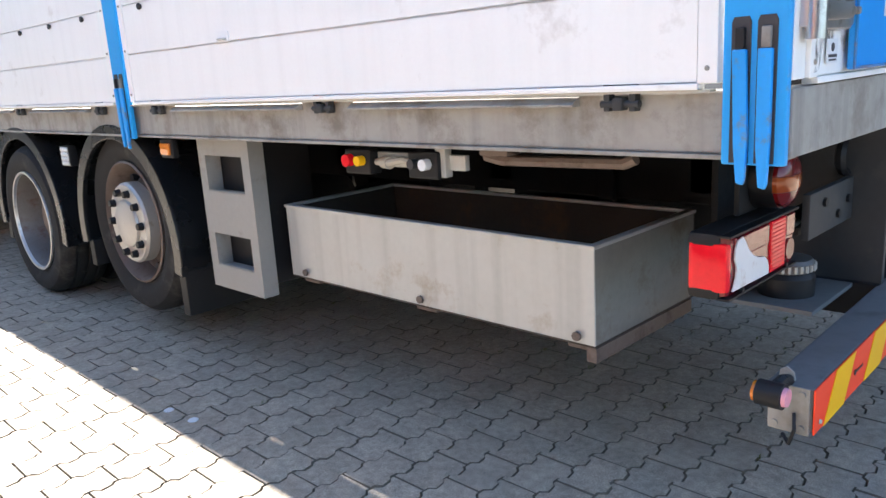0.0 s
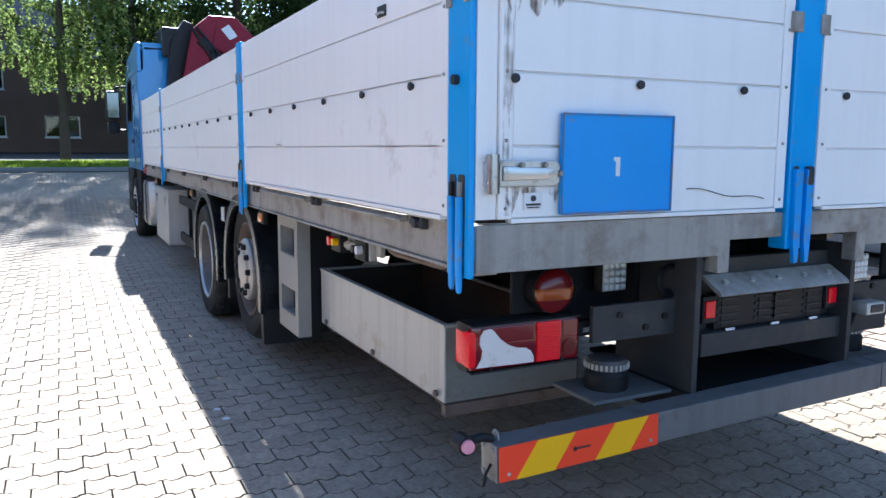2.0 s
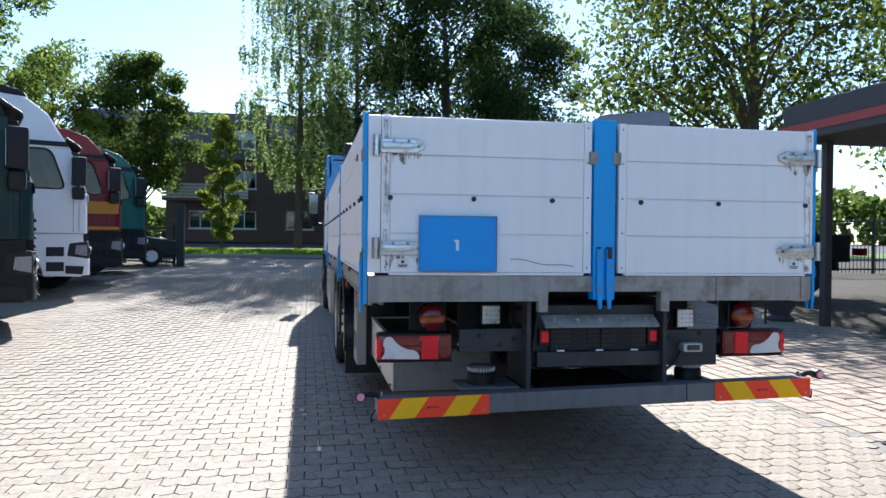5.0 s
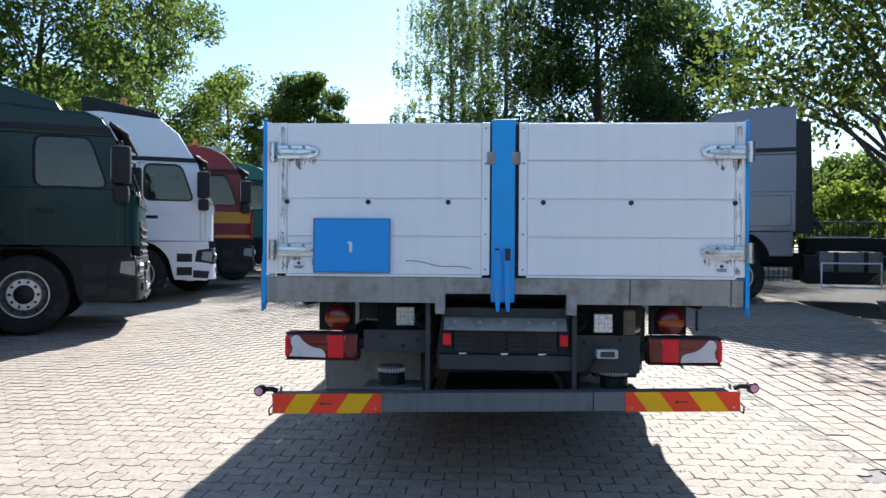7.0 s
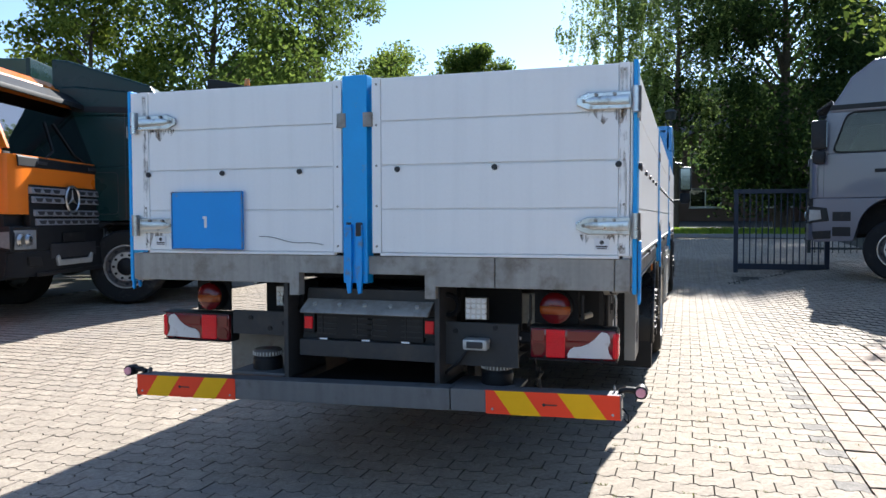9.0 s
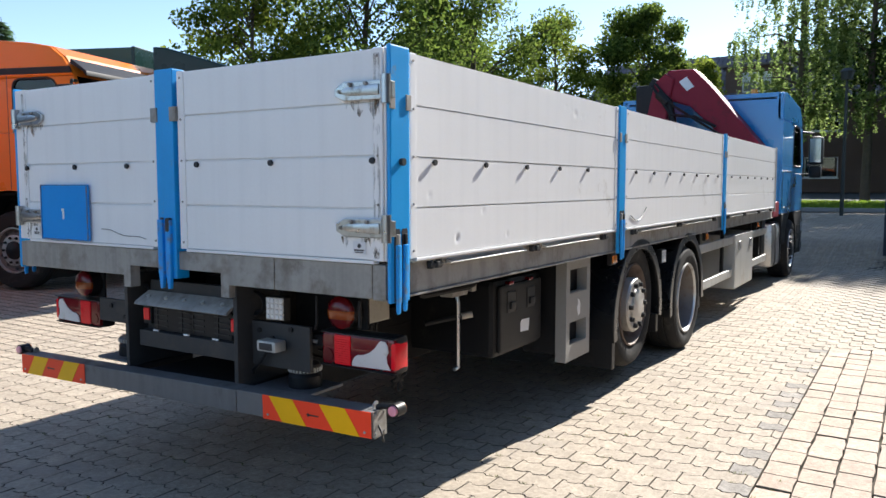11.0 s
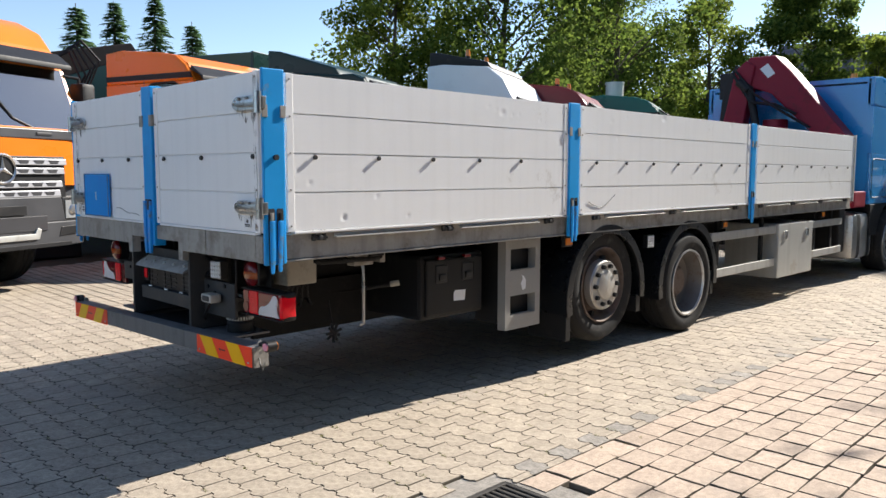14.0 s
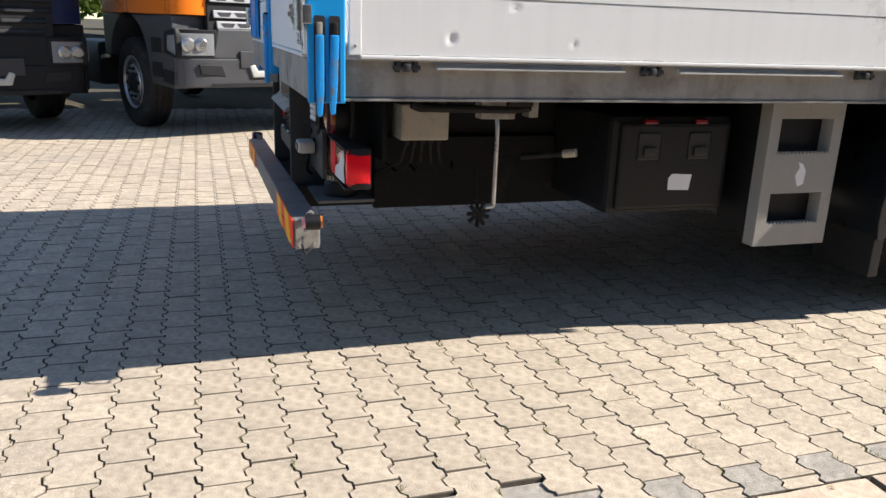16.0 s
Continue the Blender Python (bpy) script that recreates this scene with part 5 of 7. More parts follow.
# ---- cabs: drawn forwards along +x, the front axle over the origin ----
def cab(parent, m, paint, lower, height=3.0, rear=-0.85, wide=2.46, visor=True, beacon=False, spoiler=None, star=False, band=None, grille=None, lips=None, spoil=1.0, stripe=True):
    h = wide / 2
    base = thing_part("cab", parent, m)
    # shell: two side walls, roof, back wall and front, so that the windows open into a cabin
    prof = [(rear, 1.1), (1.30, 1.1), (1.38, 1.35), (1.36, 1.80), (1.06, 2.62), (0.92, 2.82), (0.55, height - 0.06), (rear + 0.1, height), (rear, height - 0.06)]
    for s in (-1, 1):
        bm = B()
        # door side with its window opening: strips round the hole
        y0, y1 = s * h, s * (h - 0.05)
        prism(bm, [(rear, 1.1), (1.24, 1.1), (1.24, 1.86), (rear, 1.86)], "y", y0, y1, 0.012)
        prism(bm, [(rear, 1.862), (0.10, 1.862), (0.10, 2.56), (rear, 2.56)], "y", y0, y1)
        prism(bm, [(1.02, 1.862), (1.335, 1.862), (1.08, 2.56), (0.78, 2.56)], "y", y0, y1)
        prism(bm, [(rear, 2.562), (1.08, 2.562), (0.92, 2.80), (0.72, 2.80 + 0.5 * (height - 2.8)), (0.38, height - 0.09), (rear + 0.35, height), (rear, height - 0.03)], "y", y0, y1 - s * 0.06, 0.03)
        part("cab_side", bm, paint, base)
        bm = B()
        prism(bm, [(0.10, 1.862), (1.02, 1.862), (0.78, 2.56), (0.10, 2.56)], "y", s * (h - 0.02), s * (h - 0.025))
        pane = part("side_window", bm, GLASS, base)
        pane.visible_shadow = False
        hole = [(0.10, 1.862), (1.02, 1.862), (0.78, 2.56), (0.10, 2.56)]
        for c, arc in zip(hole, rounded(hole, 0.13)):
            bm = B()
            for p, q in zip(arc, arc[1:]):
                prism(bm, [c, tuple(p), tuple(q)], "y", y0 - s * 0.001, y1)
            part("window_corner", bm, paint, base)
        bm = B()
        loop = [p for arc in rounded([(0.11, 1.872), (1.005, 1.872), (0.775, 2.55), (0.11, 2.55)], 0.13) for p in arc]
        rod(bm, [(p.x, s * (h - 0.008), p.y) for p in loop + loop[:2]], 0.017, 6)
        part("window_seal", bm, BLACK, base)
        bm = B()
        box(bm, 0.02, 0.028, s * h - 0.002, s * h + 0.002, 1.12, 2.6)
        part("door_seam", bm, INK, base)
        bm = B()
        box(bm, 1.12, 1.128, s * h - 0.002, s * h + 0.002, 1.12, 1.8)
        part("door_seam", bm, INK, base)
        bm = B()
        box(bm, 0.15, 0.36, s * (h + 0.012), s * (h - 0.004), 1.52, 1.58, 0.006)
        part("door_handle", bm, BLACK, base)
        if stripe:
            bm = B()
            prism(bm, [(rear + 0.01, 2.62), (1.055, 2.60), (1.02, 2.685), (rear + 0.01, 2.70)], "y", s * (h + 0.012), s * (h - 0.01), 0.005)
            part("roof_band", bm, BLACK, base)
        if rear < -0.9:
            bm = B()
            pts = [p for arc in rounded([(rear + 0.08, 1.2), (-0.08, 1.2), (-0.08, 1.78), (rear + 0.08, 1.78)], 0.06) for p in arc]
            rod(bm, [(p.x, s * h, p.y) for p in pts + pts[:2]], 0.005, 6)
            part("locker_seam", bm, INK, base)
        # mirror pair on its arms
        bm = B()
        box(bm, 1.06, 1.30, s * (h + 0.10), s * (h + 0.32), 1.92, 2.42, 0.05)
        box(bm, 1.08, 1.28, s * (h + 0.11), s * (h + 0.30), 1.68, 1.90, 0.05)
        rod(bm, [(1.1, s * (h - 0.02), 2.50), (1.18, s * (h + 0.15), 2.48), (1.18, s * (h + 0.2), 1.75), (1.15, s * (h - 0.02), 1.74)], 0.02)
        mi = part("door_mirror", bm, BLACK, base, "tall black door mirror")
        bm = B()
        box(bm, 1.056, 1.062, s * (h + 0.125), s * (h + 0.295), 1.96, 2.38, 0.0)
        part("mirror_glass", bm, MIRROR, mi)
        # wheel arch and steps
        bm = B()
        arc = [math.radians(a) for a in range(8, 173, 6)]
        pts = [(0.60 * math.cos(a), 0.52 + 0.58 * math.sin(a)) for a in arc]
        prism(bm, [(1.28, 1.095), (rear + 0.05, 1.095), (rear + 0.05, 0.62)] + [pts[-1]] + pts[::-1][1:] + [(0.66, 0.36), (1.26, 0.34), (1.30, 0.6), (1.29, 0.95)], "y", s * (h + 0.01), s * (h - 0.42), 0.012)
        part("wheel_arch", bm, lower, base)
        bm = B()
        box(bm, 0.70, 0.98, s * (h + 0.004), s * (h + 0.014), 0.44, 0.60, 0.004)
        box(bm, 0.70, 0.98, s * (h + 0.004), s * (h + 0.014), 0.70, 0.86, 0.004)
        part("step_recess", bm, BLACK, base)
        bm = B()
        prism(bm, [(1.02, 0.70), (1.36, 0.655), (1.365, 0.88), (1.34, 0.97), (1.06, 0.93)], "y", s * (h + 0.014), s * (h - 0.30), 0.02)
        prism(bm, [(1.33, s * (h - 0.01)), (1.392, s * (h - 0.11)), (1.425, s * (h - 0.42)), (1.39, s * (h - 0.42)), (1.31, s * (h - 0.10))], "z", 0.655, 0.955, 0.01)
        hl = part("headlamp", bm, BLACK, base)
        bm = B()
        prism(bm, [(1.345, s * (h - 0.02)), (1.399, s * (h - 0.12)), (1.432, s * (h - 0.38)), (1.415, s * (h - 0.38)), (1.33, s * (h - 0.10))], "z", 0.69, 0.915, 0.004)
        prism(bm, [(1.15, 0.74), (1.345, 0.70), (1.345, 0.90), (1.17, 0.89)], "y", s * (h + 0.014), s * (h + 0.020))
        part("headlamp_lens", bm, HEADLENS, hl, "clear headlamp lens")
        for dy in (0.11, 0.25):
            bm = B()
            cyl(bm, (1.39 + dy * 0.1, s * (h - dy), 0.80), (1.417 + dy * 0.1, s * (h - dy), 0.80), 0.075, 0.05, 20)
            part("headlamp_bulb", bm, CHROME, hl)
    ins = h - 0.05
    bm = B()
    prism(bm, [(0.93, 2.805), (0.73, 2.80 + 0.5 * (height - 2.8)), (0.385, height - 0.088), (rear + 0.35, height + 0.003), (rear, height - 0.03), (rear, height - 0.10), (0.34, height - 0.17), (0.66, 2.74 + 0.45 * (height - 2.8)), (0.86, 2.74)], "y", -ins, ins)
    box(bm, rear, rear + 0.05, -ins, ins, 1.1, height - 0.13)
    plan = [(1.20, -h), (1.25, -h), (1.31, -h + 0.03), (1.355, -h + 0.10), (1.375, -h + 0.24), (1.385, 0.0), (1.375, h - 0.24), (1.355, h - 0.10), (1.31, h - 0.03), (1.25, h), (1.20, h)]
    prism(bm, plan, "z", 1.1, 1.80, 0.008)
    prism(bm, [(1.085, 2.56), (0.92, 2.83), (0.84, 2.78), (1.0, 2.56)], "y", -ins, ins)
    part("cab_shell", bm, paint, base)
    bm = B()
    prism(bm, [(1.355, 1.80), (1.082, 2.56), (1.07, 2.555), (1.343, 1.795)], "y", -ins, ins)
    ws = part("windscreen", bm, WINDSCREEN, base)
    ws.visible_shadow = False
    # added dark liner that blocks the light showing through under the cab
    bm = B()
    box(bm, rear + 0.1, 1.2, -0.80, 0.80, 0.48, 1.04, 0.01)
    part("under_cab_liner", bm, CHASSIS, base)
    bm = B()
    box(bm, rear + 0.1, 1.2, -ins, ins, 1.05, 1.12)
    for y in (-0.75, 0.45):
        box(bm, -0.3, 0.2, y, y + 0.5, 1.35, 1.6, 0.04)
        box(bm, -0.38, -0.25, y, y + 0.5, 1.55, 2.25, 0.05)
    box(bm, 0.95, 1.26, -ins, ins, 1.5, 1.84, 0.04)
    part("cabin_fittings", bm, CHASSIS, base)
    if visor:
        bm = B()
        prism(bm, [(1.02, 2.78), (1.25, 2.62), (1.26, 2.56), (1.24, 2.555), (1.20, 2.62), (1.0, 2.72)], "y", -h + 0.02, h - 0.02, 0.01)
        part("sun_visor", bm, BLACK, base)
    for s in (-1, 1):
        bm = B()
        rod(bm, [(1.37, s * 0.5, 1.79), (1.33, s * 0.25, 1.90), (1.20, s * 0.1 - 0.1, 2.28)], 0.012)
        part("wiper", bm, BLACK, base)
    bm = B()
    prism(bm, [(1.375, 1.66), (1.392, 1.67), (1.388, 1.775), (1.365, 1.80)], "y", -h + 0.12, h - 0.12, 0.006)
    part("cowl_panel", bm, lower, base)
    for s in (-1, 1):
        bm = B()
        box(bm, 1.385, 1.402, s * 0.62 - 0.11, s * 0.62 + 0.11, 1.705, 1.745, 0.008)
        part("cowl_grip", bm, INK, base)
    # front: grille bars, bumper
    gm = grille or BLACK
    bm = B()
    box(bm, 1.30, 1.393, -0.90, 0.90, 0.94, 1.455, 0.012)
    part("grille_back", bm, BLACK, base)
    for i, z in enumerate((0.965, 1.075, 1.235, 1.345) if grille else (0.99, 1.098, 1.206, 1.314)):
        bm = B()
        wide_bar = 0.80 + 0.035 * i
        tall = 0.088 if grille else 0.052
        prism(bm, [(1.37, z), (1.425, z + 0.006), (1.412, z + tall - 0.008), (1.37, z + tall)], "y", -wide_bar, wide_bar, 0.006)
        bar = part("grille_bar", bm, gm, base)
        if grille:
            for k in range(8):
                y = -wide_bar + 0.05 + k * (2 * wide_bar - 0.1) / 8
                if abs(y + 0.09) > 0.2 or i < 2:
                    bm = B()
                    prism(bm, [(y + 0.025, z + 0.018), (y + 0.13, z + 0.018), (y + 0.155, z + 0.062), (y, z + 0.062)], "x", 1.40, 1.4235)
                    part("grille_slot", bm, INK, bar)
    if star:
        bm = B()
        lathe(bm, [(0.148, 0.0), (0.163, 0.014), (0.18, 0.0), (0.163, -0.01), (0.148, 0.0)], 32, pose(1.435, 0, 1.30, 0, 0, -90))
        for i in range(3):
            a = math.radians(90 + 120 * i)
            d = Vector((0, math.cos(a), math.sin(a)))
            q = Vector((0, -math.sin(a), math.cos(a)))
            o = Vector((1.435, 0, 1.30))
            tip, l, r, top = o + 0.155 * d, o + 0.028 * q, o - 0.028 * q, o + Vector((0.014, 0, 0))
            vs = [bm.verts.new(p) for p in (tip, l, r, top)]
            for f in ((0, 1, 3), (0, 3, 2), (0, 2, 1)):
                bm.faces.new([vs[j] for j in f])
        part("round_emblem", bm, CHROME, base, "round chrome emblem")
        bm = B()
        cyl(bm, (1.40, 0, 1.30), (1.428, 0, 1.30), 0.17, seg=32)
        part("emblem_back", bm, BLACK, base)
    bm = B()
    plan = [(1.15, -h), (1.27, -h), (1.36, -h + 0.05), (1.41, -h + 0.16), (1.435, -h + 0.4), (1.445, 0.0), (1.435, h - 0.4), (1.41, h - 0.16), (1.36, h - 0.05), (1.27, h), (1.15, h)]
    prism(bm, plan, "z", 0.36, 0.66, 0.015)
    prism(bm, [(-0.86, 0.66), (0.86, 0.66), (0.80, 0.97), (-0.80, 0.97)], "x", 1.2, 1.425, 0.015)
    bump = part("front_bumper", bm, lower, base)
    bm = B()
    box(bm, 1.43, 1.452, -0.56, 0.56, 0.56, 0.74, 0.006)
    part("air_intake", bm, INK, bump)
    for s in (-1, 1):
        bm = B()
        prism(bm, [(s * (h - 0.50), 0.47), (s * (h - 0.22), 0.50), (s * (h - 0.20), 0.60), (s * (h - 0.46), 0.59)], "x", 1.38, 1.442, 0.006)
        part("fog_lamp", bm, BLACK, bump)
        bm = B()
        prism(bm, [(1.0, 0.40), (1.27, 0.38), (1.30, 0.52), (1.0, 0.54)], "y", s * (h + 0.011), s * (h + 0.02), 0.004)
        part("corner_guard", bm, BLACK, bump)
    bm = B()
    prism(bm, [(1.446, -0.9), (1.46, -0.9), (1.47, 0.0), (1.46, 0.9), (1.446, 0.9), (1.452, 0.0)], "z", 0.355, 0.405, 0.004)
    part("bumper_lip", bm, BLACK, bump)
    bm = B()
    prism(bm, [(-0.42, 0.46), (0.42, 0.46), (0.46, 0.58), (0.40, 0.60), (0.36, 0.53), (-0.36, 0.53), (-0.40, 0.60), (-0.46, 0.58)], "x", 1.42, 1.47, 0.012)
    part("bumper_step", bm, lips or GALV, bump)
    bm = B()
    box(bm, 1.437, 1.455, -0.27, 0.27, 0.76, 0.87, 0.004)
    ph = part("plate_holder", bm, BLACK, bump)
    if band:
        for (za, zb, mt) in band:
            for s in (-1, 1):
                bm = B()
                prism(bm, [(rear + 0.02, za), (1.30, za + 0.02), (1.30, zb), (rear + 0.02, zb)], "y", s * (h + 0.001), s * (h + 0.005))
                part("painted_band", bm, mt, base)
    if spoiler is not None:
        bm = B()
        prism(bm, [(rear + 0.02, height - 0.05), (0.45, height - 0.12), (0.35, height + 0.05 * spoil), (rear + 0.25, height + 0.58 * spoil), (rear + 0.02, height + 0.62 * spoil)], "y", -h + 0.08, h - 0.08, 0.03)
        part("roof_spoiler", bm, spoiler, base)
    if beacon:
        bx, bz = (-0.3, height + 0.18) if spoiler is not None else (0.1, height - 0.03)
        for y in (-0.6, 0.6):
            bm = B()
            cyl(bm, (bx, y, bz), (bx, y, bz + 0.06), 0.06, seg=14)
            bc = part("beacon_foot", bm, BLACK, base)
            bm = B()
            cyl(bm, (bx, y, bz + 0.06), (bx, y, bz + 0.20), 0.06, 0.045, 14)
            part("beacon_dome", bm, AMBER, bc, "amber beacon dome")
    return base


def thing_part(name, parent, m):
    """The cab's inner floor, under which its pieces hang."""
    bm = B()
    box(bm, -0.6, 1.1, -0.9, 0.9, 0.98, 1.045, 0.01)
    return part(name, bm, CHASSIS, parent, m=m)


CABBLUE = mat("blue_cab_paint", (0.012, 0.25, 0.62), 0.3, 0, 0.07, 2, 60, 0.02, coat=0.4)
cab(truck, pose(-10.8, 0, 0.0, 0, 0, 180) @ Matrix.Diagonal((1, 1, 0.94, 1)), CABBLUE, CHASSIS, 3.02, -1.0, 2.42, beacon=True, stripe=False)


def lorry(name, label, x, y, heading, paint, lower, group, wheel="front", chassis=5.0, lift=0.06, **kw):
    """A parked lorry; heading in degrees about z, 0 facing +x."""
    t = thing(name, pose(x, y, rise(x, y), 0, 0, heading), label, "truck", group)
    r0 = 0.52
    cab(t, pose(0, 0, lift), paint, lower, **kw)
    for s in (-1, 1):
        wheel_parts(t, pose(0, s * 1.07, r0), wheel, r0, s)
        wheel_parts(t, pose(-3.7, s * 1.07, r0), "deep", r0, s)
    bm = B()
    for yy in (-0.42, 0.35):
        box(bm, -chassis, 1.1, yy, yy + 0.07, 0.70, 0.98)
    cyl(bm, (0, -0.95, 0.5), (0, 0.95, 0.5), 0.07)
    cyl(bm, (-3.7, -0.95, 0.5), (-3.7, 0.95, 0.5), 0.07)
    part("chassis_frame", bm, CHASSIS, t)
    for s in (-1, 1):
        bm = B()
        box(bm, -2.6, -1.2, s * 1.18, s * 0.55, 0.40, 0.95, 0.06)
        part("fuel_tank", bm, DARKPLASTIC, t)
        bm = B()
        arc = [math.radians(a) for a in range(0, 181, 10)]
        prism(bm, [(-3.7 + 0.62 * math.cos(a), 0.52 + 0.62 * math.sin(a)) for a in arc] + [(-3.7 + 0.58 * math.cos(a), 0.52 + 0.58 * math.sin(a)) for a in arc[::-1]], "y", s * 0.8, s * 1.22)
        part("mudguard", bm, GUARD, t)
    return t


def paint(name, c, rough=0.3):
    return mat(name, c, rough, 0, 0.06, 2, 60, 0.02, coat=0.05, spec=0.25)


ORANGEPAINT = paint("orange_lorry_paint", (0.78, 0.19, 0.015))
GREENPAINT = paint("dark_green_lorry_paint", (0.004, 0.026, 0.025))
WHITEPAINT = paint("white_lorry_paint", (0.76, 0.77, 0.80))
REDPAINT = paint("dark_red_lorry_paint", (0.17, 0.012, 0.018))
OCHRE = paint("ochre_band_paint", (0.55, 0.25, 0.02))
TEALPAINT = paint("teal_lorry_paint", (0.008, 0.13, 0.10))
SILVER = mat("silver_lorry_paint", (0.135, 0.135, 0.165), 0.36, 0.3, 0.05, 2, 80, 0.02, coat=0.4)
GREYPLASTIC = mat("grey_grille_plastic", (0.30, 0.30, 0.32), 0.36, 0.2, 0.08, 4, 60, 0.04)
MIDPLASTIC = mat("slate_bumper_plastic", (0.06, 0.061, 0.067), 0.38, 0.1, 0.1, 4, 60, 0.04, (0.07, 0.066, 0.06), 0.15, 3)
DARKPLASTIC = mat("dark_grey_bumper_plastic", (0.014, 0.015, 0.017), 0.55, 0.0, 0.1, 4, 60, 0.04, spec=0.2)
BLUEDARK = paint("dark_blue_lorry_paint", (0.012, 0.022, 0.07))
CURTAIN = mat("dark_green_tarpaulin", (0.02, 0.075, 0.055), 0.55, 0, 0.12, 1.5, 40, 0.06)
ROW = "lorries parked in a row"


def near_hub(hx, hy, heading, side):
    """The axle's middle, from the hub of the wheel on one side."""
    a = radians(heading)
    return hx - side * 1.2 * -math.sin(a), hy - side * 1.2 * math.cos(a)


HEAD = 100
for nm, lab, hx, hy, hd, pm, lw, kw in (
        ("orange_lorry", "orange lorry cab with a grey louvred grille and round emblem", 1.07, -6.0, 114, ORANGEPAINT, MIDPLASTIC, dict(height=3.3, lift=0.2, star=True, grille=GREYPLASTIC)),
        ("orange_lorry", "orange lorry with a chrome sun visor over its windscreen", -3.2, -7.2, 106, ORANGEPAINT, DARKPLASTIC, dict(height=3.1, lift=0.2, star=True, grille=GREYPLASTIC)),
        ("dark_green_lorry", "dark green lorry tractor with a roof spoiler", -5.6, -6.05, 112, GREENPAINT, DARKPLASTIC, dict(height=2.98, spoiler=GREENPAINT, rear=-1.0, spoil=0.62)),
        ("white_lorry", "white lorry tractor with an amber beacon", -10.0, -6.6, 112, WHITEPAINT, WHITEPAINT, dict(height=3.5, beacon=True, rear=-1.0, spoiler=BLACK, spoil=0.45)),
        ("red_and_ochre_lorry", "dark red lorry with ochre bands and an amber beacon", -12.7, -6.65, 112, REDPAINT, DARKPLASTIC, dict(height=3.25, beacon=True, band=((1.45, 1.72, OCHRE), (1.12, 1.2, OCHRE)))),
        ("teal_lorry", "teal green lorry with a lowered roof", -16.4, -6.9, 112, TEALPAINT, DARKPLASTIC, dict(height=3.2)),
        ("dark_blue_lorry", "dark blue lorry with a black lower bumper", 4.3, -6.0, 114, BLUEDARK, DARKPLASTIC, dict(height=3.0))):
    cx, cy = near_hub(hx, hy, hd, -1)
    parked = lorry(nm, lab, cx, cy, hd, pm, lw, ROW, **kw)
    if pm is GREENPAINT:
        bm = B()
        box(bm, -6.2, -1.25, -1.2, 1.2, 1.05, 3.42, 0.03)
        body = part("box_body", bm, CURTAIN, parked, "dark green box body")
        for x in (-1.27, -3.7, -6.18):
            bm = B()
            box(bm, x - 0.03, x + 0.03, -1.208, 1.208, 1.04, 3.428, 0.01)
            part("body_frame", bm, GREENPAINT, body)
    if pm is TEALPAINT:
        bm = B()
        lathe(bm, [(0.001, -3.1), (0.26, -3.1), (0.26, -3.62), (0.28, -3.62), (0.28, -3.68), (0.001, -3.70)], 24, pose(-0.5, 0.5, 0.1, -90, 0, 0))
        part("air_filter", bm, GALV, parked, "silver round air filter housing")
cx, cy = near_hub(-11.1, 4.82, -105, 1)
silver = lorry("silver_tractor", "silver lorry tractor with a bare rear chassis", cx, cy, -105, SILVER, SILVER, "", rear=-1.05, height=3.5, wheel="front", lift=0.3)
for s in (-1, 1):
    bm = B()
    prism(bm, [(-1.04, 1.35), (-1.04, 3.55), (-1.30, 3.45), (-1.36, 1.35)], "y", s * 1.22, s * 1.18, 0.01)
    part("side_deflector", bm, BLACK, silver)
    bm = B()
    box(bm, -2.55, -1.45, s * 1.2, s * 0.62, 0.62, 1.02, 0.07)
    tank = part("fuel_tank", bm, DISH, silver, "dull aluminium fuel tank with two straps")
    for x in (-2.25, -1.75):
        bm = B()
        box(bm, x - 0.03, x + 0.03, s * 1.207, s * 0.615, 0.614, 1.026, 0.07)
        part("strap", bm, BLACK, tank)
    bm = B()
    rod(bm, [(-2.5, s * 1.225, 0.35), (-1.5, s * 1.225, 0.35), (-1.5, s * 1.225, 0.80), (-2.5, s * 1.225, 0.80), (-2.5, s * 1.225, 0.35)], 0.016, 6)
    part("step_frame", bm, WHITEFRAME, silver)
    bm = B()
    box(bm, -5.05, -4.98, s * 0.55, s * 1.1, 0.85, 1.0, 0.01)
    part("tail_lamp", bm, REDLENS, silver)
for s in (-1, 1):
    bm = B()
    arc = [math.radians(a) for a in range(-5, 186, 10)]
    prism(bm, [(-3.7 + 0.74 * math.cos(a), 0.60 + 0.74 * math.sin(a)) for a in arc] + [(-3.7 + 0.69 * math.cos(a), 0.60 + 0.69 * math.sin(a)) for a in arc[::-1]], "y", s * 0.6, s * 1.24)
    part("wheel_cover", bm, BLACK, silver)
bm = B()
box(bm, -5.0, -1.3, -0.44, 0.44, 0.98, 1.28, 0.02)
part("upper_chassis", bm, CHASSIS, silver)
bm = B()
prism(bm, [(-3.1, 1.34), (-3.3, 1.44), (-3.9, 1.44), (-4.35, 1.32), (-4.3, 1.27), (-3.1, 1.27)], "y", -0.45, 0.45, 0.02)
part("fifth_wheel", bm, CHASSIS, silver, "greasy black fifth wheel plate")
bm = B()
box(bm, -2.5, -1.4, -0.40, 0.40, 1.282, 1.31)
part("walkway_plate", bm, CHEQUER, silver)
bm = B()
for k in range(3):
    rod(bm, [(-1.15, -0.2 + 0.2 * k, 2.2), (-1.5, -0.2 + 0.2 * k, 1.7 - 0.1 * k), (-1.9, -0.1 + 0.1 * k, 1.25), (-1.6, 0.1 * k, 1.1)], 0.018, 6)
part("air_line", bm, BLACK, silver)

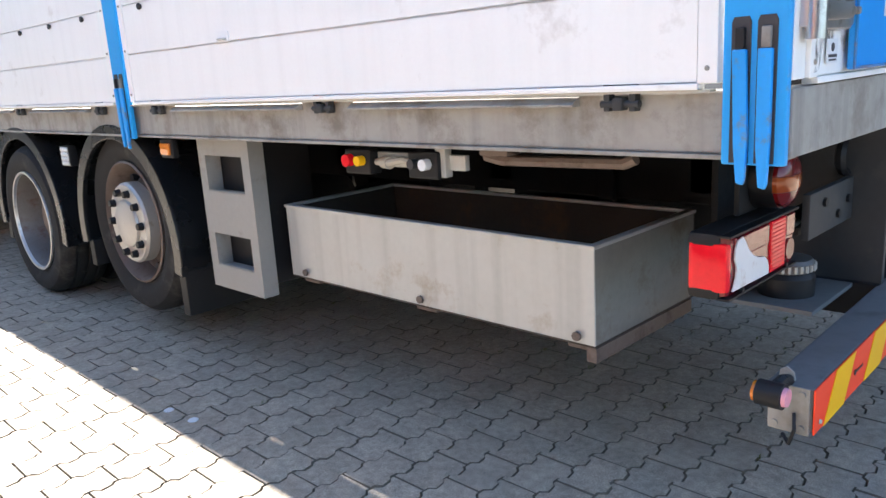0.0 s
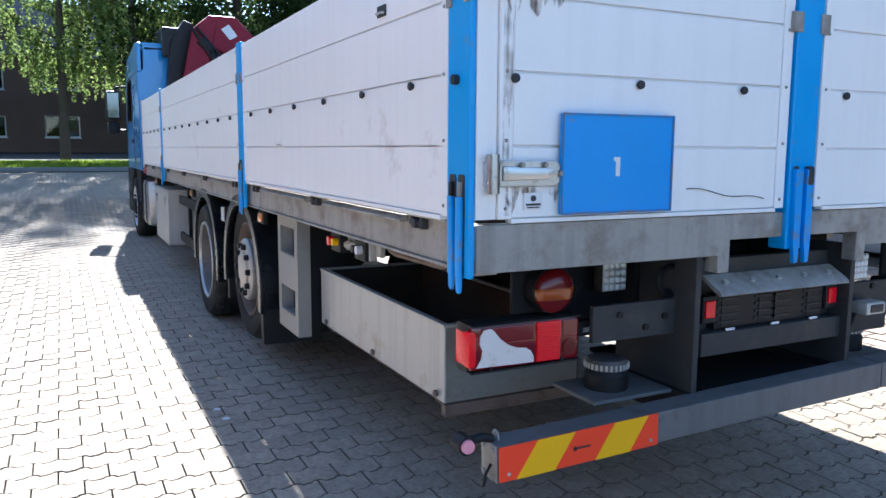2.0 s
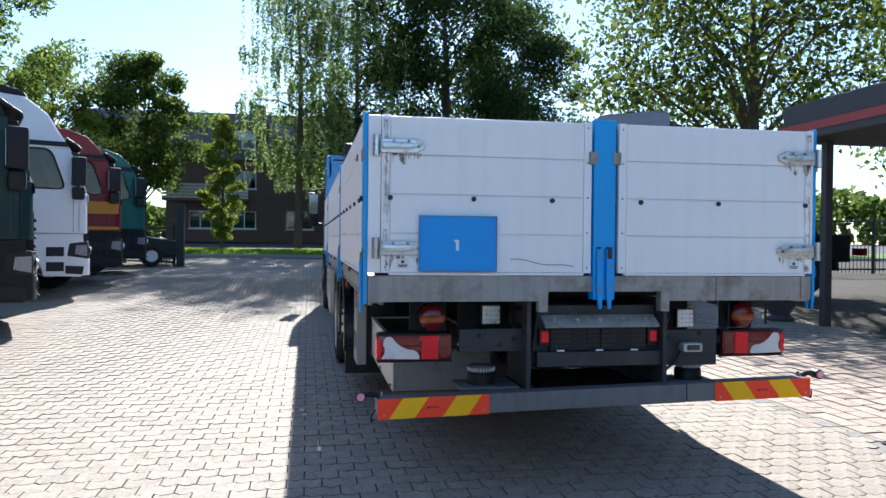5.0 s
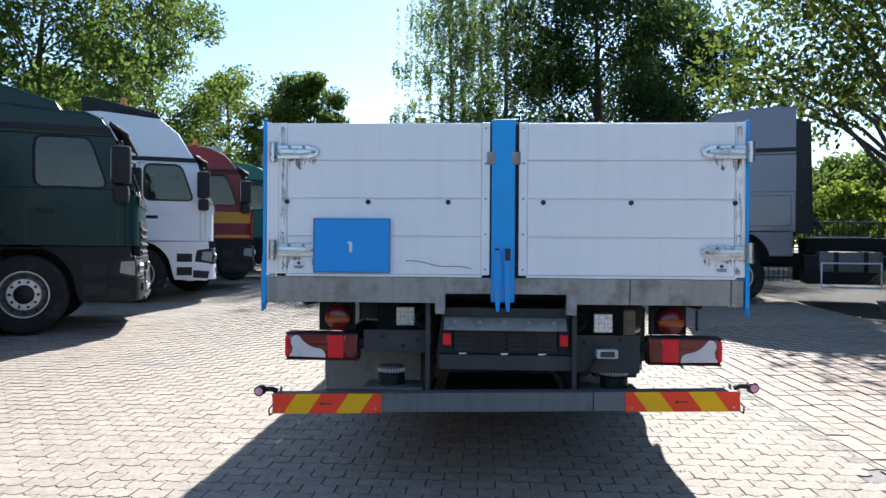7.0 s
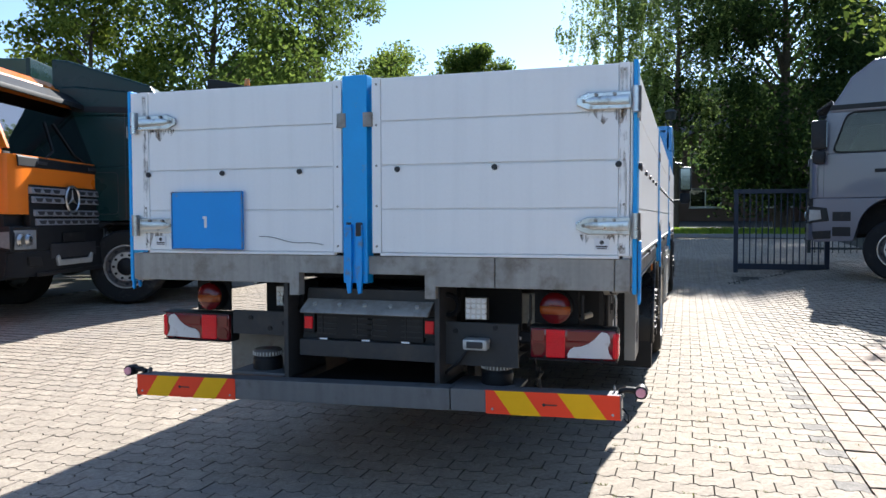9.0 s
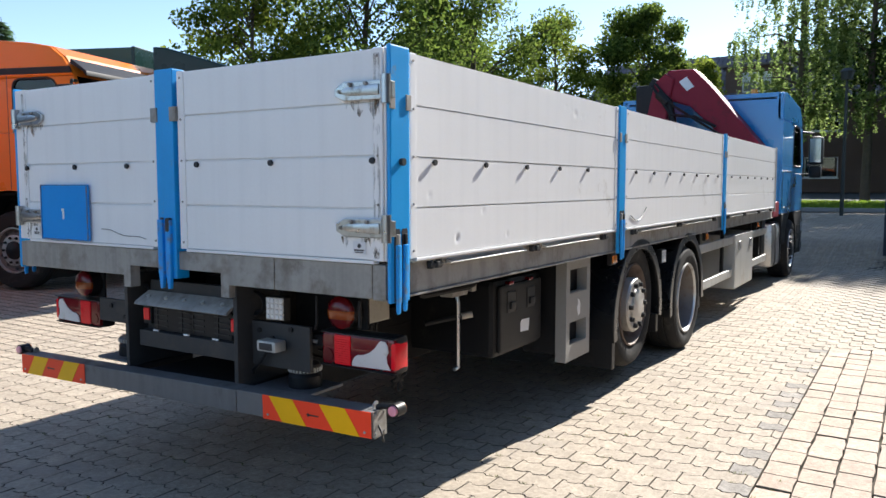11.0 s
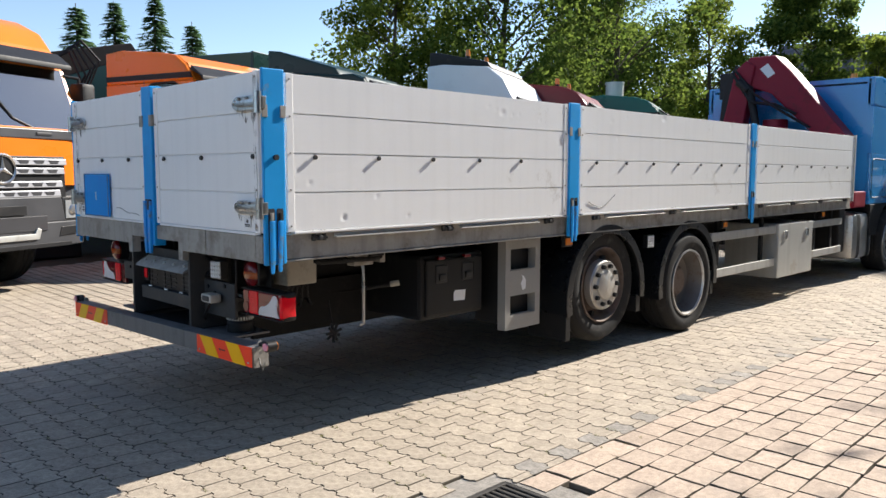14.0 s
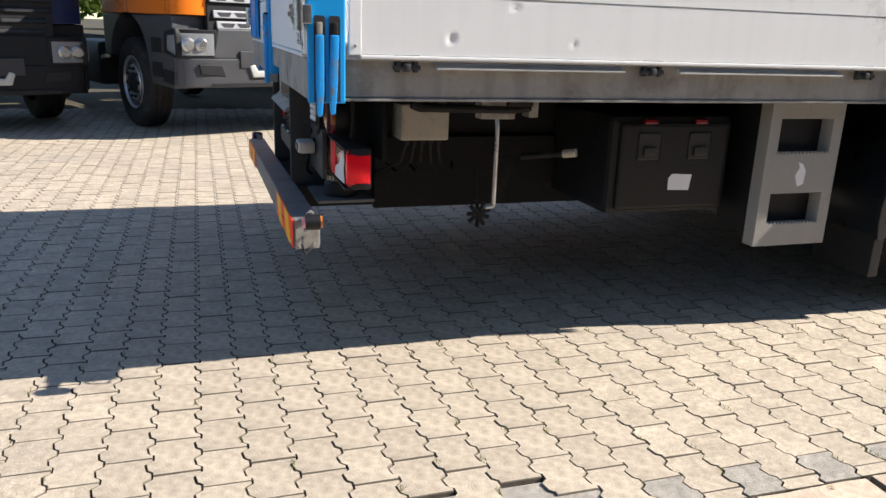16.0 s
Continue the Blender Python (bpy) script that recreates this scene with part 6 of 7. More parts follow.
# green curtain-sided box and a dark body behind the orange cabs
for x, y, l, h0, lab in ((-5.6, -13.5, 6.5, 3.55, "dark green covered lorry body"), (-0.3, -14.5, 6.0, 3.5, "dark green covered lorry trailer")):
    t = thing("covered_body", pose(x, y, rise(x, y), 0, 0, 10), lab, "trailer")
    bm = B()
    prism(bm, [(-1.25, 0.9), (1.25, 0.9), (1.25, h0 - 0.1), (1.1, h0), (-1.1, h0), (-1.25, h0 - 0.1)], "y", -l / 2, l / 2, 0.02)
    body = part("tarpaulin", bm, CURTAIN, t)
    for i in range(8):
        bm = B()
        yy = -l / 2 + (i + 0.5) * l / 8
        for s in (-1, 1):
            box(bm, s * 1.25, s * 1.262, yy - 0.025, yy + 0.025, 0.9, h0 - 0.12)
        part("strap", bm, BLACK, body)
    bm = B()
    for s in (-1, 1):
        for yy in (-1.4, 0.0):
            cyl(bm, (s * 0.85, yy, 0.5), (s * 1.15, yy, 0.5), 0.5, seg=28)
    part("wheels", bm, RUBBER, t)
    bm = B()
    box(bm, -0.5, 0.5, -l / 2, l / 2, 0.6, 0.9)
    part("chassis_frame", bm, CHASSIS, t)


# dark timber crane with hoses behind the orange cab
gc = thing("timber_crane", pose(-2.3, -9.4, rise(-2.3, -9.4)), "dark loading crane with a red housing and loose hoses", "crane")
bm = B()
box(bm, -0.5, 0.5, -0.4, 0.4, 0.0, 1.1, 0.03)
cyl(bm, (0, 0, 1.1), (0, 0, 3.0), 0.16, 0.14, 16)
part("column", bm, CHASSIS, gc)
bm = B()
box(bm, -0.35, 0.55, -0.3, 0.3, 2.75, 3.35, 0.05)
part("housing", bm, mat("faded_red_paint", (0.42, 0.045, 0.02), 0.45, 0, 0.1, 3, 60, 0.04), gc)
bm = B()
prism(bm, [(-0.3, 3.0), (0.2, 3.35), (-1.6, 3.75), (-1.75, 3.55)], "y", -0.14, 0.14, 0.02)
part("arm", bm, CHASSIS, gc)
for i in range(5):
    bm = B()
    rod(bm, [(-0.4 - 0.06 * i, 0.32, 2.6), (-0.6 - 0.07 * i, 0.4 + 0.03 * i, 3.0 + 0.08 * i), (-0.45 - 0.05 * i, 0.36, 3.45 + 0.05 * i), (-0.2, 0.3, 3.3)], 0.018, 6)
    part("hose", bm, BLACK, gc)



# dark car beside the gate
CARPAINT = paint("black_car_paint", (0.012, 0.013, 0.016))
car = thing("car", pose(-20.9, -7.6, rise(-20.9, -7.6), 0, 0, 104), "black parked hatchback car beside the gate", "car")
bm = B()
prism(bm, [(-2.0, 0.35), (-2.08, 0.6), (-2.0, 0.92), (-0.9, 0.95), (1.0, 0.93), (1.95, 0.80), (2.08, 0.6), (2.02, 0.3), (1.6, 0.28), (-1.6, 0.28)], "y", -0.86, 0.86, 0.05)
body = part("body", bm, CARPAINT, car)
bm = B()
prism(bm, [(-1.9, 0.93), (-1.55, 1.38), (-0.9, 1.46), (0.1, 1.44), (1.0, 0.93)], "y", -0.72, 0.72, 0.06)
part("window_band", bm, mat("dark_car_glass", (0.01, 0.012, 0.014), 0.08, 0, 0.05, 2, 20, 0), car)
bm = B()
prism(bm, [(-1.5, 1.40), (-0.9, 1.475), (0.1, 1.455), (0.2, 1.42), (-0.9, 1.44)], "y", -0.70, 0.70, 0.01)
part("roof", bm, CARPAINT, car)
for s in (-1, 1):
    for x in (-1.3, 1.28):
        bm = B()
        lathe(bm, [(0.2, -0.09), (0.30, -0.10), (0.32, -0.06), (0.32, 0.06), (0.30, 0.10), (0.2, 0.09), (0.18, 0.05), (0.001, 0.04)], 28, pose(x, s * 0.78, 0.32, 0, 0, 0 if s > 0 else 180))
        w = part("wheel", bm, RUBBER, car)
        bm = B()
        cyl(bm, (x, s * 0.84, 0.32), (x, s * 0.875, 0.32), 0.19, 0.17, 20)
        part("rim", bm, ALU, w)
    bm = B()
    box(bm, 1.86, 2.0, s * 0.5, s * 0.82, 0.62, 0.76, 0.03)
    part("headlamp", bm, CLEARLENS, car)


# ---- yard, lawn, street ----
def sheet(name, xs, ys, material, dz, label, category):
    bm = B()
    rows_ = [[bm.verts.new((x, y, rise(x, y) + dz)) for y in ys] for x in xs]
    for p, q in zip(rows_, rows_[1:]):
        for i in range(len(ys) - 1):
            bm.faces.new((p[i], p[i + 1], q[i + 1], q[i]))
    bmesh.ops.recalc_face_normals(bm, faces=bm.faces)
    if bm.faces[0].normal.z < 0:
        bmesh.ops.reverse_faces(bm, faces=bm.faces)
    return tagged(part(name, bm, material, smooth=60), label, category, kind="structure")


def steps(a, b, n):
    return [a + (b - a) * i / n for i in range(n + 1)]


ground = sheet("ground", [-400, -200, -120, -61] + steps(-58, 14, 72) + [40, 120, 400], [-400, -150, -60] + steps(-30, 30, 60) + [60, 150, 400], JOINT, -0.026,
               "sandy joints between interlocking pavers in a yard", "ground")
lawn = sheet("lawn", steps(-34, -27.5, 8), steps(-40, 40, 80), GRASSGROUND, 0.09, "sunlit strip of mown grass beyond the yard", "lawn")
pave_far = sheet("pavement", steps(-58, -34, 12), steps(-60, 60, 60), ASPHALT, 0.0, "grey street beyond the lawn", "street")

# kerb in front of the lawn
kerb = None
for i in range(60):
    y = -30 + i
    if kerb is None:
        bm = B()
        box(bm, -0.06, 0.06, -0.495, 0.495, -0.1, 0.11, 0.012)
        kb = thing("kerb", pose(0, 0, 0), "grey concrete kerb along the lawn", "kerb", kind="structure")
        kerb = part("kerb_stone", bm, mat("kerb_concrete", (0.30, 0.29, 0.28), 0.9, 0, 0.15, 3, 60, 0.2), kb, m=pose(-27.4, y, rise(-27.4, y)))
    else:
        again(kerb, kb, pose(-27.4, y, rise(-27.4, y)))

# grass blades
def blades(name, count, x0, x1, y0, y1, h, material, label):
    rng = np.random.default_rng(5)
    xs, ys = rng.uniform(x0, x1, count), rng.uniform(y0, y1, count)
    v, f = [], []
    for i in range(count):
        x, y, a = xs[i], ys[i], rng.uniform(0, 6.28)
        z = rise(x, y) + 0.09
        w, hh = 0.02, h * rng.uniform(0.5, 1.3)
        dx, dy = w * math.cos(a), w * math.sin(a)
        k = len(v)
        v += [(x - dx, y - dy, z), (x + dx, y + dy, z), (x + dy * 1.5, y - dx * 1.5, z + hh)]
        f.append((k, k + 1, k + 2))
    me = bpy.data.meshes.new(name)
    me.from_pydata(v, [], f)
    me.materials.append(material)
    return tagged(new(name, me), label, "grass", kind="stuff")


blades("grass", 26000, -33.5, -27.6, -16, 14, 0.09, leaf_mat("grass_blade", (0.10, 0.19, 0.02), (0.26, 0.34, 0.05)), "short sunlit grass blades on the lawn strip")


# ---- trees ----
def tree(x, y, height, spread, crown_low, leaves, leaf, colours, bark, label, droop=0.0, seed=1, trunk=0.22, columnar=False, clumps=70):
    rng = np.random.default_rng(seed)
    z0 = rise(x, y)
    t = thing("tree", pose(x, y, z0 - 0.05), label, "tree")
    bm = B()
    top = Vector((rng.uniform(-0.4, 0.4), rng.uniform(-0.4, 0.4), height * 0.88))
    pts = [Vector((0, 0, 0)), Vector((0.1, 0.05, height * 0.25)), Vector((-0.05, 0.1, height * 0.55)), top]
    rr = [trunk * 1.2, trunk * 0.85, trunk * 0.5, trunk * 0.12]
    for i in range(3):
        cyl(bm, pts[i], pts[i + 1], rr[i], rr[i + 1], 10)
    centres = []
    for i in range(clumps):
        u = (i + rng.uniform()) / clumps
        zc = crown_low + (height - crown_low) * u
        shape = math.sin(math.pi * min(1, 0.12 + 0.86 * u)) ** (0.6 if not columnar else 0.4)
        r = spread * shape * math.sqrt(rng.uniform(0.08, 1.0)) * rng.uniform(0.75, 1.12)
        a = rng.uniform(0, 2 * math.pi)
        c = Vector((r * math.cos(a), r * math.sin(a), zc))
        centres.append(c)
        if i % 2 == 0:
            h0 = max(height * 0.15, min(height * 0.8, zc - r * (0.55 if droop < 0.3 else 0.1) - 0.3))
            s = Vector((0, 0.05, h0))
            mid = (s + c) / 2 + Vector((0, 0, 0.12 * r))
            k = trunk * 0.34 * (1 - 0.6 * u)
            cyl(bm, s, mid, k, k * 0.65, 6, caps=False)
            cyl(bm, mid, c, k * 0.65, k * 0.2, 6, caps=False)
    part("trunk", bm, bark, t)
    per = leaves // clumps
    cs = np.array([tuple(c) for c in centres])
    size = spread * (0.30 if not columnar else 0.45)
    base = np.repeat(cs, per, axis=0)
    n = len(base)
    d = rng.normal(size=(n, 3))
    d /= np.linalg.norm(d, axis=1)[:, None]
    d *= (rng.uniform(0, 1, n) ** 0.45)[:, None] * size * rng.uniform(0.6, 1.3, clumps).repeat(per)[:, None]
    d[:, 2] *= 0.75
    if droop:
        strands = rng.integers(0, 11, n) + 11 * np.repeat(np.arange(clumps), per)
        sx = rng.normal(size=(11 * clumps, 2)) * size * 0.8
        fall = rng.uniform(0.15, 1.1, 11 * clumps) ** 1.2
        d[:, :2] = sx[strands] + rng.normal(size=(n, 2)) * 0.05
        d[:, 2] = -rng.uniform(0, 1, n) * fall[strands] * droop * (0.4 + np.repeat(cs[:, 2] - crown_low, per) / height * 1.4) + 0.35
    p = base + d
    p[:, 2] = np.maximum(p[:, 2], 0.6)
    u1 = rng.normal(size=(n, 3))
    u1 /= np.linalg.norm(u1, axis=1)[:, None]
    u2 = np.cross(u1, rng.normal(size=(n, 3)))
    u2 /= np.linalg.norm(u2, axis=1)[:, None] + 1e-9
    s = (leaf * rng.uniform(0.6, 1.35, n))[:, None]
    quad = np.stack([p - u1 * s, p + u2 * s * 0.55, p + u1 * s, p - u2 * s * 0.55], axis=1).reshape(-1, 3)
    me = bpy.data.meshes.new("crown")
    me.vertices.add(4 * n)
    me.vertices.foreach_set("co", quad.ravel())
    me.loops.add(4 * n)
    me.loops.foreach_set("vertex_index", np.arange(4 * n))
    me.polygons.add(n)
    me.polygons.foreach_set("loop_start", np.arange(0, 4 * n, 4))
    me.update(calc_edges=True)
    me.validate()
    me.materials.append(colours)
    new("crown", me).parent = t
    return t


def spruce(x, y, height, seed):
    """A conical conifer: whorls of drooping boughs, each a fan of needle sprays."""
    rng = np.random.default_rng(seed)
    t = thing("tree", pose(x, y, rise(x, y) - 0.05), "dark spruce in the distance", "tree")
    bm = B()
    cyl(bm, (0, 0, 0), (0, 0, height), 0.2, 0.02, 8)
    part("trunk", bm, BARK, t)
    v, f = [], []
    z = 1.0
    while z < height - 0.15:
        reach = 2.9 * (1 - z / height) ** 0.8 * rng.uniform(0.7, 1.15) + 0.1
        for k in range(13):
            a = rng.uniform(0, 6.283)
            out = Vector((math.cos(a), math.sin(a), 0))
            side_ = Vector((-out.y, out.x, 0))
            for q in range(14):
                u = rng.uniform(0.1, 1.0)
                p = out * reach * u + Vector((0, 0, z - 0.32 * reach * u + 0.1 * u * u * reach))
                d = (out * rng.uniform(0.3, 1) + side_ * rng.uniform(-0.9, 0.9) + Vector((0, 0, rng.uniform(-0.5, 0.1)))) * rng.uniform(0.2, 0.45)
                w = d.cross(Vector((0, 0, 1))) * 0.22 + Vector((0, 0, 0.03))
                b = len(v)
                v += [tuple(p - w), tuple(p + w), tuple(p + d)]
                f.append((b, b + 1, b + 2))
        z += 0.19
    me = bpy.data.meshes.new("crown")
    me.from_pydata(v, [], f)
    me.materials.append(NEEDLE)
    new("crown", me).parent = t
    return t


# broad-leaf tones: bright and shade copies hold sun and shade in their colour
LEAF = leaf_mat("broad_leaves", (0.05, 0.088, 0.018), (0.19, 0.25, 0.048))
LEAFBRIGHT = leaf_mat("sun_toned_leaves", (0.085, 0.125, 0.02), (0.29, 0.34, 0.055))
LEAFSHADE = leaf_mat("shade_toned_leaves", (0.035, 0.06, 0.012), (0.15, 0.19, 0.035))
LEAFDARK = leaf_mat("dark_leaves", (0.02, 0.042, 0.014), (0.07, 0.11, 0.03))
LEAFBIRCH = leaf_mat("birch_leaves", (0.11, 0.17, 0.05), (0.30, 0.38, 0.12))
NEEDLE = leaf_mat("spruce_needles", (0.05, 0.10, 0.05), (0.11, 0.18, 0.075))
tree(-37, -2.0, 17, 2.5, 3.6, 36000, 0.072, LEAFBIRCH, BARK, "tall drooping birch on the lawn", 3.4, 3, 0.2, clumps=64)
tree(-36, 0.9, 17, 3.1, 3.4, 36000, 0.072, LEAFBIRCH, BARK, "tall drooping birch with thin hanging twigs", 3.4, 4, 0.18, clumps=64)
tree(-34, -5.6, 6.4, 0.85, 0.6, 8000, 0.085, LEAFBRIGHT, BARK, "slim columnar young tree on the lawn", 0, 5, 0.08, True, 50)
tree(-35.2, -13.6, 9.4, 2.6, 2.6, 15000, 0.095, LEAFBRIGHT, BARK, "leafy tree beside the maple", 0, 21, 0.2)
tree(-37.5, 5.9, 16.5, 5.9, 1.6, 56000, 0.12, LEAFDARK, BARK, "large dark broad-leaved tree", 0, 6, 0.35, clumps=120)
tree(-43, 11.6, 15, 4.8, 1.6, 36000, 0.12, LEAFDARK, BARK, "large dark broad-leaved tree", 0, 7, 0.35)
tree(-40, -10.4, 10.3, 3.1, 3.6, 24000, 0.11, LEAF, BARK, "round dense maple beside the gate", 0, 8, 0.2)
tree(-13.3, 9.2, 9.8, 5.3, 4.0, 23000, 0.080, LEAFSHADE, BARK, "spreading tree with a leaning trunk and thin upper branches", 0, 10, 0.2, clumps=84)
tree(-17.4, -17.6, 8.8, 2.7, 2.6, 14000, 0.09, LEAFBRIGHT, BARK, "leafy tree behind the parked lorries", 0, 11, 0.22)
tree(-21.7, -15.8, 12.3, 4.7, 2.8, 30000, 0.095, LEAF, BARK, "leafy tree behind the parked lorries", 0, 12, 0.22)
tree(-28.5, -14.8, 12.5, 4.3, 2.8, 24000, 0.095, LEAF, BARK, "leafy tree behind the parked lorries", 0, 13, 0.22)
tree(-15, 19.0, 11.5, 4.6, 3.0, 20000, 0.12, LEAF, BARK, "leafy tree behind the low building", 0, 19, 0.25)
tree(-7.5, 19.0, 11.0, 4.6, 3.0, 20000, 0.12, LEAF, BARK, "leafy tree behind the low building", 0, 20, 0.25)
tree(-64, 32, 7.5, 6, 1.2, 14000, 0.26, LEAF, BARK, "large tree in the distance", 0, 15, 0.35)
tree(-50, -30, 12, 7, 2.0, 16000, 0.28, LEAF, BARK, "large tree in the distance", 0, 16, 0.35)
for bx, by, bh in ((-34, 17.5, 3.6), (-33, 21, 4.2), (-35, 25, 3.8)):
    tree(bx, by, bh, 2.4, 0.4, 6000, 0.13, LEAFBRIGHT, BARK, "sunlit bushes behind the fence", 0, 17 + int(by), 0.1)
for i, (x, y, top) in enumerate(((-15.0, -42.5, 11.0), (-17.6, -43.5, 11.6), (-20.4, -44, 12.4), (-22.8, -43.7, 11.0))):
    spruce(x, y, top, 40 + i)


def woods(name, count, label):
    """A far belt of foliage that closes the view all round."""
    rng = np.random.default_rng(8)
    a = rng.uniform(0, 2 * math.pi, count)
    r = rng.uniform(78, 90, count)
    top = 4.5 + 1.2 * np.sin(a * 9) + 1.0 * np.sin(a * 23 + 1) + 0.7 * np.sin(a * 61 + 2)
    z = 1.2 + rng.uniform(0, 1, count) ** 0.8 * top
    p = np.stack([r * np.cos(a), r * np.sin(a), z], axis=1)
    u1 = rng.normal(size=(count, 3))
    u1 /= np.linalg.norm(u1, axis=1)[:, None]
    u2 = np.cross(u1, rng.normal(size=(count, 3)))
    u2 /= np.linalg.norm(u2, axis=1)[:, None]
    s = rng.uniform(0.3, 0.7, count)[:, None]
    quad = np.stack([p - u1 * s, p + u2 * s * 0.6, p + u1 * s, p - u2 * s * 0.6], axis=1).reshape(-1, 3)
    me = bpy.data.meshes.new(name)
    me.from_pydata(quad.tolist(), [], np.arange(4 * count).reshape(-1, 4).tolist())
    me.materials.append(LEAF)
    return tagged(new(name, me), label, "woods", kind="stuff")


woods("distant_woods", 60000, "distant belt of trees round the yard")


# ---- brick house beyond the street ----
house = thing("house", pose(-52, -3.4, rise(-52, -7) - 0.05) @ Matrix.Diagonal((1, 1, 0.96, 1)), "dark brick house with a steep tiled roof and white windows", "house")
HX, Y0, Y1 = 5.0, -7.0, 13.0
wins = ((-5.6, 0.9, 1.4, 1.2), (-2.9, 0.9, 1.5, 1.2), (0.5, 0.9, 1.8, 1.25), (5.0, 0.9, 1.9, 1.25), (9.2, 0.9, 1.8, 1.2),
        (-2.9, 3.6, 1.5, 1.2), (0.5, 3.7, 1.8, 1.2), (5.0, 3.7, 1.9, 1.2), (9.2, 3.7, 1.8, 1.2))
bm = B()
ys_ = sorted({Y0, Y1} | {w[0] for w in wins} | {w[0] + w[2] for w in wins})
zs_ = sorted({0, 5.6} | {w[1] for w in wins} | {w[1] + w[3] for w in wins})
for ya, yb in zip(ys_, ys_[1:]):
    for za, zb in zip(zs_, zs_[1:]):
        if not any(w[0] <= ya and yb <= w[0] + w[2] and w[1] <= za and zb <= w[1] + w[3] for w in wins):
            box(bm, HX - 0.3, HX, ya, yb, za, zb)
box(bm, -HX, -HX + 0.3, Y0, Y1, 0, 5.6)
prism(bm, [(-HX + 0.3, 0), (HX - 0.3, 0), (HX - 0.3, 5.6), (0, 9.4), (-HX + 0.3, 5.6)], "y", Y0, Y0 + 0.3)
prism(bm, [(-HX + 0.3, 0), (HX - 0.3, 0), (HX - 0.3, 5.6), (0, 9.4), (-HX + 0.3, 5.6)], "y", Y1 - 0.3, Y1)
part("wall", bm, BRICK, house, smooth=0)
DARKROOM = mat("curtained_room", (0.16, 0.17, 0.18), 0.8, 0, 0.2, 1, 20, 0)
for w in wins:
    bm = B()
    box(bm, HX - 0.25, HX + 0.06, w[0] - 0.05, w[0] + w[2] + 0.05, w[1] - 0.07, w[1] - 0.002)
    win = part("window", bm, WHITEFRAME, house)
    for ya, yb, za, zb in ((0, w[2], 0, 0.07), (0, w[2], w[3] - 0.07, w[3]), (0, 0.07, 0.07, w[3] - 0.07), (w[2] / 2 - 0.035, w[2] / 2 + 0.035, 0.07, w[3] - 0.07), (w[2] - 0.07, w[2], 0.07, w[3] - 0.07)):
        bm = B()
        box(bm, HX - 0.2, HX - 0.12, w[0] + ya, w[0] + yb, w[1] + za, w[1] + zb)
        part("frame_bar", bm, WHITEFRAME, win)
    bm = B()
    box(bm, HX - 0.17, HX - 0.16, w[0] + 0.07, w[0] + w[2] - 0.07, w[1] + 0.07, w[1] + w[3] - 0.07)
    part("pane", bm, GLASS, win).visible_shadow = False
    bm = B()
    box(bm, HX - 0.28, HX - 0.24, w[0], w[0] + w[2], w[1] + w[3] * 0.45, w[1] + w[3])
    part("roller_blind", bm, WHITEFRAME, win)
    bm = B()
    box(bm, HX - 0.5, HX - 0.45, w[0] - 0.1, w[0] + w[2] + 0.1, w[1] - 0.1, w[1] + w[3] + 0.1)
    part("dark_room", bm, DARKROOM, win)
bm = B()
for s in (-1, 1):
    slope = math.atan2(3.9, 5.4)
    L = math.hypot(3.9, 5.4)
    n = 18
    for i in range(n):
        u0 = L * i / n
        x0_, z0_ = s * (5.4 - 5.4 * i / n), 5.5 + 3.9 * i / n
        m = Matrix.Translation((x0_, 0, z0_)) @ Matrix.Rotation(s * slope if s < 0 else slope, 4, "Y")
        if s > 0:
            m = Matrix.Translation((x0_, 0, z0_)) @ Matrix.Rotation(slope, 4, "Y") @ Matrix.Rotation(math.pi, 4, "Z")
        else:
            m = Matrix.Translation((x0_, 0, z0_)) @ Matrix.Rotation(-slope, 4, "Y")
        if s > 0:
            for k in range(66):
                ya = Y0 - 0.3 + k * (Y1 - Y0 + 0.6) / 66
                box(bm, -0.02, L / n + 0.05, ya + 0.012, ya + (Y1 - Y0 + 0.6) / 66 - 0.012, 0.0 + 0.012 * (k % 2), 0.06 + 0.012 * (k % 2), 0, m)
        else:
            box(bm, -0.02, L / n + 0.05, Y0 - 0.3, Y1 + 0.3, 0, 0.05, 0, m)
part("roof", bm, TILE, house, smooth=0)
bm = B()
box(bm, -0.9, -0.2, -1.9, -1.1, 8.4, 10.2)
part("chimney", bm, BRICK, house)
# dormer and balcony
bm = B()
box(bm, 1.2, 4.3, -4.2, -0.9, 5.9, 8.0)
dorm = part("dormer", bm, BRICK, house)
bm = B()
box(bm, 0.8, 4.6, -4.5, -0.6, 8.0, 8.15)
part("dormer_roof", bm, TILE, dorm)
bm = B()
box(bm, 4.3, 4.36, -3.2, -1.5, 6.35, 7.6)
part("dormer_window", bm, WHITEFRAME, dorm)
bm = B()
box(bm, 4.365, 4.375, -3.1, -2.4, 6.45, 7.0)
box(bm, 4.365, 4.375, -2.3, -1.6, 6.45, 7.0)
part("pane", bm, DARKROOM, dorm)
bm = B()
box(bm, HX, HX + 1.5, Y0, -1.8, 2.7, 2.85)
bal = part("balcony", bm, BRICK, house)
for i in range(5):
    bm = B()
    box(bm, HX + 1.5, HX + 1.54, Y0, -1.8, 2.85 + 0.2 * i, 2.85 + 0.2 * i + 0.15)
    part("slat", bm, GALV, bal)

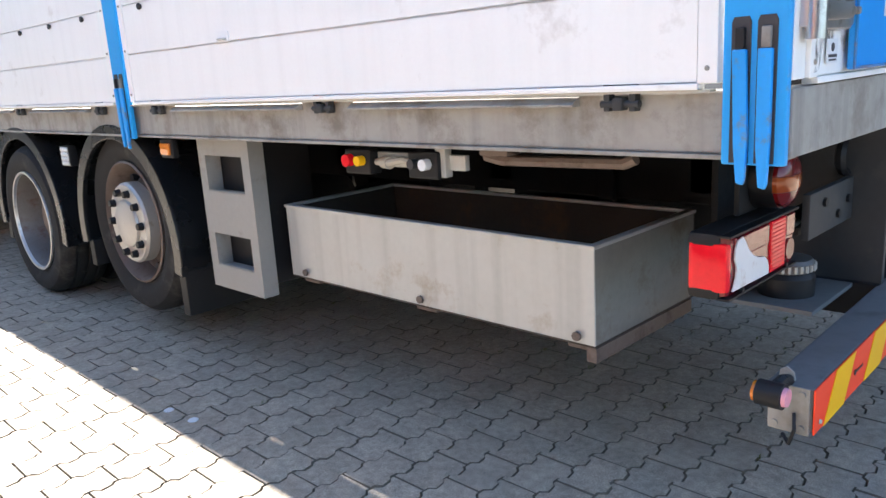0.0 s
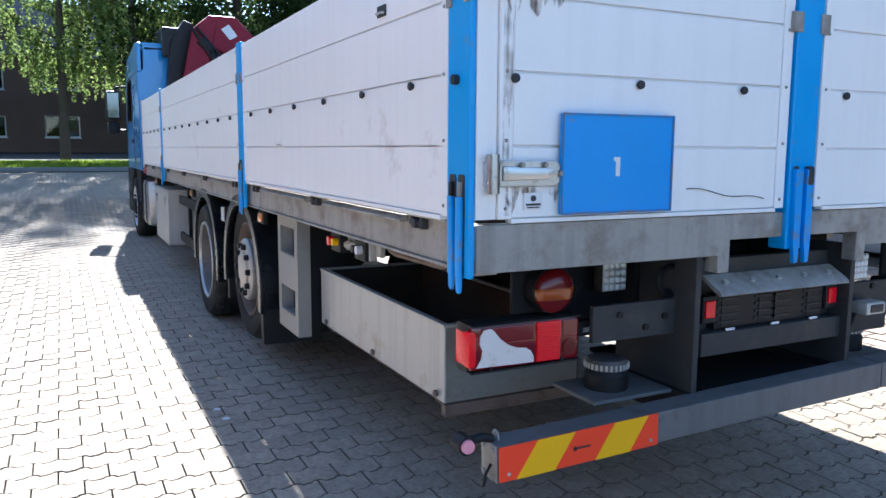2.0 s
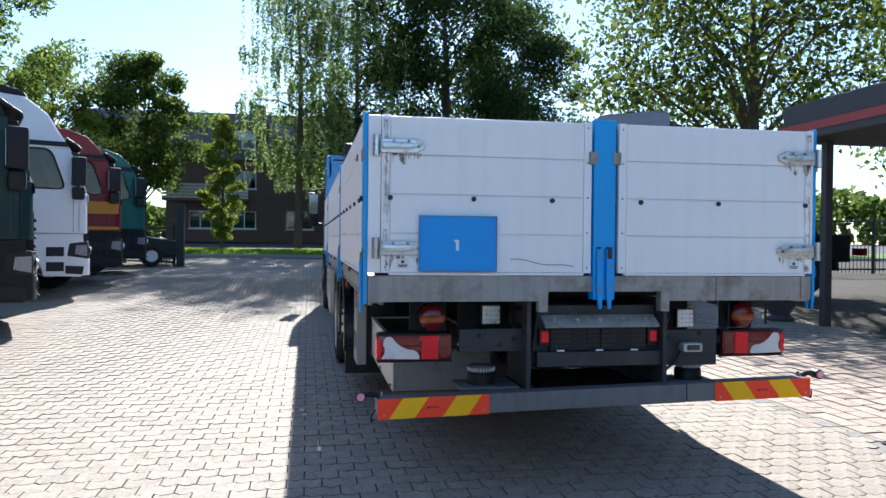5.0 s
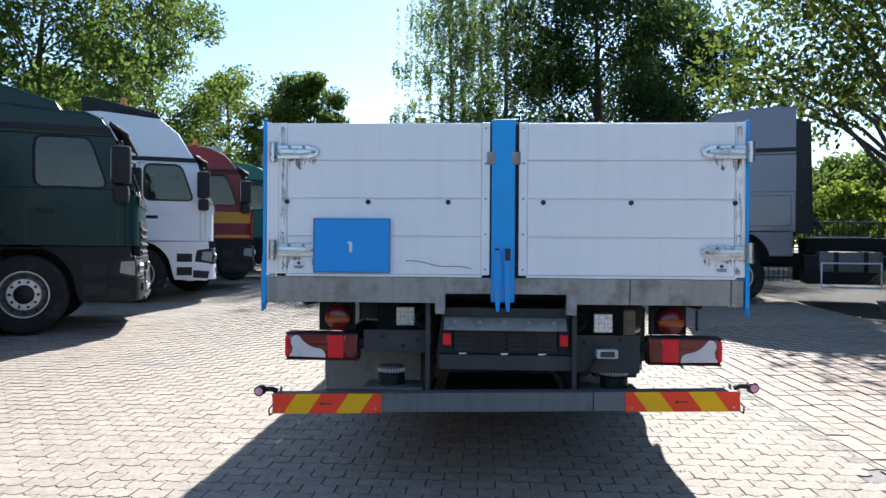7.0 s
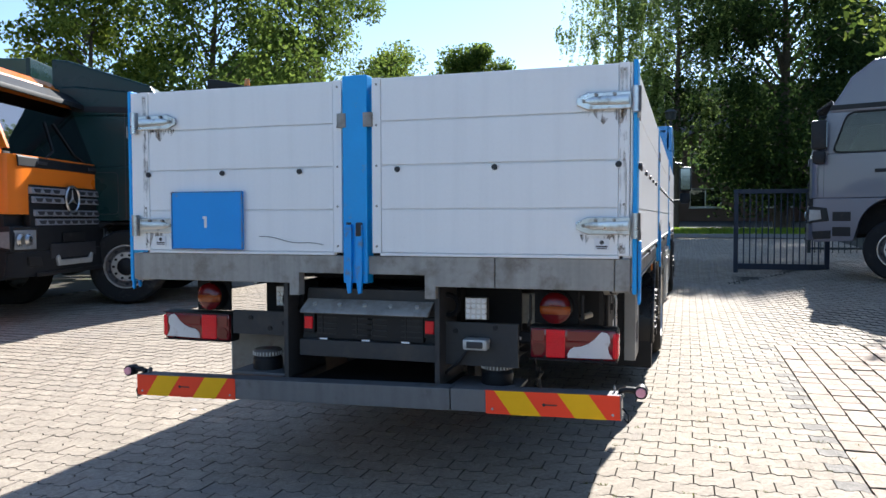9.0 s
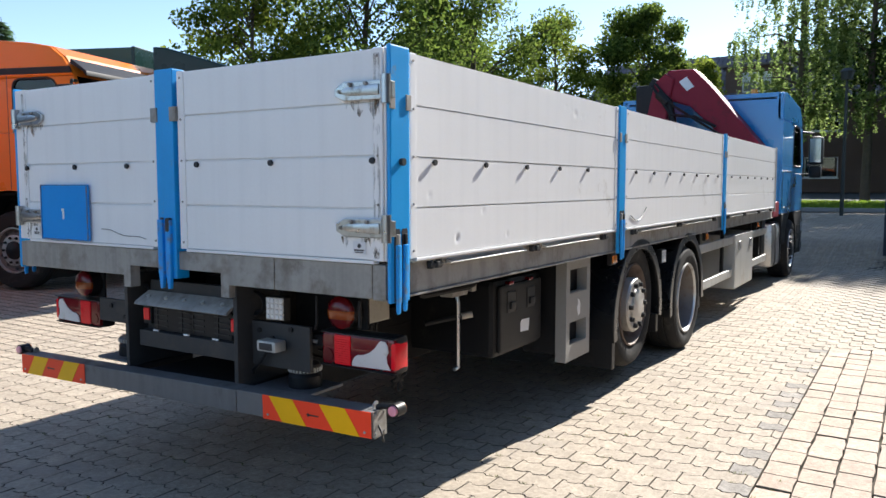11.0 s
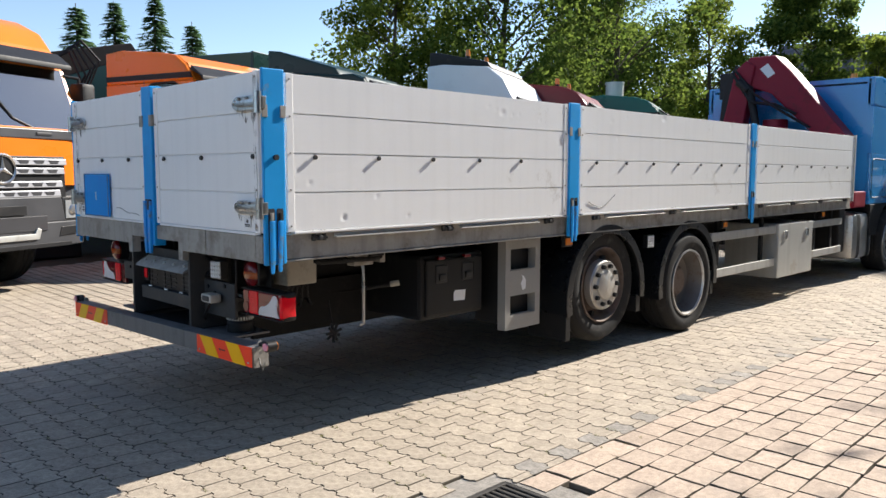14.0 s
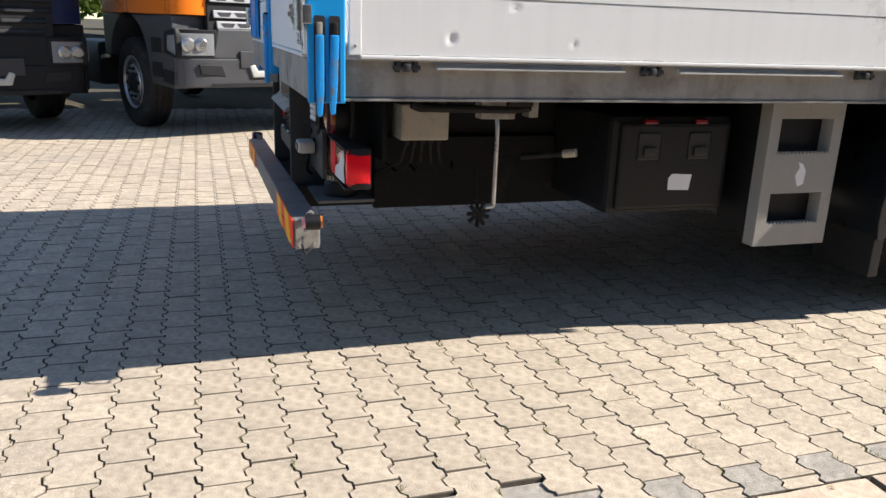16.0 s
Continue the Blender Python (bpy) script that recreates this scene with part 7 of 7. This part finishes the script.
# ---- canopy building with its dull red stripe ----
hall = thing("canopy_building", pose(-6.6, 6.15, 0.12), "low dark-fascia building with a dull red stripe and glazed front", "building")
bm = B()
box(bm, 0, 14, -0.6, 8, 2.72, 3.25, 0.02)
part("roof", bm, FASCIA, hall)
bm = B()
box(bm, -0.02, 14, -0.62, -0.604, 2.83, 2.95)
box(bm, -0.02, -0.004, -0.6, 8, 2.83, 2.95)
part("stripe", bm, STRIPE, hall)
bm = B()
box(bm, 0.9, 14, 0.9, 1.1, -0.1, 2.72)
box(bm, 0.9, 1.1, 1.1, 8, -0.1, 2.72)
part("wall", bm, FASCIA, hall)
for i in range(8):
    bm = B()
    x0_ = 1.2 + 1.6 * i
    box(bm, x0_, x0_ + 1.45, 0.86, 0.89, 0.35, 2.5)
    win = part("window", bm, mat("dark_glazing", (0.02, 0.025, 0.028), 0.06, 0, 0.05, 2, 20, 0), hall) if i == 0 else again(win, hall, pose(1.6 * i, 0, 0))
bm = B()
box(bm, 0.9, 14, 0.55, 0.85, 0.0, 0.24, 0.01)
part("plinth", bm, CHEQUER, hall, "chequer-plate plinth")
for x in (0.4, 5.0, 9.6):
    bm = B()
    box(bm, x - 0.06, x + 0.06, -0.2, -0.08, -0.1, 2.72, 0.01)
    part("column", bm, FASCIA, hall)
# planter with a grassy plant beside the building
pl = thing("planter", pose(-6.9, 5.75, rise(-6.9, 5.75)), "dark round planter with a pale ornamental grass", "planter")
bm = B()
lathe(bm, [(0.001, 0.0), (0.2, 0.0), (0.22, -0.04), (0.14, -0.10), (0.30, -0.38), (0.34, -0.45), (0.30, -0.45), (0.001, -0.40)], 28, pose(0, 0, 0, -90, 0, 0))
part("pot", bm, FASCIA, pl)
rng = np.random.default_rng(2)
v, f = [], []
for i in range(700):
    a, l, w = rng.uniform(0, 6.28), rng.uniform(0.35, 0.75), 0.008
    d = Vector((math.cos(a), math.sin(a), 0))
    q = Vector((-d.y, d.x, 0)) * w
    p0 = Vector((rng.normal() * 0.07, rng.normal() * 0.07, 0.40))
    out = rng.uniform(0.15, 0.6)
    p1 = p0 + d * l * out * 0.5 + Vector((0, 0, l * 0.7))
    p2 = p0 + d * l * out * 1.3 + Vector((0, 0, l * (0.85 - out * 0.9)))
    k = len(v)
    v += [p0 - q, p0 + q, p1 + q, p1 - q, p2]
    f += [(k, k + 1, k + 2, k + 3), (k + 3, k + 2, k + 4)]
me = bpy.data.meshes.new("ornamental_grass")
me.from_pydata([tuple(p) for p in v], [], f)
me.materials.append(leaf_mat("pale_grass", (0.20, 0.24, 0.08), (0.42, 0.42, 0.20)))
new("ornamental_grass", me).parent = pl

# ---- fences and gate post ----
def bar_fence(x0, y0, x1, y1, h, gap, label):
    f = thing("fence", pose(x0, y0, rise(x0, y0)), label, "fence")
    n = math.hypot(x1 - x0, y1 - y0)
    d = Vector(((x1 - x0) / n, (y1 - y0) / n, 0))
    bm = B()
    for z in (0.12, h - 0.05):
        cyl(bm, Vector((0, 0, z)), d * n + Vector((0, 0, z)), 0.03, seg=6)
    part("rail", bm, FENCE, f)
    first = None
    for i in range(int(n / gap)):
        p = d * gap * i
        if first is None:
            bm = B()
            cyl(bm, (0, 0, 0.0), (0, 0, h), 0.012, seg=6)
            first = part("bar", bm, FENCE, f, m=Matrix.Translation(p))
        else:
            again(first, f, Matrix.Translation(p))
    for i in range(int(n / 2.5) + 1):
        bm = B()
        p = d * 2.5 * i
        box(bm, p.x - 0.04, p.x + 0.04, p.y - 0.04, p.y + 0.04, -0.1, h + 0.08, 0.006)
        part("fence_post", bm, FENCE, f)


bar_fence(-18.5, 4.5, -18.5, 22.0, 1.75, 0.14, "dark metal railing beside the yard")
# steel yard gate pushed open beside the parked tractor
gate = thing("gate", pose(-14.0, 2.42, rise(-14.0, 2.42) - 0.02), "dark blue-grey steel bar gate pushed open", "gate")
GATEPAINT = mat("dark_blue_gate_paint", (0.016, 0.024, 0.045), 0.5, 0.1, 0.12, 5, 60, 0.05)
for a in ((0, 0.09, 0.0, 1.78), (1.75, 1.84, 0.0, 1.78), (0.09, 1.75, 1.69, 1.78), (0.09, 1.75, 0.10, 0.22)):
    bm = B()
    box(bm, -0.045, 0.045, *a, 0.006)
    part("gate_frame", bm, GATEPAINT, gate)
for i in range(13):
    bm = B()
    box(bm, -0.012, 0.012, 0.20 + 0.12 * i - 0.012, 0.20 + 0.12 * i + 0.012, 0.22, 1.69)
    part("bar", bm, GATEPAINT, gate)
bar_fence(-21.0, -5.6, -25.5, -10.5, 1.25, 0.12, "dark wire mesh fence beside the gate")
gp = thing("gate_post", pose(-20.6, -5.35, rise(-20.6, -5.35)), "dark square steel gate post", "post")
bm = B()
box(bm, -0.11, 0.11, -0.11, 0.11, 0, 1.9, 0.01)
part("post_shaft", bm, FENCE, gp)
bm = B()
box(bm, -0.2, 0.2, -0.2, 0.2, 0, 0.03, 0.004)
part("foot_plate", bm, FENCE, gp)
lp = thing("street_lamp", pose(-24.5, 0.9, rise(-24.5, 0.9)), "slim dark street lamp on the lawn's edge", "street lamp")
bm = B()
cyl(bm, (0, 0, 0), (0, 0, 4.2), 0.06, 0.04, 12)
part("mast", bm, FENCE, lp)
bm = B()
cyl(bm, (0, 0, 4.2), (0, 0, 4.45), 0.16, 0.20, 16)
cyl(bm, (0, 0, 4.45), (0, 0, 4.55), 0.24, 0.10, 16)
part("lantern", bm, FENCE, lp)


# ---- paving: zigzag interlocking pavers, laid in columns ----
PW, PL = 0.1365, 0.1905
SETT_X, SETT_Y = -5.2, 2.34
ZIG = ((0.0, 0.0), (0.07, 0.0), (0.16, 0.021), (0.36, 0.015), (0.43, 0.0), (0.57, 0.0), (0.66, 0.021), (0.86, 0.015), (0.93, 0.0), (1.0, 0.0))


def paver_outline(x, y, gap=0.0024):
    """One paver between two zigzag joints; its ends are straight."""
    left = [(x + dx - 0.011 + gap, y + gap + (PL - 2 * gap) * u) for u, dx in ZIG]
    right = [(x + PW + dx - 0.011 - gap, y + gap + (PL - 2 * gap) * u) for u, dx in ZIG]
    pts = left + right[::-1]
    return [(px, min(py, SETT_Y - 0.004)) for px, py in pts] if x > SETT_X - 0.05 else pts


def paver_mesh(items, name, top):
    """items: outlines with a height and a lean; returns one mesh of all of them."""
    v, f, side = [], [], []
    for pts, z, tilt in items:
        n, k = len(pts), len(v)
        cx, cy = sum(p[0] for p in pts) / n, sum(p[1] for p in pts) / n
        flat = cx < -8
        v += [(px, py, z - 0.032) for px, py in pts]
        v += [] if flat else [(px, py, z - 0.004) for px, py in pts]
        v += [(cx + (px - cx) * 0.98, cy + (py - cy) * 0.984, z + tilt * (px - cx)) for px, py in pts]
        top_ring = k + (n if flat else 2 * n)
        # nearer pavers: sides and chamfers take the darker edge material
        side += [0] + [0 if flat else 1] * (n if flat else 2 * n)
        f.append(tuple(top_ring + i for i in range(n))[::-1])
        for i in range(n):
            j = (i + 1) % n
            f.append((k + j, k + i, k + n + i, k + n + j))
            if not flat:
                f.append((k + n + j, k + n + i, k + 2 * n + i, k + 2 * n + j))
    me = bpy.data.meshes.new(name)
    me.from_pydata(v, [], f)
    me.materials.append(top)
    me.materials.append(PAVEREDGE)
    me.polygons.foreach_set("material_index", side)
    return me


DRAIN = (-0.68, -0.22, 2.27, 2.62)
prng = random.Random(4)
far_light, dark_edge = [], []
near_count = 0
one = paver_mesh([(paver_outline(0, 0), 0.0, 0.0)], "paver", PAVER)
for i in range(-190, 44):
    for j in range(-42, 32):
        x, y = i * PW, j * PL + (PL / 2 if i % 2 else 0)
        if (x > SETT_X - 0.05 and y > SETT_Y - 0.035) or (DRAIN[0] - PW < x < DRAIN[1] and DRAIN[2] - PL < y < DRAIN[3]):
            continue
        z, tilt = rise(x, y) + prng.uniform(-0.0015, 0.0015), prng.uniform(-0.012, 0.012)
        if x > SETT_X and SETT_Y - 2 * PL < y < SETT_Y and i % 2:
            if y > SETT_Y - 1.05 * PL and prng.random() < 0.7:
                dark_edge.append((paver_outline(x, y), z, tilt))
                continue
        if 0.35 < y < 2.2 and -1.0 < x < 0.55 and near_count < 290:
            ob = new("paver", one)
            ob.matrix_basis = Matrix.Translation((x, y, z)) @ Matrix.Rotation(tilt, 4, "Y")
            ob.parent = ground
            near_count += 1
            continue
        far_light.append((paver_outline(x, y), z, tilt))
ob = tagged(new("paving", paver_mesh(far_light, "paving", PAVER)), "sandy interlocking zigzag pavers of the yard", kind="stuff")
ob.parent = ground
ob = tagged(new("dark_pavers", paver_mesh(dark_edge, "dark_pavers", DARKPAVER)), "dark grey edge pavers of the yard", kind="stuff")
ob.parent = ground
setts = []
SX, SY = 0.205, 0.163
for i in range(-26, 40):
    for j in range(0, 22):
        x, y = SETT_X + (i + 26) * SX + prng.uniform(-0.004, 0.004) + (0.1 if j % 2 else 0) * 0.35, SETT_Y + j * SY
        if DRAIN[0] - SX < x < DRAIN[1] and y < DRAIN[3]:
            continue
        g = 0.0045
        w = [prng.uniform(-0.006, 0.006) for _ in range(8)]
        pts = [(x + g + w[0], y + g), (x + SX * 0.5, y + g + w[1]), (x + SX - g + w[2], y + g), (x + SX - g + w[3], y + SY * 0.5), (x + SX - g, y + SY - g + w[4]),
               (x + SX * 0.5, y + SY - g + w[5]), (x + g, y + SY - g + w[6]), (x + g + w[7], y + SY * 0.5)]
        setts.append((pts, rise(x, y) + prng.uniform(-0.002, 0.003), prng.uniform(-0.009, 0.009)))
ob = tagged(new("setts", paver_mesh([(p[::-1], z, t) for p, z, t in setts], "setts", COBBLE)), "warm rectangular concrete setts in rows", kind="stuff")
ob.parent = ground

SURROUND = thing("drain_surround", pose(0, 0, 0), "rough grey concrete collar round the drain", "drain")
for a in ((DRAIN[0] - 0.13, DRAIN[1] + 0.13, DRAIN[2] - 0.16, DRAIN[2] + 0.005), (DRAIN[0] - 0.13, DRAIN[1] + 0.13, DRAIN[3] - 0.005, DRAIN[3] + 0.04),
          (DRAIN[0] - 0.13, DRAIN[0] + 0.015, DRAIN[2] + 0.005, DRAIN[3] - 0.005), (DRAIN[1] - 0.015, DRAIN[1] + 0.13, DRAIN[2] + 0.005, DRAIN[3] - 0.005)):
    bm = B()
    box(bm, *a, -0.04, -0.006, 0.003)
    part("collar_slab", bm, DARKPAVER, SURROUND)
for x, y in ((-2.16, -1.547), (-2.0, -1.531), (-1.2, -1.75)):
    t = thing("white_spot", pose(x, y, 0), "small white spot on the paving", "spot")
    bm = B()
    cyl(bm, (0, 0, -0.002), (0, 0, 0.0022), 0.022, 0.018, 9)
    part("white_dab", bm, STICKER, t)

# slotted drain cover
drain = thing("drain_cover", pose(-0.45, 2.445, 0) @ Matrix.Diagonal((0.70, 1.08, 1, 1)), "dark cast-iron slotted drain cover", "drain")
IRON = mat("cast_iron", (0.06, 0.055, 0.05), 0.6, 0.5, 0.2, 10, 60, 0.2)
bm = B()
box(bm, -0.28, 0.28, -0.15, -0.12, -0.05, 0.002, 0.004)
box(bm, -0.28, 0.28, 0.12, 0.15, -0.05, 0.002, 0.004)
box(bm, -0.28, -0.25, -0.12, 0.12, -0.05, 0.002, 0.004)
box(bm, 0.25, 0.28, -0.12, 0.12, -0.05, 0.002, 0.004)
part("drain_frame", bm, IRON, drain)
first = None
for i in range(9):
    p = pose(-0.215 + 0.054 * i, 0, 0)
    if first is None:
        bm = B()
        box(bm, -0.014, 0.014, -0.12, 0.12, -0.04, 0.0, 0.004)
        first = part("drain_bar", bm, IRON, drain, m=p)
    else:
        again(first, drain, p)

# tufts of moss and grass in the joints
mrng = np.random.default_rng(14)
v, f = [], []
for i in range(420):
    ci, cj = int(mrng.integers(-22, 18)), int(mrng.integers(-8, 13))
    x0_, y0_ = ci * PW - 0.005 + mrng.uniform(-0.004, 0.012), cj * PL + mrng.uniform(0, PL)
    if mrng.uniform() > 0.25 + 0.6 * (y0_ > 0.9):
        continue
    for k in range(int(mrng.integers(5, 16))):
        a, hh = mrng.uniform(0, 6.283), mrng.uniform(0.005, 0.016)
        p = Vector((x0_ + mrng.normal() * 0.004, y0_ + mrng.normal() * 0.014, -0.008))
        d = Vector((math.cos(a), math.sin(a), 0))
        b = len(v)
        v += [tuple(p - d * 0.0022), tuple(p + d * 0.0022), tuple(p + Vector((-d.y * 0.006, d.x * 0.006, 0.008 + hh)))]
        f.append((b, b + 1, b + 2))
me = bpy.data.meshes.new("moss")
me.from_pydata(v, [], f)
me.materials.append(leaf_mat("joint_moss", (0.08, 0.09, 0.02), (0.20, 0.21, 0.05)))
tagged(new("moss", me), "small tufts of moss and grass in the paving joints", "moss", kind="stuff")
